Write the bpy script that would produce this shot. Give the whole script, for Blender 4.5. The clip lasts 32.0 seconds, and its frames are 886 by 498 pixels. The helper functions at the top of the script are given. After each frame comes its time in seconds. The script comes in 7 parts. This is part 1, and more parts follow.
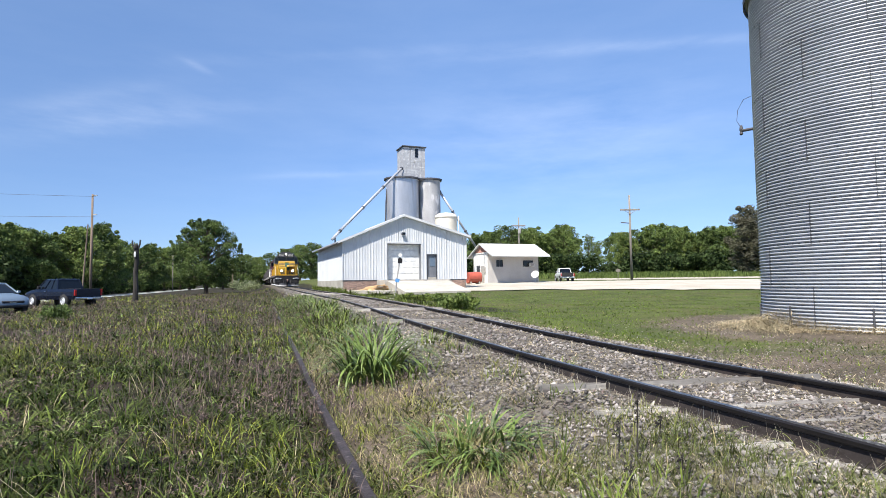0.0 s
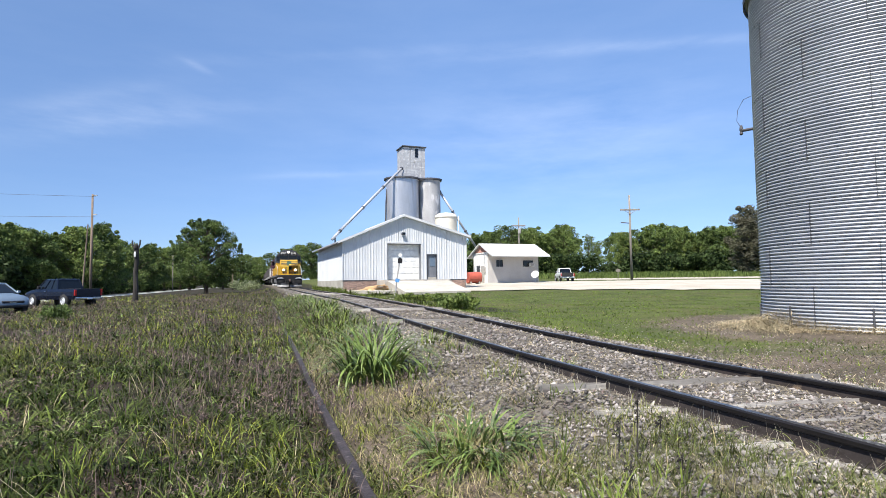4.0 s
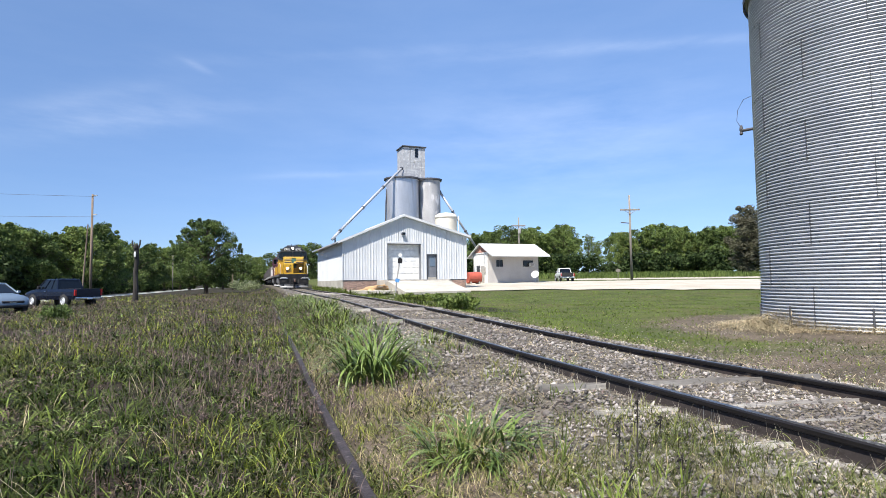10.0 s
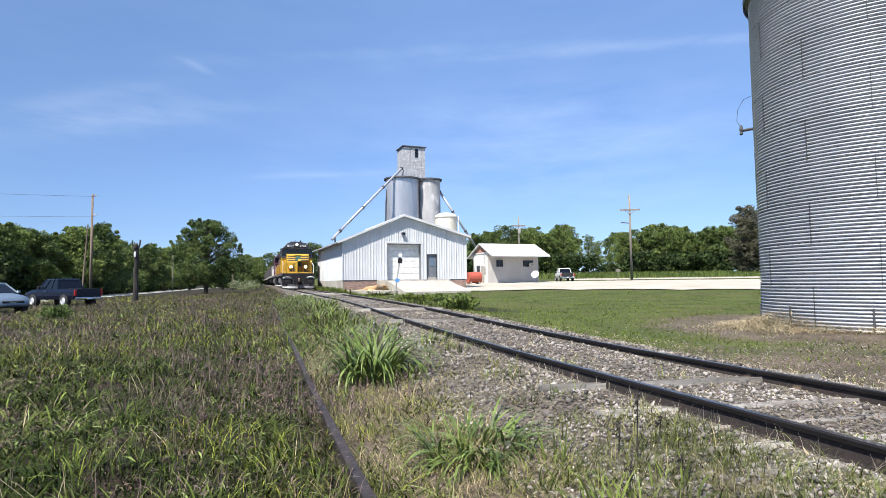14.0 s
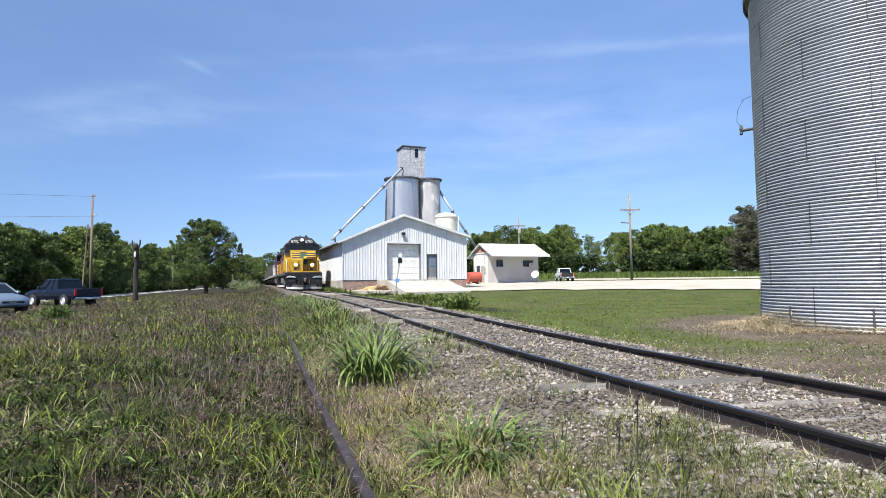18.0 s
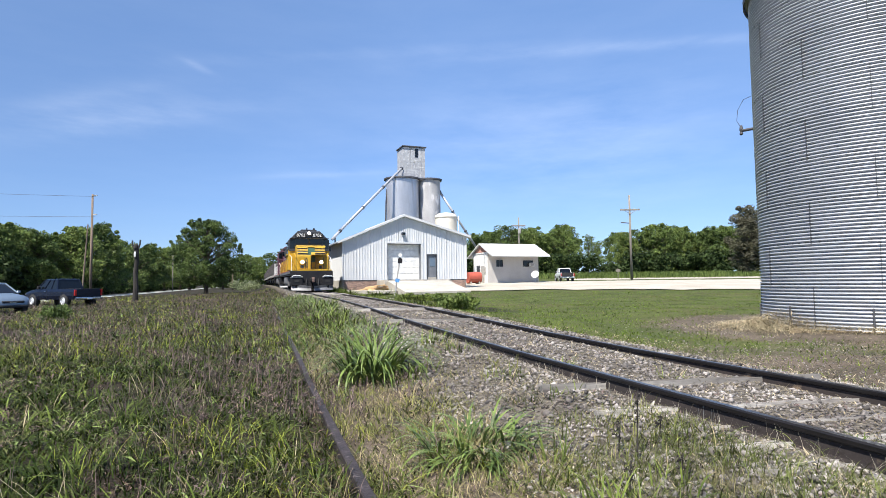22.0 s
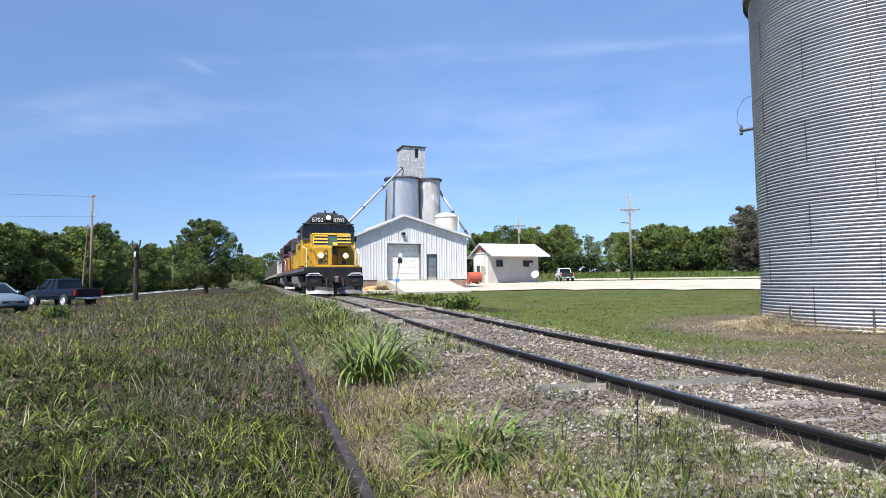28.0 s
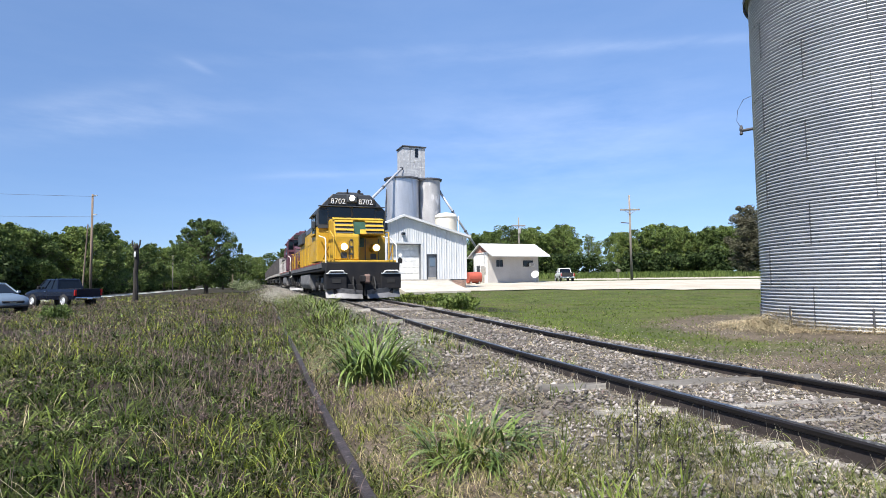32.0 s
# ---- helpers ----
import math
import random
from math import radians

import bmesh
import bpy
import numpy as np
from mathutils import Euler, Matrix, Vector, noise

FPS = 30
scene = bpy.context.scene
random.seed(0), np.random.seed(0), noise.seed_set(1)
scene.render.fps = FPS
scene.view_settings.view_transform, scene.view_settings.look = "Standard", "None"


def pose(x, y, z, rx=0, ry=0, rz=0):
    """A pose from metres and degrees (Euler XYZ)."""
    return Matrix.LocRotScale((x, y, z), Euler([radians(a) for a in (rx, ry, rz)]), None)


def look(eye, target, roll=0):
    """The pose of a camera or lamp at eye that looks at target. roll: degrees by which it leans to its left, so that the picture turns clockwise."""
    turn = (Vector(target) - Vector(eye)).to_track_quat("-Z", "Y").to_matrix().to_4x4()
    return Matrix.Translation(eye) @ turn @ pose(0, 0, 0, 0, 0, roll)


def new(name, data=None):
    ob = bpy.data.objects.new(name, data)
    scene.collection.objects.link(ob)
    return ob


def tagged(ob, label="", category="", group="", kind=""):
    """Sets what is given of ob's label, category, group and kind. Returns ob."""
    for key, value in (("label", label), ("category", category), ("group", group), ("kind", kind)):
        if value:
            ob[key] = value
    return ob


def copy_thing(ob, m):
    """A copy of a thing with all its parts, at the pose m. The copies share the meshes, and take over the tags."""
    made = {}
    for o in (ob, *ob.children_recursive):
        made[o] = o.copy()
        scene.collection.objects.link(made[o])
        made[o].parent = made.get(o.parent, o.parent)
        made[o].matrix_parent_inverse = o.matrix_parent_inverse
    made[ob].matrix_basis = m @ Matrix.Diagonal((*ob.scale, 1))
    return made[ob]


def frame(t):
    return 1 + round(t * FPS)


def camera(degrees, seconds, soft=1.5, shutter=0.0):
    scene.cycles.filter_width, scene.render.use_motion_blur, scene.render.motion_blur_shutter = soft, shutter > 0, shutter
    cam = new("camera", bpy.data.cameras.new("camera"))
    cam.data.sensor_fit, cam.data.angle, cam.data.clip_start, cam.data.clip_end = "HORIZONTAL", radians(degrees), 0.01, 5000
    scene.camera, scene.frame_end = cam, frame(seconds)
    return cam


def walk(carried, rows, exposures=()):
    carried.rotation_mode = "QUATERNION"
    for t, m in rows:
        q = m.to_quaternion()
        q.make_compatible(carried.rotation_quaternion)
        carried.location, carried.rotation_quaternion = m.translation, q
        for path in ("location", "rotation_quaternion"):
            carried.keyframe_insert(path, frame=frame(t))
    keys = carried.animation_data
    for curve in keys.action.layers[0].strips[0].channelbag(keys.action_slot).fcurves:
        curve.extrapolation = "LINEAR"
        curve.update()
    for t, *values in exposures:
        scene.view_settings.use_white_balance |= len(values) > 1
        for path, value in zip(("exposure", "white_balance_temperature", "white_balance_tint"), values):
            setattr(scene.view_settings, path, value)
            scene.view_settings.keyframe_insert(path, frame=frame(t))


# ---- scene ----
cam = camera(76.2, 32.0, soft=0.6)
EYE = (0, 0, 0.8)
STAND = look(EYE, (0, 10, 0.8 + 0.0585 * 10), -0.7)
walk(cam, [(0, STAND), (32, STAND)], [(0, 0.80), (32, 0.80)])

# ---- world, sun ----
SUN_WAY = Vector((0.648, 1.104, -2.0)).normalized()
world = bpy.data.worlds.new("sky")
scene.world = world
world.use_nodes = True
wn, wl = world.node_tree.nodes, world.node_tree.links
bg = wn["Background"]
sky = wn.new("ShaderNodeTexSky")
sky.sky_type, sky.sun_disc = "NISHITA", False
sky.sun_elevation, sky.sun_rotation = radians(57.4), radians(210.4)
sky.air_density, sky.dust_density, sky.ozone_density = 0.85, 0.35, 5.0
# thin high cirrus: a soft veil low in the west and two long faint streaks
tc = wn.new("ShaderNodeTexCoord")


def sky_math(op, a, b=None):
    k = wn.new("ShaderNodeMath")
    k.operation = op
    for sock, v in zip(k.inputs, (a, b)):
        if v is None:
            continue
        if isinstance(v, (int, float)):
            sock.default_value = v
        else:
            wl.new(v, sock)
    return k.outputs[0]


axes = wn.new("ShaderNodeSeparateXYZ")
wl.new(tc.outputs["Generated"], axes.inputs["Vector"])
depth = sky_math("MAXIMUM", axes.outputs["Y"], 0.05)
across, up = sky_math("DIVIDE", axes.outputs["X"], depth), sky_math("DIVIDE", axes.outputs["Z"], depth)


def streak(cx, cz, rx, rz, tilt, amount):
    """A soft patch of cirrus round a point of the sky, longer along its tilt."""
    dx, dz = sky_math("SUBTRACT", across, cx), sky_math("SUBTRACT", up, cz)
    c, q = math.cos(tilt), math.sin(tilt)
    a = sky_math("ADD", sky_math("MULTIPLY", dx, c / rx), sky_math("MULTIPLY", dz, q / rx))
    b = sky_math("SUBTRACT", sky_math("MULTIPLY", dz, c / rz), sky_math("MULTIPLY", dx, q / rz))
    far = sky_math("ADD", sky_math("MULTIPLY", a, a), sky_math("MULTIPLY", b, b))
    return sky_math("MULTIPLY", sky_math("EXPONENT", sky_math("MULTIPLY", far, -1.0)), amount)


veil = None
for row in ((-0.58, 0.300, 0.21, 0.028, 0.10, 0.17), (-0.66, 0.335, 0.16, 0.022, 0.16, 0.09), (-0.44, 0.395, 0.028, 0.006, -0.45, 0.13),
            (0.33, 0.420, 0.30, 0.010, 0.07, 0.085), (-0.20, 0.195, 0.11, 0.006, 0.03, 0.09), (0.05, 0.42, 0.55, 0.012, 0.03, 0.05),
            (0.22, 0.24, 0.36, 0.12, 0.05, 0.10)):
    k = streak(*row)
    veil = k if veil is None else sky_math("ADD", veil, k)
mp = wn.new("ShaderNodeMapping")
mp.inputs["Rotation"].default_value = (0, radians(14), radians(20))
mp.inputs["Scale"].default_value = (2.0, 1.6, 9.0)
cn = wn.new("ShaderNodeTexNoise")
cn.inputs["Scale"].default_value, cn.inputs["Detail"].default_value, cn.inputs["Roughness"].default_value = 2.2, 6, 0.62
wl.new(tc.outputs["Generated"], mp.inputs["Vector"])
wl.new(mp.outputs["Vector"], cn.inputs["Vector"])
cr = wn.new("ShaderNodeMapRange")
cr.inputs["From Min"].default_value, cr.inputs["From Max"].default_value = 0.30, 0.70
wl.new(cn.outputs["Fac"], cr.inputs["Value"])
mx = wn.new("ShaderNodeMix")
mx.data_type = "RGBA"
mx.inputs["B"].default_value = (8.5, 9.0, 9.8, 1)
wl.new(sky_math("ADD", sky_math("MULTIPLY", veil, cr.outputs["Result"]), sky_math("MULTIPLY", cr.outputs["Result"], 0.02)), mx.inputs["Factor"])
tint = wn.new("ShaderNodeMix")
tint.data_type, tint.blend_type = "RGBA", "MULTIPLY"
tint.inputs["Factor"].default_value = 1.0
tint.inputs["B"].default_value = (0.905, 0.965, 1.095, 1)
even = wn.new("ShaderNodeMix")
even.data_type = "RGBA"
even.inputs["Factor"].default_value = 0.45
even.inputs["B"].default_value = (1.75, 2.9, 4.8, 1)
wl.new(sky.outputs["Color"], even.inputs["A"])
wl.new(even.outputs["Result"], tint.inputs["A"])
wl.new(tint.outputs["Result"], mx.inputs["A"])
fall = wn.new("ShaderNodeMix")
fall.data_type, fall.blend_type = "RGBA", "MULTIPLY"
fall.inputs["Factor"].default_value = 1.0
wl.new(mx.outputs["Result"], fall.inputs["A"])
wl.new(sky_math("ADD", sky_math("MULTIPLY", sky_math("MINIMUM", axes.outputs["X"], 0.0), 0.30), 1.03), fall.inputs["B"])
wl.new(fall.outputs["Result"], bg.inputs["Color"])
bg.inputs["Strength"].default_value = 0.102

sun_data = bpy.data.lights.new("sun", "SUN")
sun_data.energy, sun_data.angle, sun_data.color = 5.5, radians(0.53), (1.0, 0.95, 0.87)
sun = new("sun", sun_data)
sun.matrix_world = Matrix.Translation((-30, -30, 60)) @ SUN_WAY.to_track_quat("-Z", "Y").to_matrix().to_4x4()


# ---- materials ----
def mat(name, c1, c2=None, scale=4.0, rough=0.7, metal=0.0, bump=0.15, fine=60.0, spread=0.0, c3=None, c3_at=0.62,
        axis=(1, 1, 1), island=False, spec=0.5, trans=0.0, dist=0.01, mottle=0.6):
    """Colour at two scales, fine relief, and a change of tone from piece to piece."""
    m = bpy.data.materials.new(name)
    m.use_nodes = True
    n, l = m.node_tree.nodes, m.node_tree.links
    b = n["Principled BSDF"]
    b.inputs["Roughness"].default_value, b.inputs["Metallic"].default_value = rough, metal
    b.inputs["Specular IOR Level"].default_value = spec
    tex = n.new("ShaderNodeTexCoord")
    mp = n.new("ShaderNodeMapping")
    mp.inputs["Scale"].default_value = axis
    l.new(tex.outputs["Object"], mp.inputs["Vector"])

    def noise_of(s, detail=5.0):
        k = n.new("ShaderNodeTexNoise")
        k.inputs["Scale"].default_value, k.inputs["Detail"].default_value = s, detail
        l.new(mp.outputs["Vector"], k.inputs["Vector"])
        return k.outputs["Fac"]

    def mix(a, bb, f):
        k = n.new("ShaderNodeMix")
        k.data_type = "RGBA"
        for sock, v in (("A", a), ("B", bb)):
            if isinstance(v, tuple):
                k.inputs[sock].default_value = (*v, 1)
            else:
                l.new(v, k.inputs[sock])
        l.new(f, k.inputs["Factor"])
        return k.outputs["Result"]

    def ramp(v, lo, hi, to=1.0):
        k = n.new("ShaderNodeMapRange")
        k.inputs["From Min"].default_value, k.inputs["From Max"].default_value, k.inputs["To Max"].default_value = lo, hi, to
        l.new(v, k.inputs["Value"])
        return k.outputs["Result"]

    c2 = c2 or tuple(x * 0.78 for x in c1)
    big = noise_of(scale)
    col = mix(c1, c2, ramp(big, 0.35, 0.65))
    small = noise_of(fine, 3.0)
    col = mix(col, tuple(x * 0.62 for x in c2), ramp(small, 0.5, 0.8, mottle))
    if c3:
        col = mix(col, c3, ramp(noise_of(scale * 2.3), c3_at, c3_at + 0.1))
    if spread:
        if island:
            r = n.new("ShaderNodeNewGeometry").outputs["Random Per Island"]
        else:
            r = n.new("ShaderNodeObjectInfo").outputs["Random"]
        hv = n.new("ShaderNodeHueSaturation")
        l.new(col, hv.inputs["Color"])
        l.new(ramp(r, 0, 1), hv.inputs["Value"])
        mr = hv.inputs["Value"].links[0].from_node
        mr.inputs["To Min"].default_value, mr.inputs["To Max"].default_value = 1 - spread, 1 + spread
        col = hv.outputs["Color"]
    l.new(col, b.inputs["Base Color"])
    if bump:
        bp = n.new("ShaderNodeBump")
        bp.inputs["Strength"].default_value, bp.inputs["Distance"].default_value = bump, dist
        l.new(small, bp.inputs["Height"])
        l.new(bp.outputs["Normal"], b.inputs["Normal"])
    if trans:
        tr = n.new("ShaderNodeBsdfTranslucent")
        l.new(col, tr.inputs["Color"])
        ms = n.new("ShaderNodeMixShader")
        ms.inputs["Fac"].default_value = trans
        out = n["Material Output"]
        l.new(b.outputs["BSDF"], ms.inputs[1])
        l.new(tr.outputs["BSDF"], ms.inputs[2])
        l.new(ms.outputs["Shader"], out.inputs["Surface"])
    return m


def glow(name, c, strength):
    m = bpy.data.materials.new(name)
    m.use_nodes = True
    b = m.node_tree.nodes["Principled BSDF"]
    b.inputs["Base Color"].default_value = (*c, 1)
    b.inputs["Emission Color"].default_value = (*c, 1)
    b.inputs["Emission Strength"].default_value = strength
    return m


def dark_glass(name, c=(0.012, 0.016, 0.02), rough=0.05):
    return mat(name, c, rough=rough, bump=0.0, spec=0.45)


M = dict(
    ballast=mat("ballast", (0.20, 0.18, 0.15), (0.12, 0.105, 0.085), 3.0, 0.95, bump=0.8, fine=38, c3=(0.30, 0.25, 0.16)),
    stone=mat("ballast stone", (0.29, 0.265, 0.245), (0.105, 0.092, 0.086), 1.2, 0.9, spread=0.7, island=True, bump=0.3),
    lot=mat("crushed limestone", (0.42, 0.385, 0.325), (0.33, 0.295, 0.235), 0.35, 0.95, bump=0.4, fine=25),
    crossing=mat("pale gravel", (0.36, 0.33, 0.28), (0.22, 0.20, 0.165), 1.3, 0.95, bump=0.6, fine=20, c3=(0.15, 0.14, 0.10), c3_at=0.55),
    road=mat("chalky road", (0.45, 0.44, 0.41), (0.36, 0.35, 0.32), 0.4, 0.95),
    rail=mat("rusty rail", (0.012, 0.010, 0.0105), (0.007, 0.006, 0.0065), 3, 0.5, 0.0, spec=0.3),
    railfoot=mat("dust-caked rail foot", (0.034, 0.025, 0.023), (0.017, 0.013, 0.0125), 2.5, 0.9, bump=0.5, fine=40, c3=(0.18, 0.13, 0.09), c3_at=0.6),
    oldrail=mat("pitted brown rail", (0.042, 0.032, 0.033), (0.020, 0.016, 0.017), 7, 0.75, 0.15, bump=0.7, fine=45, c3=(0.12, 0.10, 0.095), c3_at=0.6),
    railtop=mat("worn rail head", (0.16, 0.15, 0.15), (0.07, 0.06, 0.055), 5, 0.33, 0.8),
    tie=mat("weathered tie", (0.38, 0.36, 0.33), (0.13, 0.115, 0.105), 3, 0.95, bump=1.0, fine=30, axis=(0.25, 7, 1), spread=0.3),
    siding=mat("white ribbed steel", (0.58, 0.595, 0.605), (0.53, 0.545, 0.56), 0.7, 0.42, 0.0, bump=0.03, fine=9, mottle=0.12),
    trim=mat("white trim", (0.60, 0.61, 0.615), (0.52, 0.53, 0.535), 1.0, 0.5, bump=0.03),
    roof=mat("grey steel roof", (0.55, 0.57, 0.58), (0.46, 0.47, 0.48), 0.5, 0.4, 0.3, bump=0.05),
    concrete=mat("pale concrete", (0.44, 0.41, 0.36), (0.33, 0.31, 0.27), 0.8, 0.9, bump=0.3, fine=22, c3=(0.33, 0.29, 0.24)),
    brick=mat("weathered brick", (0.36, 0.25, 0.20), (0.27, 0.18, 0.15), 3, 0.9, bump=0.4, spread=0.25),
    galv=mat("galvanised steel", (0.43, 0.445, 0.475), (0.36, 0.375, 0.405), 0.9, 0.42, 0.3, spec=0.3, bump=0.05, fine=14),
    galv_dark=mat("dark seam", (0.09, 0.09, 0.10), rough=0.6, metal=0.3),
    silo=mat("aged silo steel", (0.58, 0.59, 0.62), (0.40, 0.41, 0.44), 0.5, 0.36, 0.55, c3=(0.36, 0.35, 0.36), axis=(1, 1, 0.15)),
    silo2=mat("stained silo wall", (0.46, 0.455, 0.46), (0.32, 0.315, 0.32), 0.7, 0.7, 0.0, c3=(0.60, 0.59, 0.585), c3_at=0.55, axis=(1, 1, 0.35)),
    clad=mat("mottled grey cladding", (0.44, 0.45, 0.465), (0.32, 0.325, 0.345), 1.6, 0.6, 0.1, c3=(0.54, 0.545, 0.55), c3_at=0.55, bump=0.2),
    cream=mat("cream paint", (0.72, 0.68, 0.58), (0.62, 0.57, 0.47), 0.8, 0.6),
    orange=mat("orange tank paint", (0.40, 0.085, 0.05), (0.30, 0.065, 0.04), 1, 0.5),
    # wall colour greyed to include the shade of the deep eave
    office=mat("white block greyed for eave shade", (0.46, 0.44, 0.42), (0.39, 0.37, 0.35), 0.6, 0.8, bump=0.2),
    pink=mat("reddish gable boards", (0.42, 0.24, 0.19), (0.34, 0.18, 0.14), 1, 0.8),
    wood=mat("utility pole wood", (0.25, 0.185, 0.13), (0.14, 0.105, 0.08), 1.5, 0.9, bump=0.5, axis=(4, 4, 0.4)),
    greywood=mat("grey pole wood", (0.27, 0.24, 0.205), (0.17, 0.15, 0.13), 1.5, 0.9, bump=0.5, axis=(4, 4, 0.4)),
    deadwood=mat("dead trunk", (0.045, 0.038, 0.033), (0.022, 0.02, 0.018), 2, 0.95, bump=0.9, fine=20, axis=(3, 3, 0.5)),
    bark=mat("bark", (0.11, 0.085, 0.06), (0.06, 0.05, 0.04), 2, 0.95, bump=0.8, fine=18, axis=(3, 3, 0.6)),
    wire=mat("wire", (0.05, 0.05, 0.05), rough=0.6),
    black=mat("black rubber", (0.02, 0.02, 0.021), rough=0.8),
    dusty=mat("dust-grey steel", (0.17, 0.17, 0.18), (0.09, 0.09, 0.095), 1.5, 0.8, c3=(0.24, 0.23, 0.21), c3_at=0.58),
    under=mat("sooty black steel", (0.016, 0.017, 0.021), (0.026, 0.025, 0.026), 2, 0.8, 0.0, spec=0.12),
    chrome=mat("chrome", (0.75, 0.75, 0.75), rough=0.15, metal=1.0, bump=0),
    glass=dark_glass("dark glass", (0.006, 0.008, 0.011)),
    yellow=mat("armour yellow paint", (0.56, 0.34, 0.026), (0.45, 0.26, 0.022), 1.2, 0.42, bump=0.06, c3=(0.30, 0.18, 0.04), c3_at=0.62, axis=(1, 1, 0.5)),
    grey=mat("harbour grey paint", (0.052, 0.056, 0.064), (0.036, 0.039, 0.044), 1.2, 0.5),
    green=mat("dark green panel", (0.02, 0.075, 0.045), (0.015, 0.055, 0.03), 3, 0.4),
    redstripe=mat("red stripe", (0.48, 0.05, 0.03), rough=0.5),
    doorgrey=mat("slate grey for door and recess shade", (0.16, 0.17, 0.19), (0.13, 0.14, 0.16), 1, 0.5),
    faded=mat("faded orange-brown paint", (0.34, 0.16, 0.07), (0.24, 0.11, 0.06), 1.5, 0.6, c3=(0.13, 0.06, 0.06)),
    gondola=mat("dark wagon steel", (0.060, 0.056, 0.058), (0.090, 0.082, 0.080), 0.8, 0.8, c3=(0.20, 0.19, 0.185), c3_at=0.62),
    alloy=mat("bright alloy", (0.75, 0.76, 0.78), rough=0.35, metal=0.3, bump=0),
    debris=mat("straw and rot", (0.25, 0.19, 0.12), (0.15, 0.11, 0.07), 4, 0.95, bump=0.8, fine=30),
    maroon=mat("maroon paint", (0.12, 0.045, 0.065), (0.085, 0.032, 0.048), 1.5, 0.5),
    plow=mat("scuffed plow steel", (0.20, 0.20, 0.21), (0.11, 0.11, 0.115), 1.6, 0.55, 0.3, c3=(0.08, 0.08, 0.08), c3_at=0.55),
    hopper=mat("hopper car grey", (0.40, 0.39, 0.37), (0.30, 0.285, 0.265), 0.6, 0.7, c3=(0.24, 0.19, 0.15), c3_at=0.6),
    lamp=glow("lit headlight", (1.0, 0.93, 0.78), 4.0),
    dust=mat("pale dust", (0.62, 0.58, 0.52), (0.55, 0.52, 0.46), 1, 1.0, bump=0),
    rust=mat("dark rust", (0.21, 0.14, 0.115), (0.11, 0.07, 0.06), 5, 0.85, bump=0.4),
    white=mat("white paint", (0.78, 0.78, 0.76), rough=0.5, bump=0.03),
    silver=mat("silver car paint", (0.16, 0.21, 0.27), (0.14, 0.19, 0.25), 1, 0.3, 0.3, bump=0.0),
    navy=mat("dark blue car paint", (0.006, 0.010, 0.024), (0.005, 0.008, 0.020), 1, 0.25, 0.0, bump=0.0, spec=0.3),
    carwhite=mat("white car paint", (0.75, 0.76, 0.77), (0.72, 0.73, 0.74), 1, 0.25, 0, bump=0.0),
    red=mat("red lens", (0.45, 0.02, 0.02), rough=0.2, bump=0),
    blue=mat("blue tag", (0.10, 0.30, 0.62), rough=0.5),
    lumber=mat("split lumber", (0.55, 0.38, 0.20), (0.42, 0.28, 0.15), 2, 0.9, spread=0.25),
)


def leafmat(name, c1, c2, spread=0.35, trans=0.36, scale=0.5, c3=None, c3_at=0.62, rough=0.6, spec=0.1):
    return mat(name, c1, c2, scale, rough, spread=spread, island=True, bump=0, trans=trans, c3=c3, c3_at=c3_at, spec=spec)


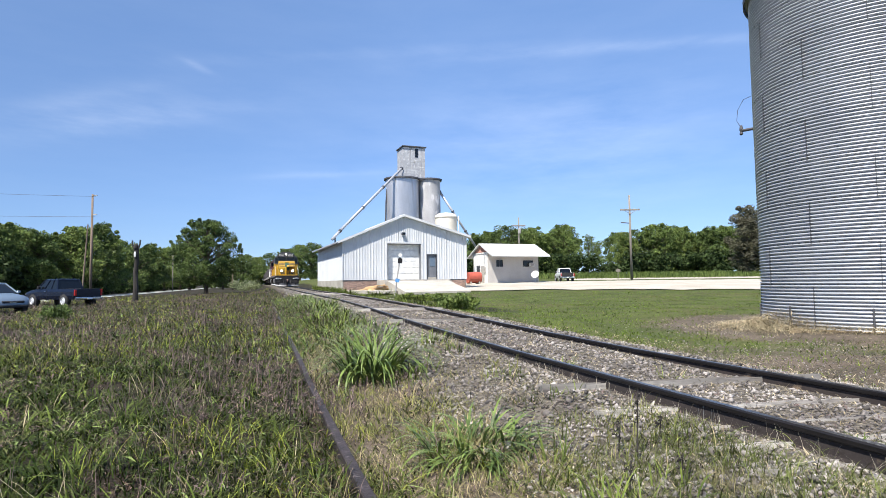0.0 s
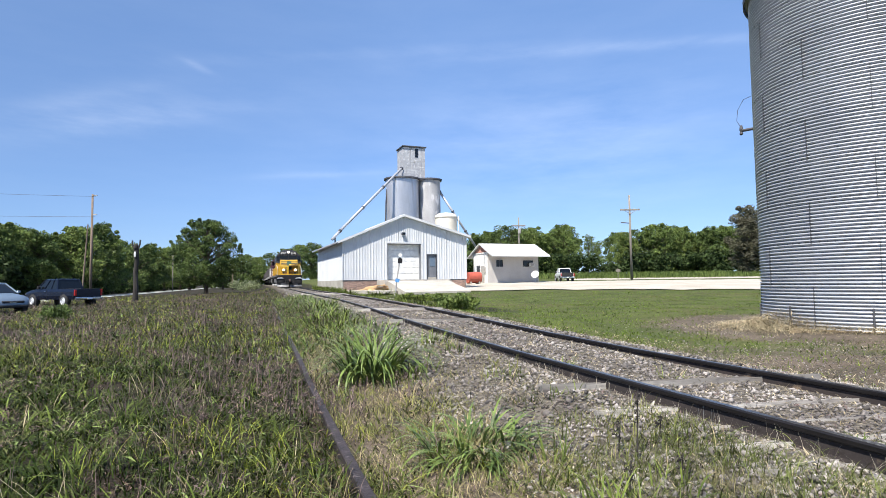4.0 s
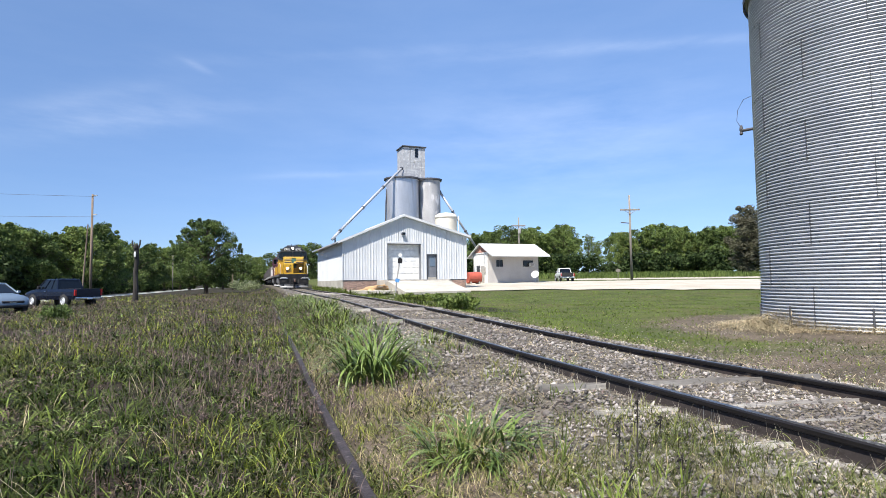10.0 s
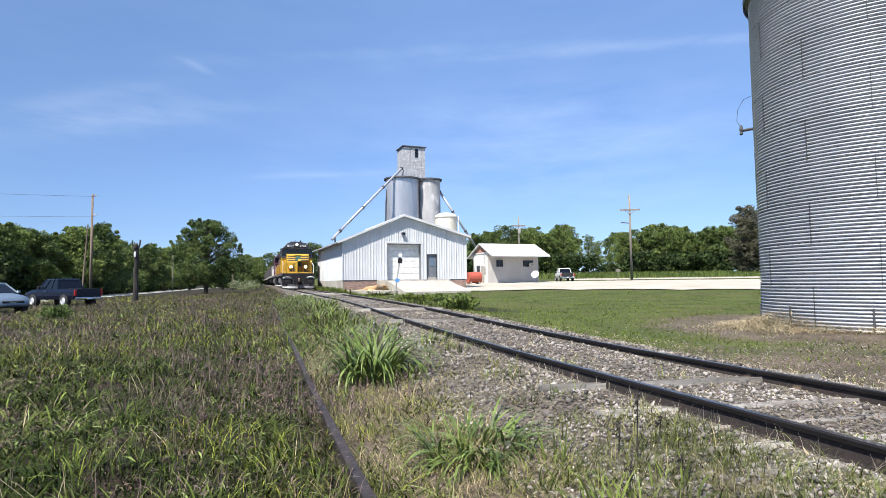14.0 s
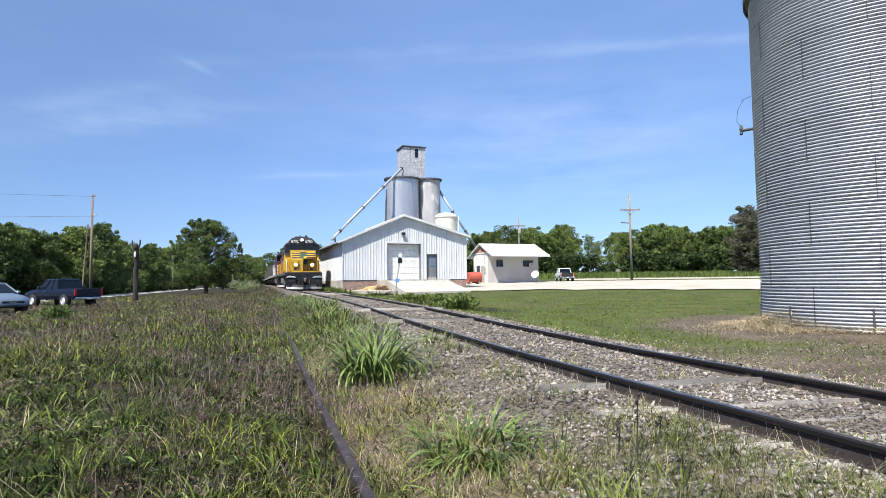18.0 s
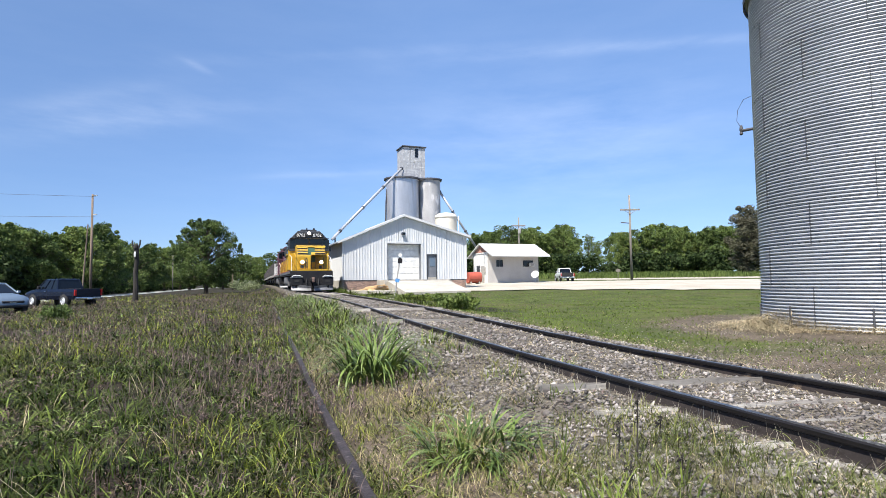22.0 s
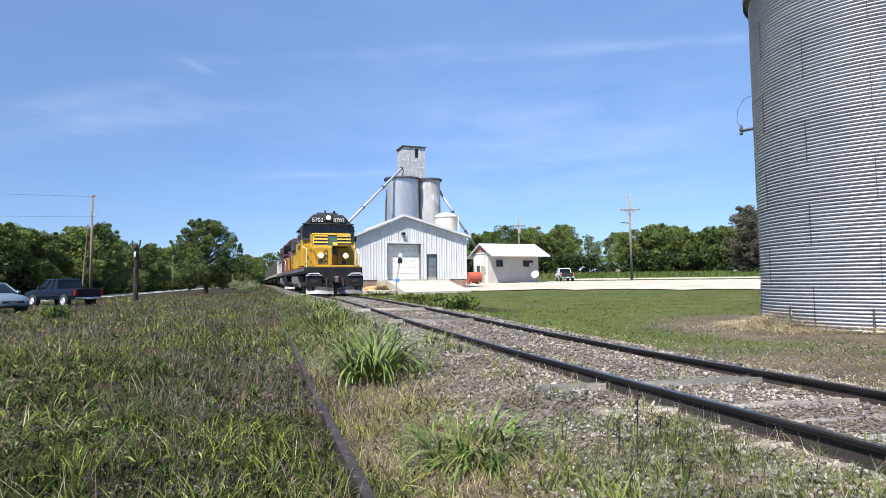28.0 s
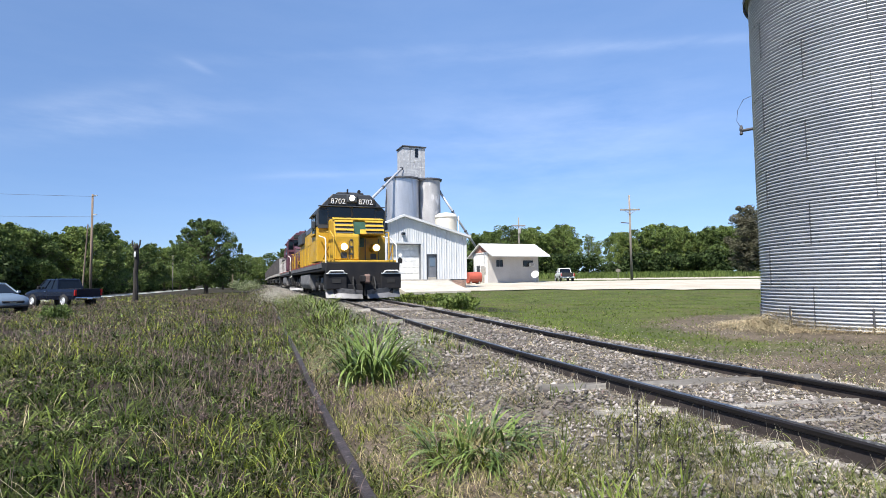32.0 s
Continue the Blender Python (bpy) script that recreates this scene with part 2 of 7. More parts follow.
L = dict(
    tree=leafmat("tree leaves", (0.175, 0.230, 0.062), (0.070, 0.106, 0.031), 0.55, 0.12, rough=0.45, spec=0.12),
    tree2=leafmat("deep green leaves", (0.130, 0.176, 0.052), (0.050, 0.080, 0.026), 0.55, 0.12, rough=0.45, spec=0.12),
    tree3=leafmat("light green leaves", (0.190, 0.240, 0.066), (0.095, 0.138, 0.040), 0.55, 0.14, rough=0.45, spec=0.12),
    brown=leafmat("vine tangle", (0.16, 0.15, 0.11), (0.09, 0.095, 0.055), 0.4),
    # low-layer green darkened: the shade between blades is put into the colour
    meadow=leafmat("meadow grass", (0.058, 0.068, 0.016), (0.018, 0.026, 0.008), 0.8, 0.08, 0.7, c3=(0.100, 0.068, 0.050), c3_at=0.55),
    seed=leafmat("brown seed heads", (0.205, 0.152, 0.138), (0.115, 0.085, 0.077), 0.6, 0.15, 0.6),
    dry=leafmat("dry straw", (0.43, 0.37, 0.245), (0.24, 0.195, 0.12), 0.65, 0.15, 1.2),
    weed=leafmat("dark weed leaves", (0.072, 0.094, 0.019), (0.022, 0.035, 0.009), 0.75, 0.1, 1.5),
    verge=leafmat("pale verge grass", (0.24, 0.24, 0.075), (0.13, 0.145, 0.045), 0.6, 0.25, 1.0, c3=(0.34, 0.28, 0.16), c3_at=0.5),
    pale=leafmat("pale blossom and leaves", (0.30, 0.32, 0.20), (0.16, 0.20, 0.09), 0.5, 0.3, 1.0),
    fringe=leafmat("silvery dead grass", (0.42, 0.39, 0.33), (0.28, 0.25, 0.20), 0.5, 0.25, 1.5),
    lawn=leafmat("lawn grass", (0.150, 0.205, 0.036), (0.070, 0.108, 0.020), 0.6, 0.3, 0.5, c3=(0.180, 0.158, 0.065), c3_at=0.58),
    clump=leafmat("broad green blades", (0.150, 0.188, 0.040), (0.052, 0.076, 0.017), 0.75, 0.12, 3.0),
    broad=leafmat("bright arching blades", (0.150, 0.205, 0.050), (0.040, 0.066, 0.016), 0.75, 0.06, 6.0, rough=0.45, spec=0.25),
    tuft=leafmat("pale green tufts", (0.125, 0.145, 0.045), (0.07, 0.085, 0.026), 0.6, 0.12, 1.2, c3=(0.30, 0.25, 0.14), c3_at=0.6),
    gold=leafmat("yellow-green blades", (0.25, 0.27, 0.045), (0.11, 0.135, 0.024), 0.75, 0.14, 1.0),
    # green darkened to stand in for shaded gaps at the near left
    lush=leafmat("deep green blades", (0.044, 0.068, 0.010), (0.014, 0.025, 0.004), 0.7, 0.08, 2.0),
    # leaf green darkened to hold the shade below and between the trees
    under=leafmat("undergrowth leaves with shade in colour", (0.050, 0.076, 0.024), (0.018, 0.032, 0.011), 0.6, 0.08),
    flower=leafmat("yellow flowers", (0.55, 0.48, 0.05), (0.45, 0.40, 0.05), 0.2, 0.2),
    # a paler green for the top blades: sun glints put into the colour
    glint=leafmat("glossy bent blades with sun glint in colour", (0.20, 0.25, 0.070), (0.060, 0.088, 0.020), 0.7, 0.08, 2.0, rough=0.45, spec=0.25),
    # toned down as well, so the low leaves look shaded
    weedleaf=leafmat("small weed leaves", (0.085, 0.098, 0.024), (0.026, 0.036, 0.010), 0.9, 0.05, 0.9, c3=(0.14, 0.095, 0.080), c3_at=0.54, rough=0.5, spec=0.15),
    rot=leafmat("brown dead leaves", (0.15, 0.105, 0.095), (0.060, 0.044, 0.044), 0.7, 0.05, 1.5),
    crop=leafmat("field crop", (0.13, 0.17, 0.045), (0.09, 0.13, 0.035), 0.3, 0.3, 0.1),
)


# ---- mesh helpers ----
def part(name, bm, material, parent=None, label="", smooth=False, m=None):
    """Links a bmesh as one mesh object, under a thing or a part."""
    me = bpy.data.meshes.new(name)
    bmesh.ops.recalc_face_normals(bm, faces=bm.faces)
    if smooth:
        for f in bm.faces:
            f.smooth = True
    bm.to_mesh(me)
    bm.free()
    me.materials.append(material)
    ob = new(name, me)
    if parent is not None:
        ob.parent = parent
    if m is not None:
        ob.matrix_basis = m
    if label:
        ob["label"] = label
    return ob


def share(name, source, parent, m, label=""):
    ob = new(name, source.data)
    ob.parent = parent
    ob.matrix_basis = m
    if label:
        ob["label"] = label
    return ob


def box(x0, x1, y0, y1, z0, z1, bevel=0.0, bm=None):
    own = bmesh.new()
    vs = [own.verts.new(p) for p in ((x0, y0, z0), (x1, y0, z0), (x1, y1, z0), (x0, y1, z0),
                                     (x0, y0, z1), (x1, y0, z1), (x1, y1, z1), (x0, y1, z1))]
    for f in ((0, 3, 2, 1), (4, 5, 6, 7), (0, 1, 5, 4), (1, 2, 6, 5), (2, 3, 7, 6), (3, 0, 4, 7)):
        own.faces.new([vs[i] for i in f])
    if bevel:
        bmesh.ops.bevel(own, geom=own.edges[:], offset=bevel, segments=1, affect="EDGES")
    return merge(bm, own)


def merge(bm, own):
    if bm is None:
        return own
    me = bpy.data.meshes.new("tmp")
    own.to_mesh(me)
    own.free()
    bm.from_mesh(me)
    bpy.data.meshes.remove(me)
    return bm


def rod(p, q, r, seg=8, r2=None, bm=None, caps=True):
    p, q = Vector(p), Vector(q)
    own = bmesh.new()
    d = q - p
    turn = d.to_track_quat("Z", "Y").to_matrix().to_4x4()
    bmesh.ops.create_cone(own, cap_ends=caps, segments=seg, radius1=r, radius2=r if r2 is None else r2, depth=d.length,
                          matrix=Matrix.Translation((p + q) / 2) @ turn)
    return merge(bm, own)


def pipe(points, r, seg=8, bm=None):
    for a, b in zip(points[:-1], points[1:]):
        bm = rod(a, b, r, seg, bm=bm)
    return bm


def prism(outline, lo, hi, axis="y", bevel=0.0, bm=None):
    """An outline extruded along an axis: (x, z) along y, (y, z) along x, (x, y) along z."""
    own = bmesh.new()

    def at(a, b, c):
        return {"y": (a, c, b), "x": (c, a, b), "z": (a, b, c)}[axis]
    one = [own.verts.new(at(a, b, lo)) for a, b in outline]
    two = [own.verts.new(at(a, b, hi)) for a, b in outline]
    own.faces.new(one)
    own.faces.new(two[::-1])
    n = len(one)
    for i in range(n):
        own.faces.new((one[i], one[(i + 1) % n], two[(i + 1) % n], two[i]))
    if bevel:
        bmesh.ops.recalc_face_normals(own, faces=own.faces)
        bmesh.ops.bevel(own, geom=own.edges[:], offset=bevel, segments=1, affect="EDGES")
    return merge(bm, own)


def lathe(profile, seg=32, bm=None, closed=False):
    """Turns (radius, z) pairs round the z axis."""
    own = bmesh.new()
    rings = [[own.verts.new((r * math.cos(2 * math.pi * k / seg), r * math.sin(2 * math.pi * k / seg), z)) for k in range(seg)]
             for r, z in profile]
    for a, b in zip(rings[:-1], rings[1:]):
        for k in range(seg):
            own.faces.new((a[k], a[(k + 1) % seg], b[(k + 1) % seg], b[k]))
    if closed:
        own.faces.new(rings[0][::-1])
        own.faces.new(rings[-1])
    return merge(bm, own)


def empty(name, m, label="", category="", group="", kind=""):
    ob = new(name)
    ob.matrix_basis = m
    return tagged(ob, label, category, group, kind)


def tri_mesh(name, co, tris, material, label="", category="", kind="stuff", parent=None, m=None):
    me = bpy.data.meshes.new(name)
    me.vertices.add(len(co))
    me.vertices.foreach_set("co", np.asarray(co, dtype=np.float32).ravel())
    me.loops.add(3 * len(tris))
    me.loops.foreach_set("vertex_index", np.asarray(tris, dtype=np.int32).ravel())
    me.polygons.add(len(tris))
    me.polygons.foreach_set("loop_start", np.arange(0, 3 * len(tris), 3, dtype=np.int32))
    me.update(calc_edges=True)
    me.materials.append(material)
    ob = new(name, me)
    if parent is not None:
        ob.parent = parent
    if m is not None:
        ob.matrix_basis = m
    return tagged(ob, label, category, "", kind)


rng = np.random.default_rng(7)


def blade_mesh(base, length, width, lean, droop=0.0, segs=2):
    """Bent tapered blades: points and triangles."""
    n = len(base)
    phi = rng.uniform(0, 2 * np.pi, n)
    out = np.stack([np.cos(phi), np.sin(phi)], 1)
    turn = phi + np.pi / 2 + rng.normal(0, 0.5, n)
    side = np.stack([np.cos(turn), np.sin(turn), np.zeros(n)], 1)
    rows = []
    for i in range(segs + 1):
        s = i / segs
        p = np.empty((n, 3))
        p[:, :2] = base[:, :2] + out * (length * lean * s ** 1.6)[:, None]
        p[:, 2] = base[:, 2] + length * (s * np.sqrt(np.clip(1 - lean ** 2 * 0.5, 0.2, 1)) - droop * s ** 2.5)
        w = (width * (1 - s) ** 0.6 * (0.75 + 0.5 * s))[:, None]
        if i < segs:
            rows += [p - side * w / 2, p + side * w / 2]
        else:
            rows.append(p)
    co = np.stack(rows, 1)
    k = co.shape[1]
    t = []
    for i in range(segs - 1):
        a = 2 * i
        t += [(a, a + 1, a + 3), (a, a + 3, a + 2)]
    t.append((k - 3, k - 2, k - 1))
    tris = (np.arange(n)[:, None, None] * k + np.array(t)[None]).reshape(-1, 3)
    return co.reshape(-1, 3), tris


# ---- the plan: rail heads are at z = 0, the main track runs away along +y ----
def smooth01(v, a, b):
    t = np.clip((np.asarray(v, float) - a) / (b - a), 0, 1)
    return t * t * (3 - 2 * t)


YS = np.arange(-120, 700, 0.5)
SLOPE = -0.325 + 0.027 * smooth01(YS, 9, 14) - 0.044 * smooth01(YS, 21, 27) + 0.012 * smooth01(YS, 36, 50)
XS = np.cumsum(SLOPE) * 0.5
XS += 3.84 - np.interp(0, YS, XS)
STEP = np.concatenate([[0], np.cumsum(np.hypot(np.diff(XS), np.diff(YS)))])


def track_x(y):
    return np.interp(y, YS, XS)


def track_z(y):
    """The track climbs slowly away from the viewer."""
    y = np.asarray(y, float)
    return -0.08 * (1 - smooth01(y, 5, 18)) + 0.042 + 0.0056 * (np.clip(y, 7, 110) - 7)


def rail_tilt(y):
    """The near rail stands a little proud of the far one at the worn end."""
    return 0.0125 * (1 - smooth01(y, 8, 14))


def on_track(s):
    """The place and the heading (towards the viewer) at s metres along the main track, counted from y = 0 away."""
    s0 = np.interp(0, YS, STEP)
    y = float(np.interp(s + s0, STEP, YS))
    return Vector((float(track_x(y)), y, float(track_z(y))))


def aside(x, y):
    """Metres to the right of the main track's middle."""
    return (x - track_x(y)) * 0.957


def old_x(y):
    return -0.24 - 0.32 * np.asarray(y, float)


def ground_z(x, y):
    x, y = np.asarray(x, float), np.asarray(y, float)
    d = aside(x, y)
    z = -0.116 - 0.184 * smooth01(np.abs(d), 1.15, 2.4) + 0.034 * smooth01(y, 4.2, 8) * (1 - smooth01(np.abs(d), 1.2, 2.4))
    z = z + track_z(y) * (1 - smooth01(np.abs(d), 2.2, 5))
    left = -0.08 * smooth01(-d, 2.2, 2.9) - 0.2 * smooth01(-d, 7, 17) - 0.2 * smooth01(-d, 18, 30)
    right = -0.03 * smooth01(d, 2.5, 6) + (0.98 * smooth01(y, 24, 76) + 1.15 * smooth01(y, 77, 125)) * smooth01(d, 1.8, 9)
    z = z + np.where(d < 0, left, right)
    bumps = 0.035 * np.sin(x * 1.3 + 0.7 * np.sin(y * 0.9)) * np.sin(y * 1.1 + np.sin(x * 0.6))
    return z + bumps * smooth01(np.abs(d), 2.0, 4.5) * (1 - 0.8 * smooth01(y, 60, 100))


# ---- ground: one sheet to the horizon ----
def ground_material():
    m = bpy.data.materials.new("meadow soil and gravel")
    m.use_nodes = True
    n, l = m.node_tree.nodes, m.node_tree.links
    b = n["Principled BSDF"]
    b.inputs["Roughness"].default_value = 0.95
    b.inputs["Specular IOR Level"].default_value = 0.2
    tex = n.new("ShaderNodeTexCoord")

    def noise_of(s, d=6.0):
        k = n.new("ShaderNodeTexNoise")
        k.inputs["Scale"].default_value, k.inputs["Detail"].default_value = s, d
        l.new(tex.outputs["Object"], k.inputs["Vector"])
        return k.outputs["Fac"]

    def mix(a, c, f):
        k = n.new("ShaderNodeMix")
        k.data_type = "RGBA"
        for sock, v in (("A", a), ("B", c)):
            if isinstance(v, tuple):
                k.inputs[sock].default_value = (*v, 1)
            else:
                l.new(v, k.inputs[sock])
        l.new(f, k.inputs["Factor"])
        return k.outputs["Result"]

    def ramp(v, lo, hi):
        k = n.new("ShaderNodeMapRange")
        k.inputs["From Min"].default_value, k.inputs["From Max"].default_value = lo, hi
        l.new(v, k.inputs["Value"])
        return k.outputs["Result"]
    at = n.new("ShaderNodeAttribute")
    at.attribute_name = "cover"
    sp = n.new("ShaderNodeSeparateColor")
    l.new(at.outputs["Color"], sp.inputs["Color"])
    # soil near black: the shade between the blades is in its colour
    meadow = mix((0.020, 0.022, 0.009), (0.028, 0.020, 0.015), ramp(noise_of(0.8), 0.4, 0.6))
    lawn = mix(mix(mix((0.074, 0.088, 0.022), (0.046, 0.060, 0.016), ramp(noise_of(0.55), 0.42, 0.62)), (0.090, 0.076, 0.036), ramp(noise_of(0.21), 0.52, 0.68)), (0.046, 0.056, 0.016), ramp(noise_of(8, 4), 0.48, 0.68))
    stone = mix((0.150, 0.132, 0.108), (0.060, 0.052, 0.042), ramp(noise_of(24, 3), 0.38, 0.62))
    dirt = mix(mix((0.125, 0.098, 0.074), (0.075, 0.062, 0.044), ramp(noise_of(1.4), 0.4, 0.65)), (0.045, 0.037, 0.028), ramp(noise_of(17, 4), 0.5, 0.66))
    wob = n.new("ShaderNodeMath")
    wob.operation = "MULTIPLY_ADD"
    wob.inputs[1].default_value, wob.inputs[2].default_value = 0.9, -0.45
    l.new(noise_of(2.2), wob.inputs[0])

    def wobbly(v):
        k = n.new("ShaderNodeMath")
        k.operation = "ADD"
        l.new(v, k.inputs[0])
        l.new(wob.outputs[0], k.inputs[1])
        return ramp(k.outputs[0], 0.35, 0.65)
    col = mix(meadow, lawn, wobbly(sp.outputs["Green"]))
    col = mix(col, dirt, wobbly(sp.outputs["Blue"]))
    col = mix(col, stone, wobbly(sp.outputs["Red"]))
    l.new(col, b.inputs["Base Color"])
    bp = n.new("ShaderNodeBump")
    bp.inputs["Strength"].default_value, bp.inputs["Distance"].default_value = 0.7, 0.03
    l.new(noise_of(26, 4), bp.inputs["Height"])
    l.new(bp.outputs["Normal"], b.inputs["Normal"])
    return m


BIN = (9.85, 12.95)


def cover(x, y):
    """Shares of ballast, lawn and bare dirt."""
    d = aside(x, y)
    red = smooth01(d, -2.35, -1.6) * (1 - smooth01(d, 1.5, 2.3)) * (1 - 0.35 * smooth01(y, 20, 40))
    green = smooth01(d, 2.0, 2.8) * (1 - smooth01(y, 17, 24) * (1 - smooth01(d, 4.5, 7)) * 0.9)
    r = np.hypot(x - BIN[0], y - BIN[1])
    blue = np.maximum((1 - smooth01(r, 3.0, 6.8)) * 0.95, 0.85 * smooth01(d, 1.9, 2.6) * (1 - smooth01(d, 4.5, 7.5)) * (1 - smooth01(y, 6, 13)))
    bank = 0.8 * smooth01(d, -3.3, -2.9) * (1 - smooth01(d, -2.1, -1.7)) * (1 - smooth01(y, 9, 16))
    return red, green, np.maximum(blue, bank)


def build_ground():
    dd = np.concatenate([-np.geomspace(3000, 30, 34), np.arange(-29.5, 30, 0.5), np.geomspace(30, 3000, 34)])
    yy = np.concatenate([-np.geomspace(900, 22, 18), np.arange(-20, 60, 0.6), np.arange(60, 130, 1.5), np.geomspace(130, 3500, 34)])
    D, Y = np.meshgrid(dd, yy)
    X = D + track_x(np.clip(Y, -100, 600))
    Z = ground_z(X, Y)
    co = np.stack([X, Y, Z], 2).reshape(-1, 3)
    w, h = len(dd), len(yy)
    i = (np.arange(h - 1)[:, None] * w + np.arange(w - 1)[None]).ravel()
    tris = np.concatenate([np.stack([i, i + 1, i + w + 1], 1), np.stack([i, i + w + 1, i + w], 1)])
    ob = tri_mesh("ground", co, tris, ground_material(), "weedy meadow, mown lawn and gravel on flat farmland", "ground", "structure")
    red, green, blue = cover(co[:, 0], co[:, 1])
    a = ob.data.attributes.new("cover", "FLOAT_COLOR", "POINT")
    a.data.foreach_set("color", np.stack([red, green, blue, np.ones(len(red))], 1).astype(np.float32).ravel())


build_ground()


def draped(name, u0, u1, v0, v1, step, where, material, label, category, lift=0.02):
    """A sheet laid over the ground; where(u, v) gives x, y."""
    us, vs = np.arange(u0, u1 + step, step), np.arange(v0, v1 + step, step)
    U, V = np.meshgrid(us, vs)
    X, Y = where(U, V)
    co = np.stack([X, Y, ground_z(X, Y) + lift], 2).reshape(-1, 3)
    w, h = len(us), len(vs)
    i = (np.arange(h - 1)[:, None] * w + np.arange(w - 1)[None]).ravel()
    tris = np.concatenate([np.stack([i, i + 1, i + w + 1], 1), np.stack([i, i + w + 1, i + w], 1)])
    return tri_mesh(name, co, tris, material, label, category, "structure")


def lot_place(u, v):
    near = 44.5 + 1.2 * np.sin(u * 0.21) + 0.5 * np.sin(u * 0.9 + 1) - 6.0 * smooth01(u, 14, 40)
    return u, near + (v / 10.0) * (74 + 0.8 * np.sin(u * 0.3) - near)


draped("gravel_lot", 0.0, 95.0, 0.0, 10.0, 0.5, lot_place, M["lot"], "pale crushed limestone yard beside the buildings", "gravel yard", 0.07)
draped("road", -3.2, 3.2, -20, 330, 1.6, lambda u, v: (track_x(v) - 27 + u, v), M["road"],
       "pale dusty lane along the railway", "road", 0.03)
draped("farm_track", -3.6, 3.6, 0, 96, 1.0, lambda u, v: (20 + v, 93 + u + 0.0 * v), M["lot"], "pale dirt lane beside a crop field", "lane", 0.02)


draped("gravel_crossing", -1.9, 4.2, 33.0, 36.0, 0.25, lambda u, v: (track_x(v) + u, v + 0.35 * np.sin(u * 1.9) * (v - 34.5)), M["crossing"],
       "patchy pale gravel crossing over the track", "crossing", 0.05)


# ---- tracks ----
def rail_profile(s=1.0):
    half = [(0.012, -0.040), (0.030, -0.032), (0.032, -0.007), (0.025, 0.0)]
    return half + [(-a, b) for a, b in half[::-1]]


def web_profile():
    half = [(0.066, -0.160), (0.066, -0.148), (0.030, -0.134), (0.018, -0.112), (0.012, -0.038)]
    return half + [(-a, b) for a, b in half[::-1]]


def sweep(points, profile):
    bm = bmesh.new()
    rings = []
    for i, p in enumerate(points):
        a, b = points[max(i - 1, 0)], points[min(i + 1, len(points) - 1)]
        d = (Vector(b) - Vector(a)).normalized()
        r = d.cross(Vector((0, 0, 1))).normalized()
        rings.append([bm.verts.new(Vector(p) + r * u + Vector((0, 0, v))) for u, v in profile])
    n = len(profile)
    for a, b in zip(rings[:-1], rings[1:]):
        for k in range(n):
            bm.faces.new((a[k], a[(k + 1) % n], b[(k + 1) % n], b[k]))
    bm.faces.new(rings[0])
    bm.faces.new(rings[-1][::-1])
    return bm


def rail_line(f, off, z, wobble=0.0):
    ys = np.concatenate([np.arange(-12, 40, 1.0), np.arange(40, 260, 5.0)])
    side = -1 if off > 0 else 1
    return [(float(f(y)) + off + wobble * math.sin(y * 0.8), float(y),
             z + (float(track_z(y) + side * rail_tilt(y)) if f is track_x else 0) + wobble * math.sin(y * 0.55 + 1)) for y in ys]


GAUGE = 0.7535 / 0.957
main_track = empty("railway_track", pose(0, 0, 0), "worn main railway track with dark rusty rails on gravel", "railway track")
for sgn in (-1, 1):
    rail = part("rail", sweep(rail_line(track_x, sgn * GAUGE, 0), rail_profile()), M["rail"], main_track, "dark rusty steel rail")
    part("web", sweep(rail_line(track_x, sgn * GAUGE, 0), web_profile()), M["railfoot"], rail, "dust-caked brown web and foot of the rail")
    part("running_surface", sweep([(x, y, z + 0.002) for x, y, z in rail_line(track_x, sgn * GAUGE, 0)],
         [(0.022, -0.003), (0.022, 0.001), (-0.022, 0.001), (-0.022, -0.003)]), M["railtop"], rail, "polished top of the rail")

old_track = empty("disused_track", pose(0, 0, 0), "disused rusty siding sunk in weeds", "railway track")
for sgn in (-1, 1):
    old_line = rail_line(old_x, sgn * GAUGE, -0.285 if sgn > 0 else -0.41, 0.008)
    old_rail = part("rail", sweep(old_line, rail_profile()), M["oldrail"], old_track, "brown rusty disused rail")
    part("web", sweep(old_line, web_profile()), M["oldrail"], old_rail)

rnd = random.Random(3)


def tie_mesh(seed):
    """A rotten tie: split, wavy top boards with ragged ends."""
    rr = random.Random(seed)
    bm = None
    edges = [-0.115, -0.05 + rr.uniform(-0.015, 0.015), 0.03 + rr.uniform(-0.015, 0.015), 0.115]
    for a, b in zip(edges[:-1], edges[1:]):
        x0, x1 = -1.36 + rr.uniform(0, 0.09), 1.36 - rr.uniform(0, 0.09)
        n = 7
        own = bmesh.new()
        rings = []
        for i in range(n + 1):
            x = x0 + (x1 - x0) * i / n
            top = rr.uniform(-0.014, 0.0)
            y0, y1 = a + 0.004 + rr.uniform(0, 0.008), b - 0.004 - rr.uniform(0, 0.008)
            rings.append([own.verts.new(p) for p in ((x, y0, -0.16), (x, y1, -0.16), (x, y1, top - 0.006), (x, y0, top))])
        for p, q in zip(rings[:-1], rings[1:]):
            for k in range(4):
                own.faces.new((p[k], p[(k + 1) % 4], q[(k + 1) % 4], q[k]))
        own.faces.new(rings[0])
        own.faces.new(rings[-1][::-1])
        bm = merge(bm, own)
    return bm


TIES = [None] * 4


def lay_tie(track, kind, m):
    if TIES[kind] is None:
        TIES[kind] = part("tie", tie_mesh(kind), M["tie"], track, m=m)
    else:
        share("tie", TIES[kind], track, m)


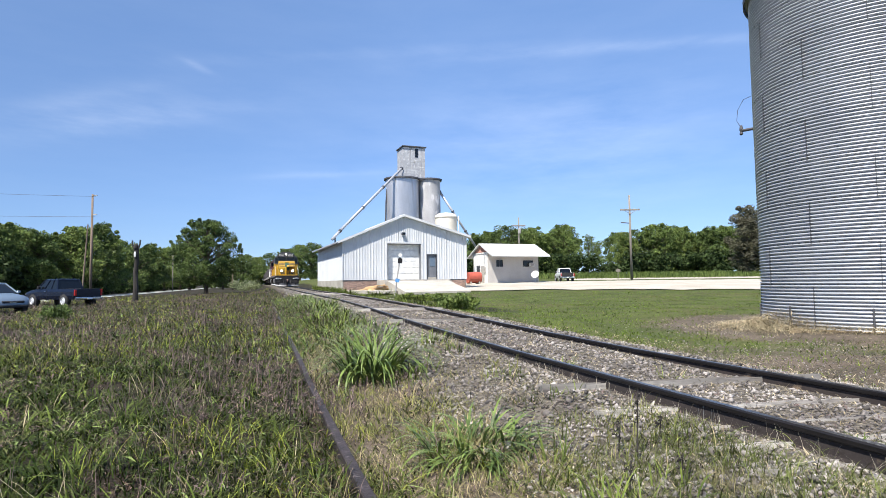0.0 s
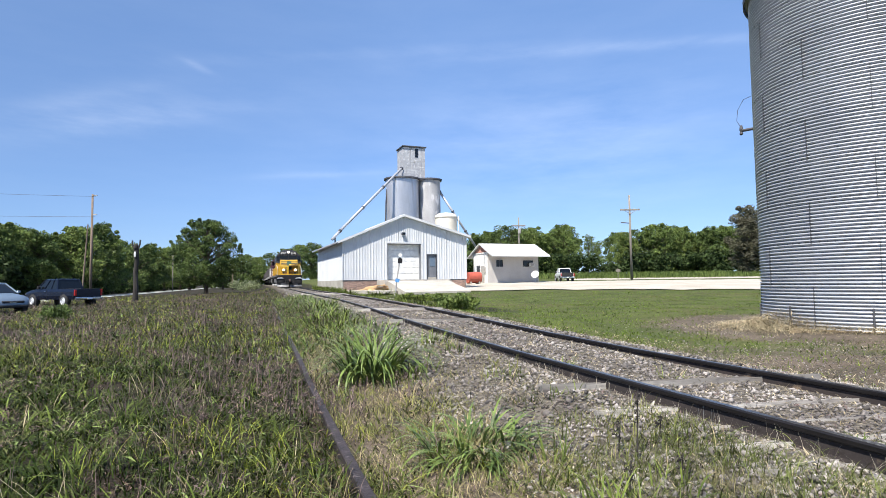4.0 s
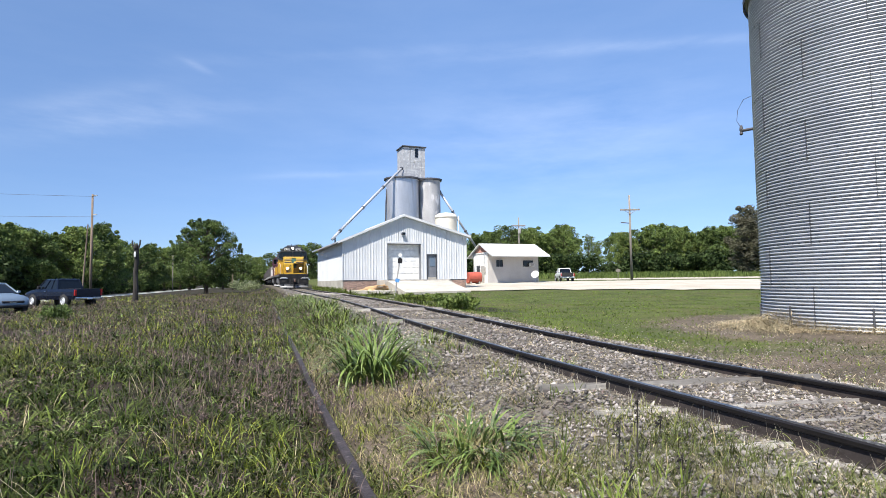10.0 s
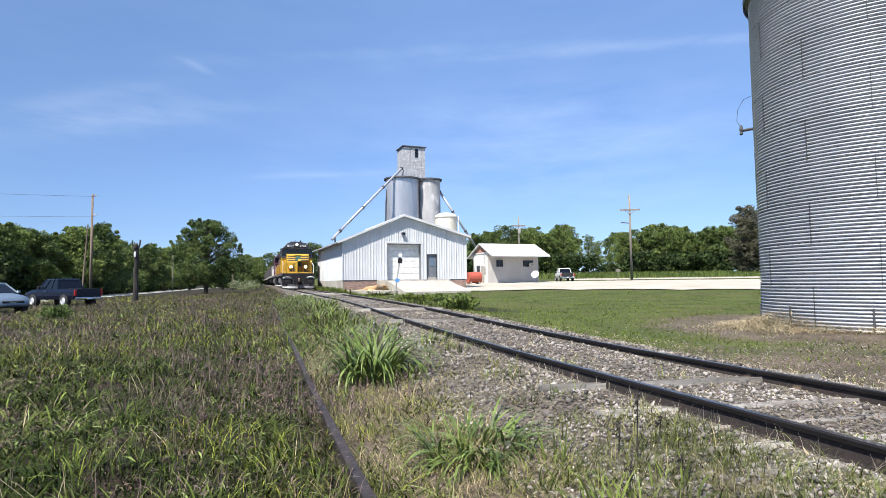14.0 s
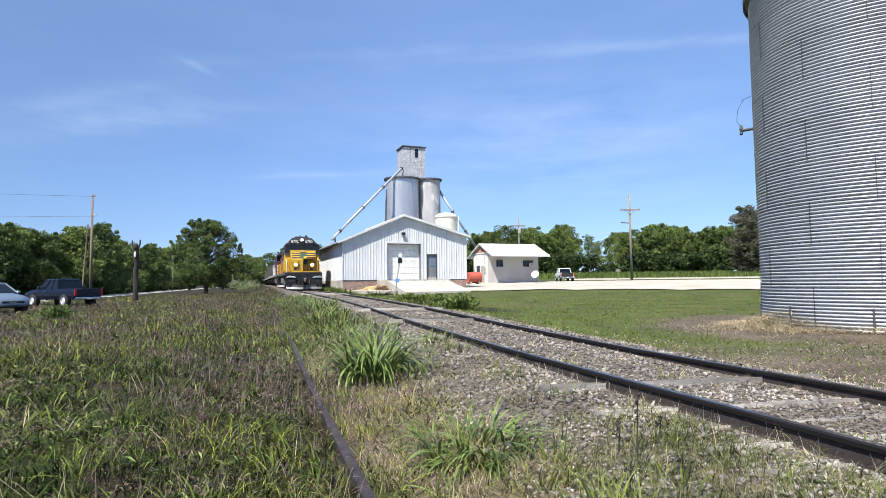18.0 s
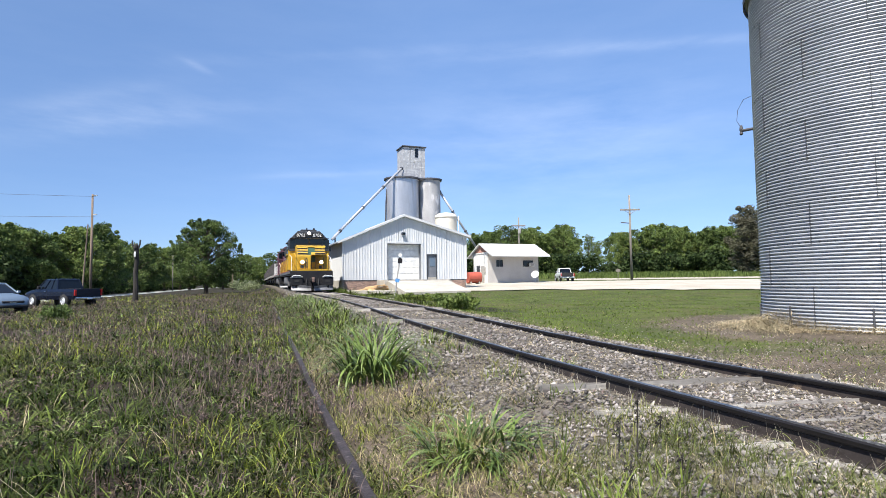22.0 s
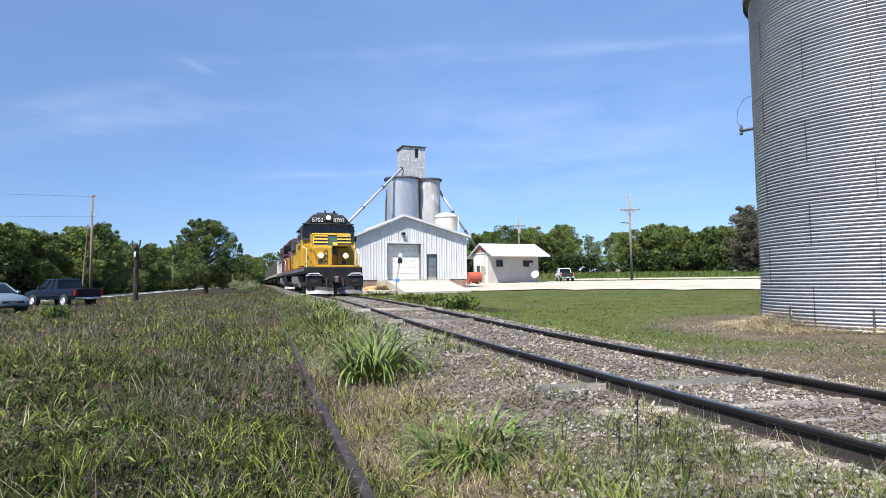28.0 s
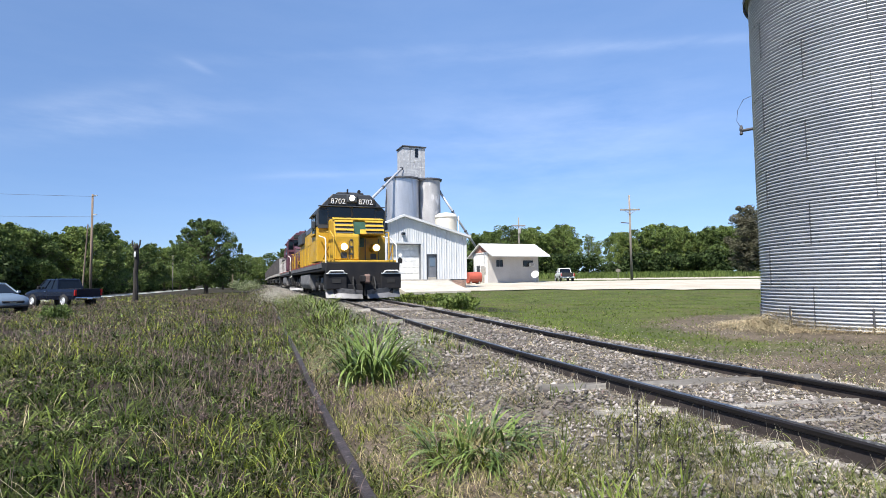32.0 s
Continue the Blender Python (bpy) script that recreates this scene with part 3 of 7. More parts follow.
# the ties that lie bare near the viewer, then the half-buried rest
for k, (y, turn, lift) in enumerate(((16.35, 4.0, -0.045), (12.3, 8.0, -0.050), (5.23, 9.0, -0.067), (4.37, 9.5, -0.088), (3.92, 10.0, -0.101), (3.53, 11.0, -0.092), (3.2, 12.0, -0.102),
                                     (2.6, 14.0, -0.12), (1.9, 16.0, -0.12), (6.1, 13.0, -0.148), (6.75, 15.0, -0.152), (7.4, 8.0, -0.112))):
    lay_tie(main_track, k % 4, pose(float(track_x(y)) + rnd.uniform(-0.06, 0.06), y, lift + float(track_z(y)) + 0.034 * float(smooth01(y, 4.2, 8)) - 0.010, rnd.uniform(-9, -5), 0, turn))
y, k = -6.0, 0
while y < 62:
    if not 1.4 < y < 7.8 and abs(y - 16.35) > 0.3 and abs(y - 12.3) > 0.3:
        lift = rnd.choice([-0.17, -0.15, -0.14, -0.13, -0.125, -0.118, -0.110, -0.104]) + 0.034 * float(smooth01(y, 4.2, 8))
        m = pose(float(track_x(y)) + rnd.uniform(-0.15, 0.15), y, lift + float(track_z(y)), rnd.choice([-8, -5, -2, 2, 5, 8]), rnd.uniform(-0.6, 0.6), 16.0 + rnd.uniform(-4, 4))
        lay_tie(main_track, k % 4, m)
    y += 0.55
    k += 1
for k in range(26):
    y = 0.5 + k * 0.6
    share("tie", TIES[k % 4], old_track, pose(float(old_x(y)), y, -0.50 + rnd.uniform(-0.02, 0.015), 0, 0, 17.7 + rnd.uniform(-4, 4)))


# ---- warehouse beside the track ----
TURN = 20.9
WH = pose(-8.46, 47.5, 0, 0, 0, TURN)
W, D = 11.3, 14.0
FLOOR, EL, ER, PK, PX = 1.05, 4.34, 4.92, 6.6, 5.36


def roof_at(lx):
    return EL + (PK - EL) * lx / PX if lx < PX else PK + (ER - PK) * (lx - PX) / (W - PX)


def rib_panel(x0, x1, zb, top, ribs=0.225, y=0.0):
    """A sheet with trapezoid ribs facing -y, whose top follows top(x)."""
    bm = bmesh.new()
    prof = []
    x = x0
    n = max(1, round((x1 - x0) / ribs))
    st = (x1 - x0) / n
    for k in range(n):
        a = x0 + k * st
        prof += [(a, 0.0), (a + st * 0.55, 0.0), (a + st * 0.64, -0.03), (a + st * 0.84, -0.03), (a + st * 0.93, 0.0)]
    prof.append((x1, 0.0))
    lo = [bm.verts.new((a, y + b, zb)) for a, b in prof]
    hi = [bm.verts.new((a, y + b, top(a))) for a, b in prof]
    lb = [bm.verts.new((a, y + 0.02, zb)) for a, b in prof]
    hb = [bm.verts.new((a, y + 0.02, top(a))) for a, b in prof]
    for k in range(len(prof) - 1):
        bm.faces.new((lo[k], lo[k + 1], hi[k + 1], hi[k]))
        bm.faces.new((lb[k + 1], lb[k], hb[k], hb[k + 1]))
        bm.faces.new((lo[k], lb[k], lb[k + 1], lo[k + 1]))
        bm.faces.new((hi[k], hi[k + 1], hb[k + 1], hb[k]))
    return bm


def warehouse():
    th = empty("warehouse", WH, "white ribbed-steel warehouse with a shallow gable and loading dock", "warehouse")
    # solid walls with the openings left free
    d0, d1, p0, p1 = 3.88, 6.97, 7.5, 8.46
    dt, pt = 4.2, 3.3
    wall = part("wall", prism([(0, FLOOR), (d0, FLOOR), (d0, roof_at(d0)), (0, roof_at(0))], 0.03, 0.2), M["siding"], th)
    part("wall", prism([(d0, dt), (d1, dt), (d1, roof_at(d1)), (PX, PK), (d0, roof_at(d0))], 0.03, 0.2), M["siding"], th)
    part("wall", prism([(d1, FLOOR), (p0, FLOOR), (p0, roof_at(p0)), (d1, roof_at(d1))], 0.03, 0.2), M["siding"], th)
    part("wall", prism([(p0, pt), (p1, pt), (p1, roof_at(p1)), (p0, roof_at(p0))], 0.03, 0.2), M["siding"], th)
    part("wall", prism([(p1, FLOOR), (W, FLOOR), (W, ER), (p1, roof_at(p1))], 0.03, 0.2), M["siding"], th)
    part("wall", box(0.03, 0.2, 0.2, D, FLOOR, EL), M["siding"], th)
    part("wall", box(W - 0.2, W - 0.03, 0.2, D, FLOOR, ER), M["siding"], th)
    part("wall", prism([(0.2, FLOOR), (W - 0.2, FLOOR), (W - 0.2, ER), (PX, PK), (0.2, EL)], D - 0.17, D), M["siding"], th)
    part("floor_slab", box(0.2, W - 0.2, 0.2, D - 0.2, FLOOR - 0.15, FLOOR), M["concrete"], th)
    cuts = [0, 0.97, 1.94, 2.91, d0, 4.91, PX, 5.94, d1, p0, p1, 9.41, 10.36, W]
    for a, b in zip(cuts[:-1], cuts[1:]):
        zb = dt if d0 <= a < d1 else pt if a == p0 else FLOOR
        part("panel", rib_panel(a + 0.004, b - 0.004, zb, roof_at), M["siding"], th)
    side = pose(0, 0, 0, 0, 0, -90)
    for k in range(14):
        bm = rib_panel(-(k + 1) * 1.0 + 0.004, -k * 1.0 - 0.004, FLOOR, lambda a: EL)
        part("panel", bm, M["siding"], th, m=side)
        bm = rib_panel(k * 1.0 + 0.004, (k + 1) * 1.0 - 0.004, FLOOR, lambda a: ER)
        part("panel", bm, M["siding"], th, m=pose(W, 0, 0, 0, 0, 90))
    # foundation of concrete and brick
    part("foundation", box(-0.02, 0.35, 0.35, D, -0.4, FLOOR - 0.004), M["concrete"], th, "pale concrete foundation")
    part("foundation", box(W - 0.35, W + 0.02, 0.35, D, -0.4, FLOOR - 0.004), M["concrete"], th)
    found = part("foundation", box(0.0, W, 0.02, 0.35, -0.4, FLOOR - 0.004), M["concrete"], th, "brick-faced foundation")
    base = None
    for row in range(13):
        z = -0.02 + row * 0.082
        for k in range(51):
            xx = 0.02 + k * 0.222 + (0.111 if row % 2 else 0)
            if 3.3 < xx < 8.75 or xx > 11.05:
                continue
            mm = pose(xx + 0.105, 0.0, z, 0, 0, 0)
            if base is None:
                base = part("brick", box(-0.105, 0.105, -0.02, 0.03, 0, 0.072, 0.006), M["brick"], found, m=mm)
            else:
                share("brick", base, found, mm)
    # roof planes with overhang
    o = 0.36
    lz, rz = roof_at(0) - 0.45 * 0.42, ER - 0.35 * 0.283
    roof = part("roof", prism([(-0.45, lz), (PX, PK), (PX, PK + 0.14), (-0.45, lz + 0.14)], -o, D + o), M["roof"], th, "pale grey steel roof slope")
    part("roof", prism([(PX, PK), (W + 0.35, rz), (W + 0.35, rz + 0.14), (PX, PK + 0.14)], -o, D + o), M["roof"], th)
    part("ridge_cap", prism([(PX - 0.2, PK + 0.06), (PX, PK + 0.17), (PX + 0.2, PK + 0.09), (PX, PK + 0.2)], -o - 0.02, D + o), M["trim"], th)
    part("fascia", prism([(-0.45, lz - 0.03), (PX, PK - 0.03), (PX, PK + 0.17), (-0.45, lz + 0.17)], -o - 0.03, -o - 0.003), M["trim"], th)
    part("fascia", prism([(PX, PK - 0.03), (W + 0.35, rz - 0.03), (W + 0.35, rz + 0.17), (PX, PK + 0.17)], -o - 0.03, -o - 0.003), M["trim"], th)
    part("gutter", box(-0.56, -0.46, -o, D + o, lz - 0.02, lz + 0.12, 0.02), M["galv"], th, "grey eave gutter")
    # corner trims
    part("corner_trim", box(-0.05, 0.05, -0.05, 0.03, FLOOR, EL - 0.01), M["trim"], th)
    part("corner_trim", box(W - 0.05, W + 0.05, -0.05, 0.03, FLOOR, ER - 0.01), M["trim"], th)
    part("base_trim", box(0.05, d0, -0.045, 0.0, FLOOR - 0.06, FLOOR), M["grey"], th, "dark base flashing")
    part("base_trim", box(p1 + 0.05, W, -0.045, 0.0, FLOOR - 0.06, FLOOR), M["grey"], th, "dark base flashing")
    # dock door, set back in its recess
    door = part("dock_door", box(d0, d1, 0.46, 0.50, FLOOR, dt), M["white"], th, "white sectional roll-up dock door")
    for k in range(6):
        part("panel", box(d0 + 0.02, d1 - 0.02, 0.425, 0.458, FLOOR + 0.02 + k * 0.52, FLOOR + 0.5 + k * 0.52, 0.012), M["white"], door)
    # jambs and lintel in door grey: the recess's shade is put into their colour
    part("jamb", box(d0 - 0.001, d0 + 0.05, 0.0, 0.46, FLOOR, dt), M["doorgrey"], th)
    part("jamb", box(d1 - 0.05, d1 + 0.001, 0.0, 0.46, FLOOR, dt), M["doorgrey"], th)
    part("lintel", box(d0, d1, 0.0, 0.46, dt - 0.05, dt + 0.001), M["doorgrey"], th)
    for a, b, c, e in ((d0 - 0.16, d0 - 0.01, FLOOR, dt + 0.16), (d1 + 0.01, d1 + 0.16, FLOOR, dt + 0.16), (d0 - 0.01, d1 + 0.01, dt + 0.01, dt + 0.16)):
        part("door_frame", box(a, b, -0.06, 0.0, c, e), M["trim"], th)
    # walk door
    pd = part("walk_door", box(p0 + 0.06, p1 - 0.06, 0.08, 0.12, FLOOR + 0.2, pt - 0.06), M["doorgrey"], th, "grey steel walk door in a dark frame")
    part("door_pane", box(p0 + 0.3, p1 - 0.18, 0.06, 0.078, 2.2, 3.0), M["silver"], pd, "pale window in the door")
    part("door_handle", rod((p0 + 0.16, 0.06, 2.15), (p0 + 0.27, 0.06, 2.15), 0.02), M["chrome"], pd)
    for a, b, c, e in ((p0, p0 + 0.07, FLOOR, pt), (p1 - 0.07, p1, FLOOR, pt), (p0 + 0.07, p1 - 0.07, pt - 0.1, pt)):
        part("door_frame", box(a, b, -0.03, 0.15, c, e), M["grey"], th, "dark door frame")
    part("door_sill", box(p0 + 0.07, p1 - 0.07, 0.0, 0.15, FLOOR, FLOOR + 0.19), M["concrete"], th)
    # wall lamp over the door
    lamp = part("wall_lamp", box(5.15, 5.45, -0.3, -0.03, 4.95, 5.18, 0.03), M["grey"], th, "grey flood lamp on the gable")
    part("lamp_glass", box(5.18, 5.42, -0.33, -0.302, 4.97, 5.14, 0.01), M["glass"], lamp)


warehouse()


def dock():
    th = empty("loading_dock", WH, "pale concrete loading dock with a sloping ramp", "loading dock")
    z0 = 0.0
    part("platform", prism([(2.9, z0), (8.7, z0), (8.7, FLOOR - 0.03), (2.9, FLOOR - 0.03)], -2.6, -0.06, bevel=0.03), M["concrete"], th)
    part("ramp", prism([(8.702, z0 - 0.1), (9.5, z0 - 0.1), (9.5, 0.42), (8.702, FLOOR - 0.05)], -2.5, -0.1, bevel=0.02), M["concrete"], th, "concrete ramp")
    part("apron", prism([(-2.604, z0 - 0.2), (-2.604, FLOOR - 0.1), (-7.4, 0.12), (-7.4, z0 - 0.2)], 3.2, 8.5, "x", bevel=0.02), M["concrete"], th, "pale concrete apron")
    part("bumper", box(4.2, 4.5, -2.7, -2.6, 0.6, 0.95, 0.03), M["black"], th, "black rubber dock bumper")
    part("bumper", box(6.3, 6.6, -2.7, -2.6, 0.6, 0.95, 0.03), M["black"], th, "black rubber dock bumper")


dock()
slab = part("crossing_slab", prism([(-8.0, 45.2), (-3.6, 43.2), (-3.4, 44.6), (-7.6, 46.6)], -0.05, 0.2, "z", bevel=0.02), M["concrete"])
tagged(slab, "pale concrete slab lying in front of the dock", "concrete slab")

for k in range(9):
    a = pose(-6.1 + 0.2 * k + rnd.uniform(-0.2, 0.2), 46.3 + rnd.uniform(-0.3, 0.3), 0.28 + 0.07 * (k % 4), rnd.uniform(-8, 14), rnd.uniform(-12, 12), rnd.uniform(-25, 40))
    t = part("timber", box(-0.9, 0.9, -0.09, 0.09, 0, 0.07, 0.01), M["lumber"], m=a)
    tagged(t, "broken tan timber in a heap against the wall", "timber", "timber heap")
heap = part("scrap_pile", prism([(-1.3, 0), (1.3, 0), (0.9, 0.3), (-0.8, 0.32)], -0.5, 0.6, bevel=0.05), M["lumber"], m=pose(-5.3, 46.4, 0.02, 0, 0, 20))
tagged(heap, "low heap of rotten boards by the foundation", "wood pile")


# ---- grain elevator ----
def silo(name, x, y, r, top, material, label):
    th = empty(name, pose(x, y, 0.2), label, "silo")
    prof, z = [(r, -0.4)], -0.4
    prof += [(r, top - 0.2)]
    part("shell", lathe(prof, 40), material, th, smooth=True)
    for k in range(1, 9):
        part("band", lathe([(r + 0.002, k * top / 9 - 0.015), (r + 0.008, k * top / 9 - 0.015), (r + 0.008, k * top / 9 + 0.015), (r + 0.002, k * top / 9 + 0.015)], 40), material, th, "steel hoop")
    part("roof", lathe([(0.02, top + 0.12), (r + 0.22, top - 0.02), (r + 0.22, top - 0.2), (r, top - 0.22)], 40), M["galv_dark"], th, "dark overhanging roof plate", smooth=False)
    return th


silo("grain_silo", -5.15, 72.0, 2.12, 13.9, M["silo"], "tall grey steel grain silo with a dull sheen")
silo("grain_silo", -1.72, 73.3, 1.46, 14.0, M["silo2"], "slim stained concrete grain silo")
ladder = part("silo_ladder", pipe([(-7.0, 71.0, 12.6), (-7.15, 71.0, 10.8), (-7.3, 70.9, 5)], 0.09, 6), M["galv_dark"])
tagged(ladder, "rusty dark drain pipe on the silo wall", "pipe")


def headhouse():
    th = empty("elevator_headhouse", pose(-4.95, 71.3, 14.15, 0, 0, TURN), "weathered grey metal-clad headhouse above the silos", "headhouse")
    w, d, h = 2.95, 2.6, 4.0
    body = part("wall", box(0, w, 0, d, 0, h), M["clad"], th)
    for k in range(6):
        part("sheet", box(k * w / 6 + 0.01, (k + 1) * w / 6 - 0.01, -0.03, -0.002, 0.02, 2.0), M["clad"], body)
        part("sheet", box(k * w / 6 + 0.01, (k + 1) * w / 6 - 0.01, -0.026, -0.002, 2.02, h - 0.02), M["clad"], body)
    part("roof", box(-0.15, w + 0.15, -0.2, d + 0.15, h + 0.002, h + 0.14, 0.02), M["galv_dark"], th, "dark flat roof plate")
    part("window", box(1.6, 2.0, -0.06, -0.034, 2.7, 3.8), M["glass"], th, "narrow dark window opening")
    part("base_ring", box(-0.5, w + 0.9, -0.4, d + 0.4, -0.22, -0.004), M["galv_dark"], th, "deck under the headhouse")


headhouse()


def spout(pts, r, label):
    th = empty("grain_spout", pose(0, 0, 0), label, "spout")
    part("tube", pipe(pts, r, 12), M["galv"], th, smooth=True)
    for t in (0.0, 0.33, 0.66, 1.0):
        a, b = Vector(pts[0]), Vector(pts[1])
        p = a.lerp(b, t)
        d = (b - a).normalized() * 0.1
        part("flange", rod(p - d, p + d, r + 0.05, 12), M["galv_dark"], th)
    return th


sp1 = spout([(-5.15, 71.2, 15.3), (-11.4, 62.4, 6.6), (-12.2, 61.9, 5.6)], 0.16, "long white grain spout slanting down to the track")
part("support", pipe([(-11.9, 62.2, 6.1), (-11.9, 62.2, 0.1)], 0.08), M["galv_dark"], sp1)
sp2 = spout([(-0.35, 73.2, 12.6), (4.75, 75.5, 4.9), (6.6, 76.3, 2.1)], 0.15, "dark grain spout slanting down behind the office")
part("support", pipe([(6.6, 76.3, 2.1), (6.6, 76.3, 0.6)], 0.1), M["galv_dark"], sp2)

tank = empty("storage_tank", pose(0.38, 66, 0.4), "cream-painted upright tank with a domed lid", "tank")
part("shell", lathe([(1.28, 0), (1.28, 8.0)], 36), M["cream"], tank, smooth=True)
part("lid", lathe([(0.05, 8.55), (0.9, 8.4), (1.22, 8.2), (1.33, 8.0), (1.33, 7.85), (1.285, 7.85)], 36), M["cream"], tank, smooth=True)
for k in range(3):
    part("band", lathe([(1.282, 2.6 + k * 1.9), (1.31, 2.6 + k * 1.9), (1.31, 2.7 + k * 1.9), (1.282, 2.7 + k * 1.9)], 36), M["cream"], tank)
part("vent_pipe", pipe([(1.5, -0.3, 0), (1.5, -0.3, 8.1)], 0.06), M["cream"], tank)


# ---- office ----
OF = pose(5.33, 65, 0, 0, 0, TURN)


def office():
    th = empty("office", OF, "small white office with a pale metal roof and reddish gable", "office building")
    w, d, zb, ze, zr = 6.6, 4.5, 0.55, 4.2, 5.2
    ym = d / 2
    f = 0.30
    wins = [(1.0, 1.9, 2.5, 3.3), (4.5, 5.9, 2.5, 3.25)]
    xs = [0, 1.0, 1.9, 4.5, 5.9, w]
    for i, (a, b) in enumerate(zip(xs[:-1], xs[1:])):
        hit = [q for q in wins if q[0] == a]
        if hit:
            part("wall", box(a, b, f, f + 0.2, zb, hit[0][2]), M["office"], th)
            part("wall", box(a, b, f, f + 0.2, hit[0][3], ze), M["office"], th)
        else:
            part("wall", box(a, b, f, f + 0.2, zb, ze), M["office"], th)
    for q in wins:
        win = part("window", box(q[0], q[1], f + 0.09, f + 0.12, q[2], q[3]), M["glass"], th, "dark window")
        for a, b, c, e in ((q[0] - 0.06, q[0], q[2] - 0.06, q[3] + 0.06), (q[1], q[1] + 0.06, q[2] - 0.06, q[3] + 0.06),
                           (q[0], q[1], q[2] - 0.06, q[2]), (q[0], q[1], q[3], q[3] + 0.06)):
            part("window_frame", box(a, b, f - 0.03, f - 0.002, c, e), M["office"], win)
        part("mullion", box((q[0] + q[1]) / 2 - 0.03, (q[0] + q[1]) / 2 + 0.03, f + 0.06, f + 0.088, q[2], q[3]), M["grey"], win)
    # end wall takes a lighter white: its sunlight is in the colour
    part("wall", box(0, 0.2, f + 0.2, d, zb, ze), M["white"], th, "end wall in a lighter white for its sunlit side")
    part("wall", box(w - 0.2, w, f + 0.2, d, zb, ze), M["office"], th)
    part("wall", box(0.2, w - 0.2, d - 0.2, d, zb, ze), M["office"], th)
    part("gable", prism([(0, ze + 0.002), (d, ze + 0.002), (ym, zr)], 0.0, 0.15, "x"), M["pink"], th, "reddish boarded gable")
    part("gable", prism([(0, ze + 0.002), (d, ze + 0.002), (ym, zr)], w - 0.15, w, "x"), M["pink"], th)
    for k in range(7):
        yy = 0.25 + k * 0.6
        part("board", prism([(yy, ze + 0.03), (yy + 0.5, ze + 0.03), (yy + 0.5, ze + max(0.05, 1.0 - abs(yy + 0.5 - ym) * 0.44 - 0.05)), (yy, ze + max(0.05, 1.0 - abs(yy - ym) * 0.44 - 0.05))], -0.025, -0.002, "x"), M["pink"], th)
    part("tie_beam", box(-0.06, 0.0, -0.3, d + 0.3, ze - 0.12, ze + 0.02), M["white"], th)
    ac = part("air_conditioner", box(5.35, 5.85, f - 0.38, f + 0.08, 2.52, 2.96, 0.02), M["white"], th, "white window air conditioner")
    part("grille", box(5.40, 5.80, f - 0.395, f - 0.382, 2.58, 2.90), M["hopper"], ac)
    part("meter_box", box(-0.16, -0.004, 0.95, 1.3, 1.9, 2.5, 0.02), M["hopper"], th, "grey electric meter box")
    part("conduit", rod((-0.08, 1.12, 2.5), (-0.08, 1.12, ze - 0.1), 0.03, 6), M["galv"], th)
    part("paint_stain", box(6.05, 6.5, f - 0.006, f - 0.002, 0.62, 0.95), M["concrete"], th, "flaked patch at the foot of the wall")
    o = 1.3
    sl = (zr - ze) / ym
    part("roof", prism([(-o, ze - o * sl), (ym, zr), (ym, zr + 0.12), (-o, ze - o * sl + 0.12)], -0.32, w + 0.7, "x"), M["trim"], th, "pale metal roof slope")
    part("roof", prism([(ym, zr), (d + o, ze - o * sl), (d + o, ze - o * sl + 0.12), (ym, zr + 0.12)], -0.32, w + 0.7, "x"), M["trim"], th, "pale metal roof slope")
    for k in range(16):
        x = -0.3 + k * 0.49
        part("seam", prism([(-o, ze - o * sl + 0.122), (ym - 0.02, zr + 0.122), (ym - 0.02, zr + 0.152), (-o, ze - o * sl + 0.152)], x, x + 0.03, "x"), M["trim"], th)
    part("foundation", box(-0.06, w + 0.06, f - 0.06, d + 0.06, 0.2, zb - 0.003), M["concrete"], th)
    dr = part("door", box(-0.04, -0.004, 1.4, 2.3, zb + 0.05, zb + 2.1), M["hopper"], th, "grey door in the end wall")
    part("door_handle", rod((-0.08, 1.5, 1.6), (-0.042, 1.5, 1.6), 0.03), M["chrome"], dr)
    part("notice_board", box(-0.06, -0.004, 2.6, 3.5, 1.7, 2.7, 0.01), M["grey"], th, "dark notice board")


office()
dish = empty("satellite_dish", pose(10.75, 66.0, 0.55), "white satellite dish on a short post", "satellite dish")
part("bowl", lathe([(0.02, 0.0), (0.2, 0.03), (0.36, 0.09), (0.46, 0.16), (0.46, 0.19), (0.34, 0.12), (0.02, 0.04)], 24), M["white"], dish, smooth=True, m=pose(0, 0, 0.95, 62, 0, -25))
part("post", rod((0, 0.12, 0), (0, 0.12, 1.0), 0.06), M["galv"], dish)
part("feed_arm", rod((0, 0, 0.8), (0, -0.75, 1.4), 0.025), M["galv"], dish)
red_tank = empty("fuel_tank", pose(3.3, 61.5, 0.25, 0, 0, TURN), "orange-red horizontal fuel tank on cradles", "tank")
part("drum", rod((-0.75, 0, 1.0), (0.75, 0, 1.0), 0.6, 24), M["orange"], red_tank, smooth=False)
for sx in (-0.5, 0.5):
    part("cradle", box(sx - 0.08, sx + 0.08, -0.5, 0.5, 0, 0.55, 0.02), M["concrete"], red_tank)


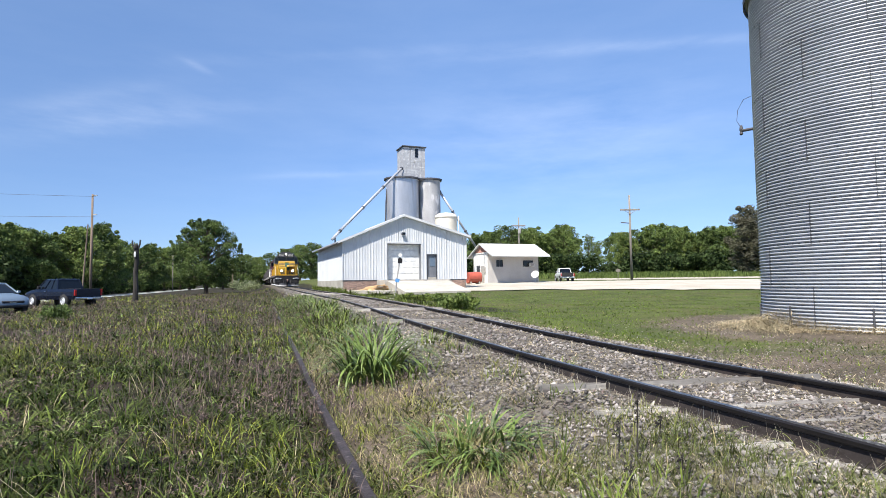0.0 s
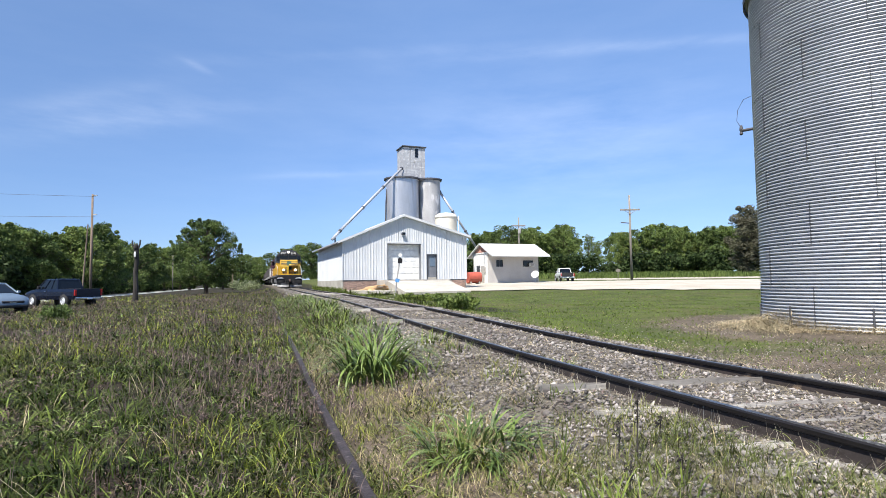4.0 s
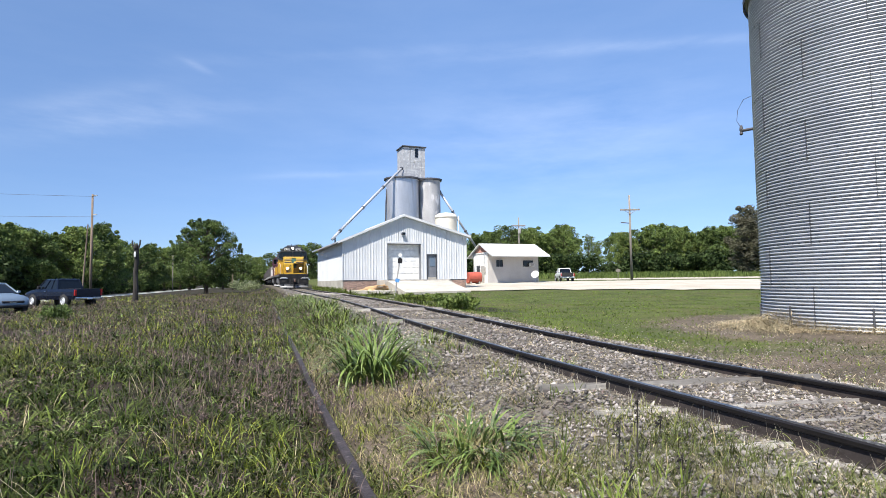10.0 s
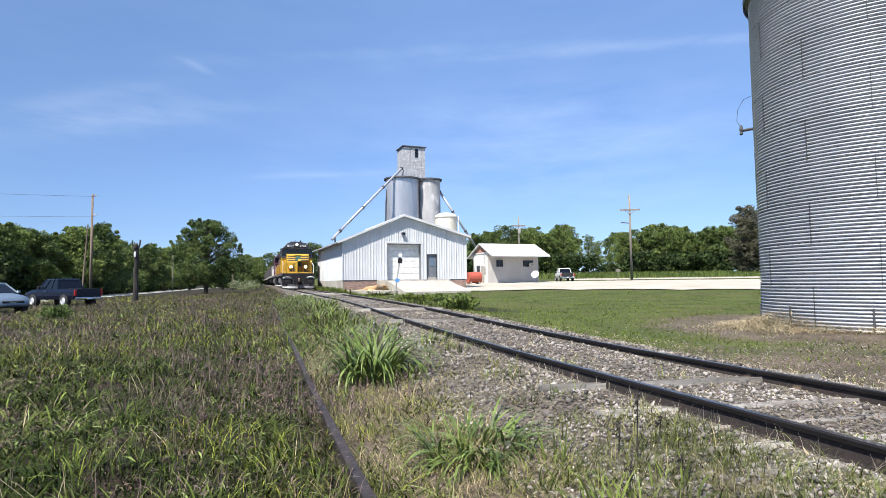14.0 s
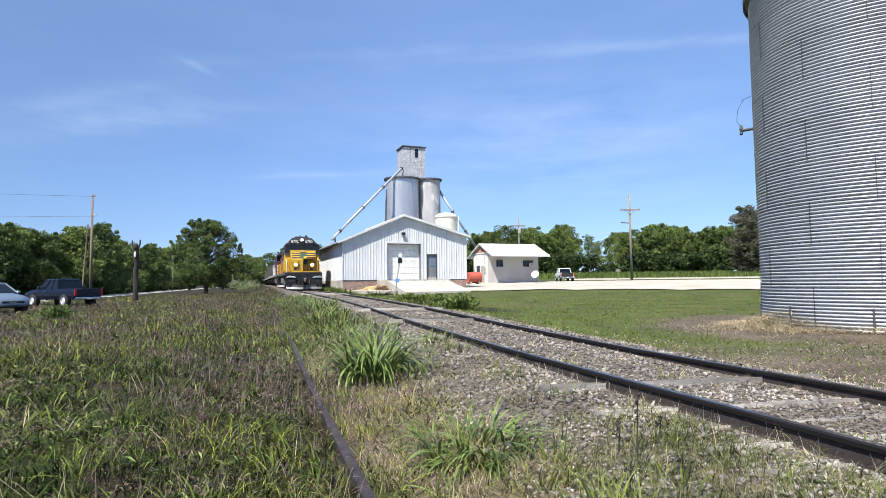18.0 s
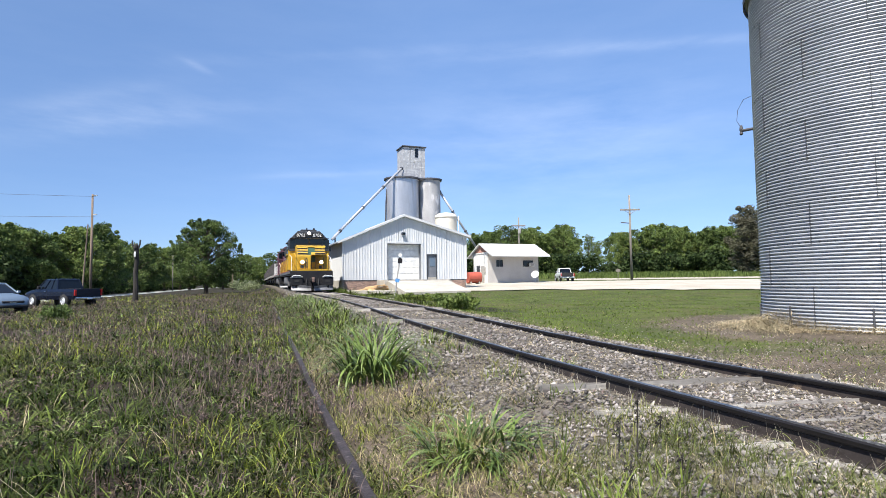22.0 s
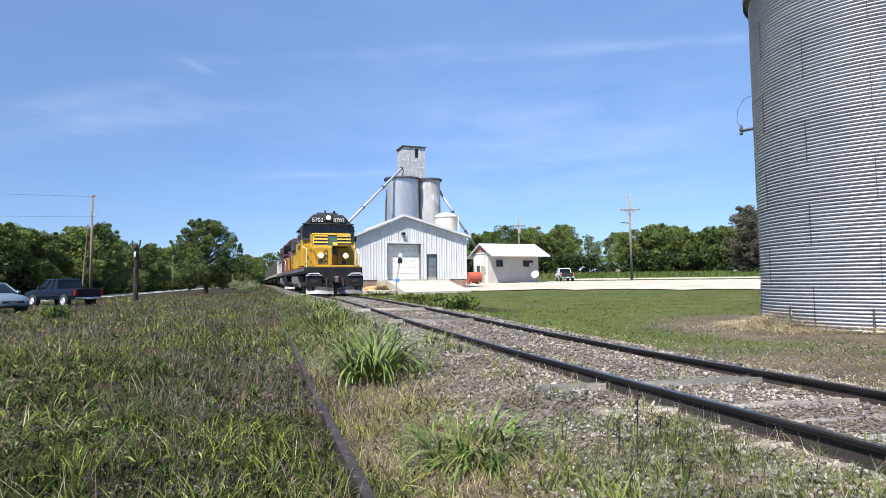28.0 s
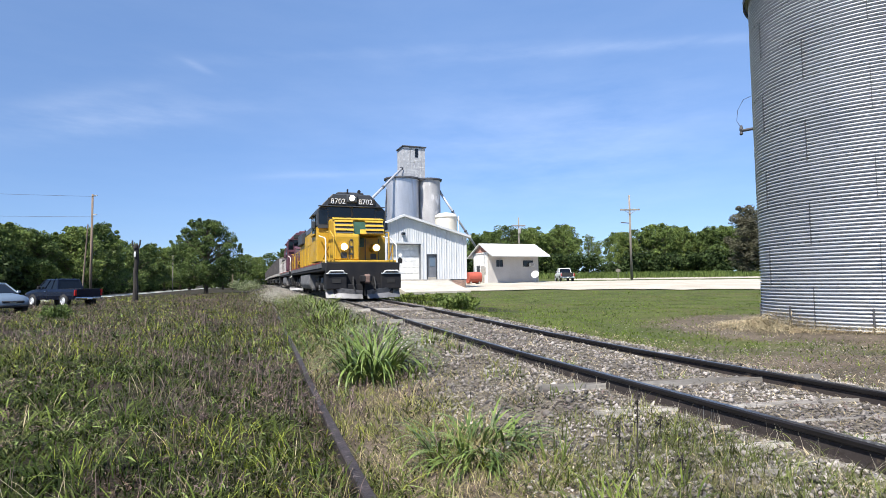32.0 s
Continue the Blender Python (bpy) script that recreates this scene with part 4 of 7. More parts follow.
# ---- corrugated grain bin ----
def grain_bin():
    r, top, z0 = 2.26, 8.1, -0.28
    th = empty("grain_bin", pose(BIN[0], BIN[1], z0), "galvanised corrugated-steel grain bin standing on dry dirt", "grain bin")
    pitch = 0.0745
    per = 12
    ring_h = pitch * per
    k = 0
    z = 0.0
    while z < top - 0.01:
        hi = min(z + ring_h, top)
        prof = []
        n = max(1, round((hi - z) / pitch)) * 8
        for i in range(n + 1):
            zz = z + (hi - z) * i / n
            prof.append((r - 0.036 + 0.054 * abs(math.cos(math.pi * (zz - z) / pitch)) ** 0.95 + (0.003 if k % 2 else 0), zz))
        part("wall_ring", lathe(prof, 96), M["galv"], th, smooth=True)
        # bolted seams
        nb = 6
        for j in range(nb):
            a = radians(26 + 60 * j + 30 * (k % 2))
            q = pose(r * math.cos(a), r * math.sin(a), 0, 0, 0, math.degrees(a))
            bm = box(-0.012, 0.0185, -0.003, 0.003, z + 0.02, min(z + ring_h, top) - 0.02)
            for i in range(per):
                bm = rod((0.008, 0, z + pitch * i + 0.004), (0.027, 0, z + pitch * i + 0.004), 0.010, 6, bm=bm)
            part("seam_strip", bm, M["galv_dark"], th, "bolted vertical seam", m=q)
        bm = None
        for i in range(96):
            a = 2 * math.pi * i / 96
            c, s = math.cos(a), math.sin(a)
            bm = rod(((r - 0.02) * c, (r - 0.02) * s, z + 0.034), ((r + 0.008) * c, (r + 0.008) * s, z + 0.034), 0.009, 5, bm=bm)
        part("bolt_ring", bm, M["galv_dark"], th, "ring of dark bolts")["kind"] = "stuff"
        z = hi
        k += 1
    part("roof", lathe([(0.3, top + 1.35), (r + 0.1, top + 0.02), (r + 0.1, top - 0.03), (r - 0.02, top - 0.03)], 48), M["galv"], th, "steel cone roof")
    part("eave_ring", lathe([(r + 0.105, top - 0.14), (r + 0.13, top - 0.14), (r + 0.13, top + 0.03), (r + 0.105, top + 0.03)], 64), M["galv_dark"], th, "dark eave angle")
    part("lid", lathe([(0.02, top + 1.5), (0.34, top + 1.4), (0.34, top + 1.28)], 24), M["galv"], th)
    part("foundation", lathe([(0.02, 0.0), (r + 0.03, -0.002), (r + 0.06, -0.02), (r + 0.06, -0.4)], 48), M["debris"], th, "low concrete pad")
    # anchor brackets at the foot
    for a in (152, 192, 232, 272, 312, 352, 32, 72, 112):
        q = pose(r * math.cos(radians(a)), r * math.sin(radians(a)), 0, 0, 0, a)
        br = part("anchor_bracket", box(0.012, 0.05, -0.02, 0.02, -0.02, 0.46, 0.008), M["galv_dark"], th, "dark anchor bracket", m=q)
        part("bolt", rod((0.05, 0, -0.02), (0.05, 0, 0.18), 0.02, 6), M["galv_dark"], br)
    # electric service arm
    a = radians(126.5)
    c, s = math.cos(a), math.sin(a)
    zz = 5.08
    tx, ty = -math.cos(radians(53)), math.sin(radians(53))
    arm = part("service_arm", rod((r * c, r * s, zz), ((r + 0.55) * c, (r + 0.55) * s, zz + 0.02), 0.04, 8), M["galv_dark"], th, "dark pipe arm for a service cable")
    part("brace", rod((r * c, r * s, zz - 0.12), ((r + 0.2) * c, (r + 0.24) * s, zz), 0.022, 6), M["galv_dark"], arm)
    e = Vector(((r + 0.55) * c, (r + 0.55) * s, zz))
    part("insulator", lathe([(0.02, -0.1), (0.045, -0.07), (0.03, 0.0), (0.05, 0.05), (0.03, 0.16), (0.005, 0.18)], 12), M["galv_dark"], arm, "dark insulator", m=Matrix.Translation(e))
    loop = [((r + 0.55) * c, (r + 0.55) * s, zz + 0.1), ((r + 0.66) * c, (r + 0.66) * s, zz + 0.32), ((r + 0.62) * c, (r + 0.62) * s, zz + 0.62), ((r + 0.46) * c, (r + 0.46) * s, zz + 0.86), ((r + 0.02) * c, (r + 0.02) * s, zz + 0.95)]
    part("service_cable", pipe(loop, 0.006, 5), M["wire"], th, "thin looping service cable")
    part("conduit", rod(((r + 0.04) * c, (r + 0.04) * s, 0.0), ((r + 0.04) * c, (r + 0.04) * s, top - 0.2), 0.02, 8), M["galv"], th, "thin conduit")


grain_bin()


# ---- poles and wires ----
def ground_at(x, y):
    return float(ground_z(x, y))


def utility_pole(x, y, top, arm_z=None, arm_w=2.6, face=0, wood="wood", r=0.16, label="weathered wooden utility pole", pin=True):
    g = ground_at(x, y) - 0.1
    th = empty("utility_pole", pose(x, y, g, 0, 0, face), label, "utility pole")
    h = top - g
    part("pole", rod((0, 0, 0), (0, 0, h), r, 12, r * 0.65), M[wood], th, smooth=True)
    if arm_z:
        az = arm_z - g
        arm = part("crossarm", box(-arm_w / 2, arm_w / 2, -0.2, -0.08, az - 0.11, az + 0.11, 0.01), M[wood], th)
        for sx in (-0.45, -0.2, 0.2, 0.45):
            part("insulator", lathe([(0.03, 0.0), (0.06, 0.05), (0.04, 0.1), (0.06, 0.14), (0.01, 0.2)], 10), M["hopper"], arm, m=pose(sx * arm_w, -0.14, az + 0.07))
        for sx in (-1, 1):
            part("brace", rod((sx * arm_w * 0.3, -0.2, az - 0.06), (0, -0.2, az - 0.65), 0.04, 6), M[wood], th)
    return th


LP = utility_pole(-34.3, 55, 9.8, None, wood="wood", r=0.135, label="tall plain wooden utility pole by the lane")
for dz in (0.3, 2.2):
    part("insulator", rod((0.1, 0, 9.8 + 0.9 - dz), (0.45, 0, 9.8 + 0.9 - dz), 0.05, 8), M["hopper"], LP)
guy = part("stub_pole", rod((-35.5, 55.5, -1.0), (-35.0, 55.5, 6.9), 0.09, 8, 0.06), M["wood"])
tagged(guy, "thin leaning grey pole beside the utility pole", "pole")
RP = utility_pole(28.3, 85, 13.6, 11.35, 3.0, 0, "greywood", 0.2, "grey wooden utility pole with a crossarm in the field")
part("street_light", rod((-0.2, -0.1, 8.7), (-1.4, -0.1, 8.8), 0.07, 8), M["galv_dark"], RP, "grey lamp arm")
OP = utility_pole(13.5, 100, 12.1, 10.6, 2.4, 10, "greywood", 0.16, "utility pole with a transformer behind the office")
part("transformer", lathe([(0.02, 0.0), (0.42, 0.02), (0.45, 0.1), (0.45, 1.1), (0.3, 1.2), (0.02, 1.22)], 20), M["hopper"], OP, "pale grey transformer can", m=pose(0, -0.4, 8.1) @ Matrix.Diagonal((0.62, 0.62, 0.75, 1)))
utility_pole(-44.7, 120, 5.0, None, wood="wood", r=0.14, label="short tan wooden pole at the edge of the trees")
utility_pole(-67, 140, 8.8, None, wood="greywood", r=0.13, label="distant grey wooden pole among the trees")


def wire(p, q, sag, label="thin sagging overhead wire"):
    p, q = Vector(p), Vector(q)
    pts = [p.lerp(q, k / 14) - Vector((0, 0, sag * 4 * (k / 14) * (1 - k / 14))) for k in range(15)]
    ob = part("overhead_wire", pipe(pts, 0.012, 4), M["wire"])
    return tagged(ob, label, "wire")


wire((-34.0, 55, 9.6), (-75, 40, 10.5), 0.4)
wire((-34.0, 55, 7.6), (-75, 40, 8.0), 0.4)


# ---- dead trunk, stump and leaning target by the track ----
def dead_trunk():
    x, y = -24.5, 45
    g = ground_at(x, y) - 0.1
    th = empty("dead_trunk", pose(x, y, g), "charred dead trunk with a forked broken top", "dead tree")
    h = 4.6 - g
    pts = [(0.0, 0.0), (0.05, 1.2), (-0.02, 2.4), (0.08, 3.4), (0.02, h - 1.0)]
    bm = None
    rs = [0.22, 0.19, 0.17, 0.15, 0.19]
    for (a, b), (c, e), r, r2 in zip(pts[:-1], pts[1:], rs[:-1], rs[1:]):
        bm = rod((a, 0, b), (c, 0.0, e + 0.02), r, 10, r2, bm)
    part("trunk", bm, M["deadwood"], th)
    for sx, hh in ((-0.30, 0.82), (0.33, 0.85)):
        part("fork", pipe([(0.02 + sx * 0.3, 0, h - 1.05), (sx * 0.9, 0, h - 0.55), (sx, 0, h - 1 + hh)], 0.06, 8), M["deadwood"], th)
    part("knot", lathe([(0.02, 0.32), (0.15, 0.22), (0.2, 0.0), (0.13, -0.22), (0.05, -0.3)], 9), M["deadwood"], th, "broken knotted head", m=pose(0.0, 0, h - 0.75, 12, 15, 0))
    part("bracket", box(-0.02, 0.12, -0.27, -0.2, h - 1.5, h - 1.1, 0.02), M["white"], th, "pale torn patch")


dead_trunk()
sw = empty("switch_target", pose(-3.35, 38.5, ground_at(-3.35, 38.5) - 0.05, 0, 4, 0), "leaning track target post with a white disc", "track sign")
part("post", rod((0, 0, 0), (0.22, 0, 2.9), 0.05, 8), M["hopper"], sw)
part("disc", rod((0.23, -0.1, 3.0), (0.23, -0.05, 3.0), 0.13, 16), M["white"], sw, "white disc")
part("lamp_box", box(0.08, 0.38, -0.1, 0.1, 2.45, 2.8, 0.03), M["under"], sw, "black lamp body")
part("tag", box(0.0, 0.28, -0.07, -0.05, 1.15, 1.4), M["blue"], sw, "pale blue tag")

sg = empty("field_marker", pose(26.1, 84.5, ground_at(26.1, 84.5)), "small weathered marker sign on a post", "sign")
part("post", rod((0, 0, -0.2), (0, 0, 1.8), 0.05, 6), M["greywood"], sg)
part("plate", box(-0.35, 0.35, -0.08, -0.055, 1.3, 1.65, 0.01), M["greywood"], sg)


# ---- vehicles ----
def wheel(parent, x, y, r, w=0.22, rim="alloy"):
    sx = 1 if x > 0 else -1
    wh = part("wheel", lathe([(r * 0.62, -w / 2), (r * 0.95, -w / 2), (r, -w / 2 + 0.04), (r, w / 2 - 0.04), (r * 0.95, w / 2), (r * 0.62, w / 2)], 24),
              M["black"], parent, "black tyre", smooth=True, m=pose(x, y, r, 0, 90, 0))
    part("rim", lathe([(0.02, 0.02), (r * 0.3, 0.03), (r * 0.55, -0.01), (r * 0.63, 0.04), (r * 0.63, -0.08), (0.02, -0.06)], 16), M[rim], wh, "bright alloy rim",
         m=pose(0, 0, sx * w * 0.4, 0 if sx > 0 else 180, 0, 0))


def loft(rings, bm=None):
    own = bmesh.new()
    vs = [[own.verts.new(p) for p in ring] for ring in rings]
    n = len(vs[0])
    for a, b in zip(vs[:-1], vs[1:]):
        for k in range(n):
            own.faces.new((a[k], a[(k + 1) % n], b[(k + 1) % n], b[k]))
    own.faces.new(vs[0])
    own.faces.new(vs[-1][::-1])
    return merge(bm, own)


def car_shell(stations):
    """A body from stations (y, half width, underside, shoulder, crown)."""
    return loft([[(-w * 0.93, y, z0), (-w, y, z0 + (zs - z0) * 0.35), (-w, y, z0 + (zs - z0) * 0.75), (-w * 0.95, y, zs), (-w * 0.55, y, zc), (w * 0.55, y, zc),
                  (w * 0.95, y, zs), (w, y, z0 + (zs - z0) * 0.75), (w, y, z0 + (zs - z0) * 0.35), (w * 0.93, y, z0)] for y, w, z0, zs, zc in stations])


def glasshouse(th, paint, y0, y1, t0, t1, w, wt, zb, zt, posts):
    """Dark glass all round under a painted roof, with painted pillars."""
    gh = part("glasshouse", loft([[(-w, y0, zb), (w, y0, zb), (w, y1, zb), (-w, y1, zb)], [(-wt, t0, zt), (wt, t0, zt), (wt, t1, zt), (-wt, t1, zt)]]), M["glass"], th, "dark windows all round")
    part("roof", loft([[(-wt - 0.02, t0 - 0.03, zt - 0.02), (wt + 0.02, t0 - 0.03, zt - 0.02), (wt + 0.02, t1 + 0.03, zt - 0.02), (-wt - 0.02, t1 + 0.03, zt - 0.02)],
                       [(-wt, t0, zt + 0.05), (wt, t0, zt + 0.05), (wt, t1, zt + 0.05), (-wt, t1, zt + 0.05)],
                       [(-wt * 0.7, t0 + 0.2, zt + 0.08), (wt * 0.7, t0 + 0.2, zt + 0.08), (wt * 0.7, t1 - 0.2, zt + 0.08), (-wt * 0.7, t1 - 0.2, zt + 0.08)]]), M[paint], gh, "painted roof panel")
    for sx in (-1, 1):
        for u in (0.0, 1.0) + posts:
            a, b = y0 + (y1 - y0) * u, t0 + (t1 - t0) * u
            part("pillar", rod((sx * w, a, zb), (sx * wt, b, zt), 0.045, 6), M[paint], gh)
    return gh


def wheel_well(body, sx, x, y, r):
    part("wheel_well", rod((sx * (x - 0.25), y, r), (sx * x, y, r), r + 0.07, 20), M["black"], body, "black wheel arch")


def pickup(x, y, heading, paint, label, gate=""):
    g = ground_at(x, y)
    th = empty("pickup_truck", pose(x, y, g, 0, 0, heading), label, "pickup truck")
    body = part("body", car_shell([(-2.88, 0.92, 0.55, 1.16, 1.16), (-2.8, 0.96, 0.5, 1.2, 1.2), (-0.9, 0.98, 0.48, 1.2, 1.2), (1.2, 0.98, 0.46, 1.2, 1.24),
                                   (2.2, 0.97, 0.46, 1.1, 1.2), (2.7, 0.93, 0.5, 0.98, 1.1), (2.86, 0.85, 0.56, 0.86, 0.94)]), M[paint], th, smooth=False)
    glasshouse(th, paint, -0.88, 1.5, -0.7, 0.72, 0.86, 0.72, 1.2, 1.84, (0.3, 0.62))
    for sx in (-1, 1):
        part("mirror", box(sx * 1.0 - 0.1, sx * 1.0 + 0.1, 0.98, 1.12, 1.22, 1.42, 0.03), M["black"], body)
        part("tail_light", box(sx * 0.89 - 0.07, sx * 0.89 + 0.07, -2.94, -2.84, 0.74, 1.14, 0.02), M["red"], body, "red tail light")
        part("headlight", box(sx * 0.74 - 0.15, sx * 0.74 + 0.15, 2.68, 2.86, 0.78, 0.96, 0.03), M["chrome"], body, "clear headlight")
        part("door_line", box(min(sx * 0.976, sx * 0.985), max(sx * 0.976, sx * 0.985), 0.18, 0.2, 0.56, 1.15), M["black"], body)
        part("door_handle", box(min(sx * 0.985, sx * 1.01), max(sx * 0.985, sx * 1.01), 0.28, 0.45, 1.02, 1.06, 0.008), M["chrome"], body)
        for yy in (1.8, -1.75):
            wheel_well(body, sx, 0.988, yy, 0.4)
            wheel(th, sx * 0.9, yy, 0.4)
    part("bed", box(-0.8, 0.8, -2.76, -0.95, 1.19, 1.215), M["black"], th, "dark open cargo bed")
    part("tailgate", box(-0.8, 0.8, -2.93, -2.885, 0.66, 1.2, 0.02), M[gate or paint], th, "dark tailgate" if gate else "")
    part("rear_bumper", box(-0.95, 0.95, -3.05, -2.9, 0.46, 0.64, 0.04), M["chrome"], th, "chrome rear bumper")
    part("front_bumper", box(-0.9, 0.9, 2.8, 2.96, 0.45, 0.66, 0.05), M["chrome"], th, "chrome front bumper")
    part("grille", box(-0.56, 0.56, 2.78, 2.88, 0.7, 0.94, 0.02), M["black"], th, "dark grille")
    part("plate_bar", box(-0.16, 0.16, -3.07, -3.052, 0.5, 0.6), M["white"], th, "blank plate")
    return th


def heading_of(vx, vy):
    return math.degrees(math.atan2(-vx, vy))


pickup(-26.9, 40.0, heading_of(-0.9, 0.43), "navy", "dark blue pickup truck parked on the grass verge")
pickup(17.5, 82.0, heading_of(0.04, 1.0), "carwhite", "white pickup truck with a dark tailgate parked by the office", "black")


def sedan(x, y, heading, paint, label):
    g = ground_at(x, y)
    th = empty("car", pose(x, y, g, 0, 0, heading), label, "car")
    body = part("body", car_shell([(-2.28, 0.80, 0.45, 0.92, 0.95), (-2.15, 0.88, 0.34, 1.05, 1.08), (-1.0, 0.91, 0.3, 1.06, 1.1), (0.9, 0.91, 0.3, 1.02, 1.1),
                                   (1.5, 0.9, 0.32, 0.95, 1.04), (1.95, 0.87, 0.34, 0.86, 0.94), (2.2, 0.78, 0.36, 0.74, 0.80), (2.3, 0.62, 0.42, 0.6, 0.64)]), M[paint], th, smooth=True)
    glasshouse(th, paint, -2.08, 1.12, -1.6, 0.28, 0.80, 0.62, 1.06, 1.56, (0.28, 0.6))
    for sx in (-1, 1):
        part("headlight", loft([[(sx * 0.46, 2.21, 0.68), (sx * 0.84, 1.98, 0.72), (sx * 0.84, 1.96, 0.82), (sx * 0.5, 2.16, 0.77)],
                                [(sx * 0.46, 2.25, 0.68), (sx * 0.86, 2.02, 0.72), (sx * 0.86, 1.99, 0.82), (sx * 0.5, 2.2, 0.77)]]), M["chrome"], body, "slanting clear headlight")
        part("mirror", box(sx * 0.99 - 0.1, sx * 0.99 + 0.1, 0.7, 0.84, 1.06, 1.2, 0.04), M[paint], body)
        part("fog_light", box(sx * 0.62 - 0.1, sx * 0.62 + 0.1, 2.2, 2.27, 0.46, 0.54, 0.02), M["black"], body)
        for yy in (1.4, -1.35):
            wheel_well(body, sx, 0.915, yy, 0.35)
            wheel(th, sx * 0.82, yy, 0.35, 0.2)
    part("grille", box(-0.52, 0.52, 2.12, 2.305, 0.55, 0.70, 0.03), M["black"], body, "black grille")
    part("grille_bar", box(-0.16, 0.16, 2.3, 2.318, 0.61, 0.65, 0.004), M["chrome"], body, "bright bar across the grille")
    part("bumper", box(-0.7, 0.7, 2.2, 2.33, 0.36, 0.48, 0.03), M["black"], body, "dark lower intake")
    return th


sedan(-23.68, 29.5, heading_of(0.9, -0.44), "silver", "silver-blue car parked on the verge")


# ---- train ----
def text_part(txt, size, parent, m, material):
    cu = bpy.data.curves.new("number", "FONT")
    cu.body, cu.size, cu.align_x, cu.align_y, cu.extrude = txt, size, "CENTER", "CENTER", 0.004
    tmp = bpy.data.objects.new("tmp", cu)
    scene.collection.objects.link(tmp)
    dg = bpy.context.evaluated_depsgraph_get()
    me = bpy.data.meshes.new_from_object(tmp.evaluated_get(dg))
    bpy.data.objects.remove(tmp)
    me.materials.clear()
    me.materials.append(material)
    ob = new("road_number", me)
    ob.parent, ob.matrix_basis = parent, m
    return ob


def wheelset(parent, y, r, half=0.75):
    bm = rod((-half - 0.2, 0, 0), (half + 0.2, 0, 0), 0.09, 8)
    for sx in (-1, 1):
        bm = rod((sx * half - 0.05, 0, 0), (sx * half + 0.05, 0, 0), r, 24, bm=bm)
        bm = rod((sx * half - 0.09, 0, 0), (sx * half - 0.05, 0, 0), r + 0.03, 24, bm=bm)
        for k in range(5):
            a = k * 1.2566
            bm = rod((sx * half + 0.04, 0.3 * math.cos(a), 0.3 * math.sin(a)), (sx * half + 0.065, 0.3 * math.cos(a), 0.3 * math.sin(a)), 0.06, 6, bm=bm)
    return part("wheelset", bm, M["under"], parent, "steel wheels on their axle", m=pose(0, y, r))


def loco_nose(th, p1, p2, number):
    yel, gry = M[p1], M[p2]
    lit = M["lamp"] if number else M["glass"]
    hw = 1.04
    nose = part("nose", prism([(6.9, 1.67), (8.95, 1.67), (9.0, 2.72), (8.62, 3.46), (8.4, 3.52), (6.9, 3.6)], 0.02, hw, "x", 0.05), yel, th, "flat yellow short hood")
    part("nose_recess", prism([(6.9, 1.67), (7.9, 1.67), (7.92, 2.74), (6.9, 2.78)], -hw, 0.018, "x", 0.03), yel, th)
    part("nose_top", prism([(6.9, 2.79), (8.98, 2.79), (8.62, 3.46), (8.4, 3.52), (6.9, 3.6)], -hw, 0.018, "x", 0.03), yel, th)
    part("nose_brow", prism([(8.35, 3.47), (8.72, 3.40), (8.74, 3.46), (8.35, 3.56)], -hw - 0.03, hw + 0.03, "x", 0.01), yel, nose, "yellow brow over the nose")
    for sx in (1, -1):
        for k in range(3):
            z = 2.84 + 0.195 * k
            y = 8.985 - (z - 2.72) * 0.52
            part("louver", prism([(y - 0.02, z), (y + 0.045, z), (y - 0.01, z + 0.10), (y - 0.075, z + 0.10)], sx * 0.64 - 0.36, sx * 0.64 + 0.36, "x"), M["grey"], nose, "dark louver slot")
            part("slat", prism([(y - 0.02, z + 0.102), (y + 0.05, z + 0.102), (y + 0.0, z + 0.19), (y - 0.06, z + 0.19)], sx * 0.64 - 0.385, sx * 0.64 + 0.385, "x"), yel, nose)
    part("green_panel", prism([(8.90, 2.80), (8.965, 2.80), (8.69, 3.36), (8.62, 3.36)], -0.34, 0.24, "x"), M["green"], nose, "dark green panel")
    part("green_panel", box(-0.36, -0.02, 7.91, 7.96, 2.3, 2.72), M["green"], nose, "dark green panel")
    for sx, yy in ((0.67, 8.98), (-0.77, 8.5)):
        part("light_housing", rod((sx, yy - 0.02 if sx > 0 else 7.9, 2.24), (sx, yy + 0.1, 2.24), 0.19, 20), M["yellow"], nose, "yellow light housing")
        part("ditch_light", rod((sx, yy + 0.1, 2.24), (sx, yy + 0.12, 2.24), 0.135, 20), lit, nose, "round headlight")
        part("dark_vent", box(sx - 0.12, sx + 0.12, (8.93 if sx > 0 else 7.89), (8.99 if sx > 0 else 7.95), 1.76, 2.0, 0.005), M["grey"], nose)
    for dx in (0.3, 0.43, -0.1, -0.42, -1.0):
        yy = 8.965 if dx > 0 else 7.925
        part("door_edge", box(dx - 0.016, dx + 0.016, yy - 0.03, yy + 0.025, 1.72, 2.68), M["grey"], nose, "dark door edge")
    for z in (1.9, 2.2, 2.5):
        part("hinge", box(0.32, 0.42, 8.96, 9.02, z, z + 0.07, 0.01), M["grey"], nose)
    part("walkway_edge", box(-1.5, 1.5, 8.6, 9.35, 1.56, 1.66, 0.02), yel, th, "yellow footboard edge")
    # cab behind the nose
    cab = part("cab", prism([(-1.55, 1.67), (1.55, 1.67), (1.55, 3.3), (-1.55, 3.3)], 4.6, 6.9, bevel=0.03), yel, th, "cab lower sides")
    top = part("cab_roof", prism([(-1.55, 3.302), (-1.55, 4.08), (-1.3, 4.34), (-0.85, 4.82), (0.85, 4.82), (1.3, 4.34), (1.55, 4.08), (1.55, 3.302)], 4.5, 6.95, bevel=0.03), gry, th, "dark grey cab top")
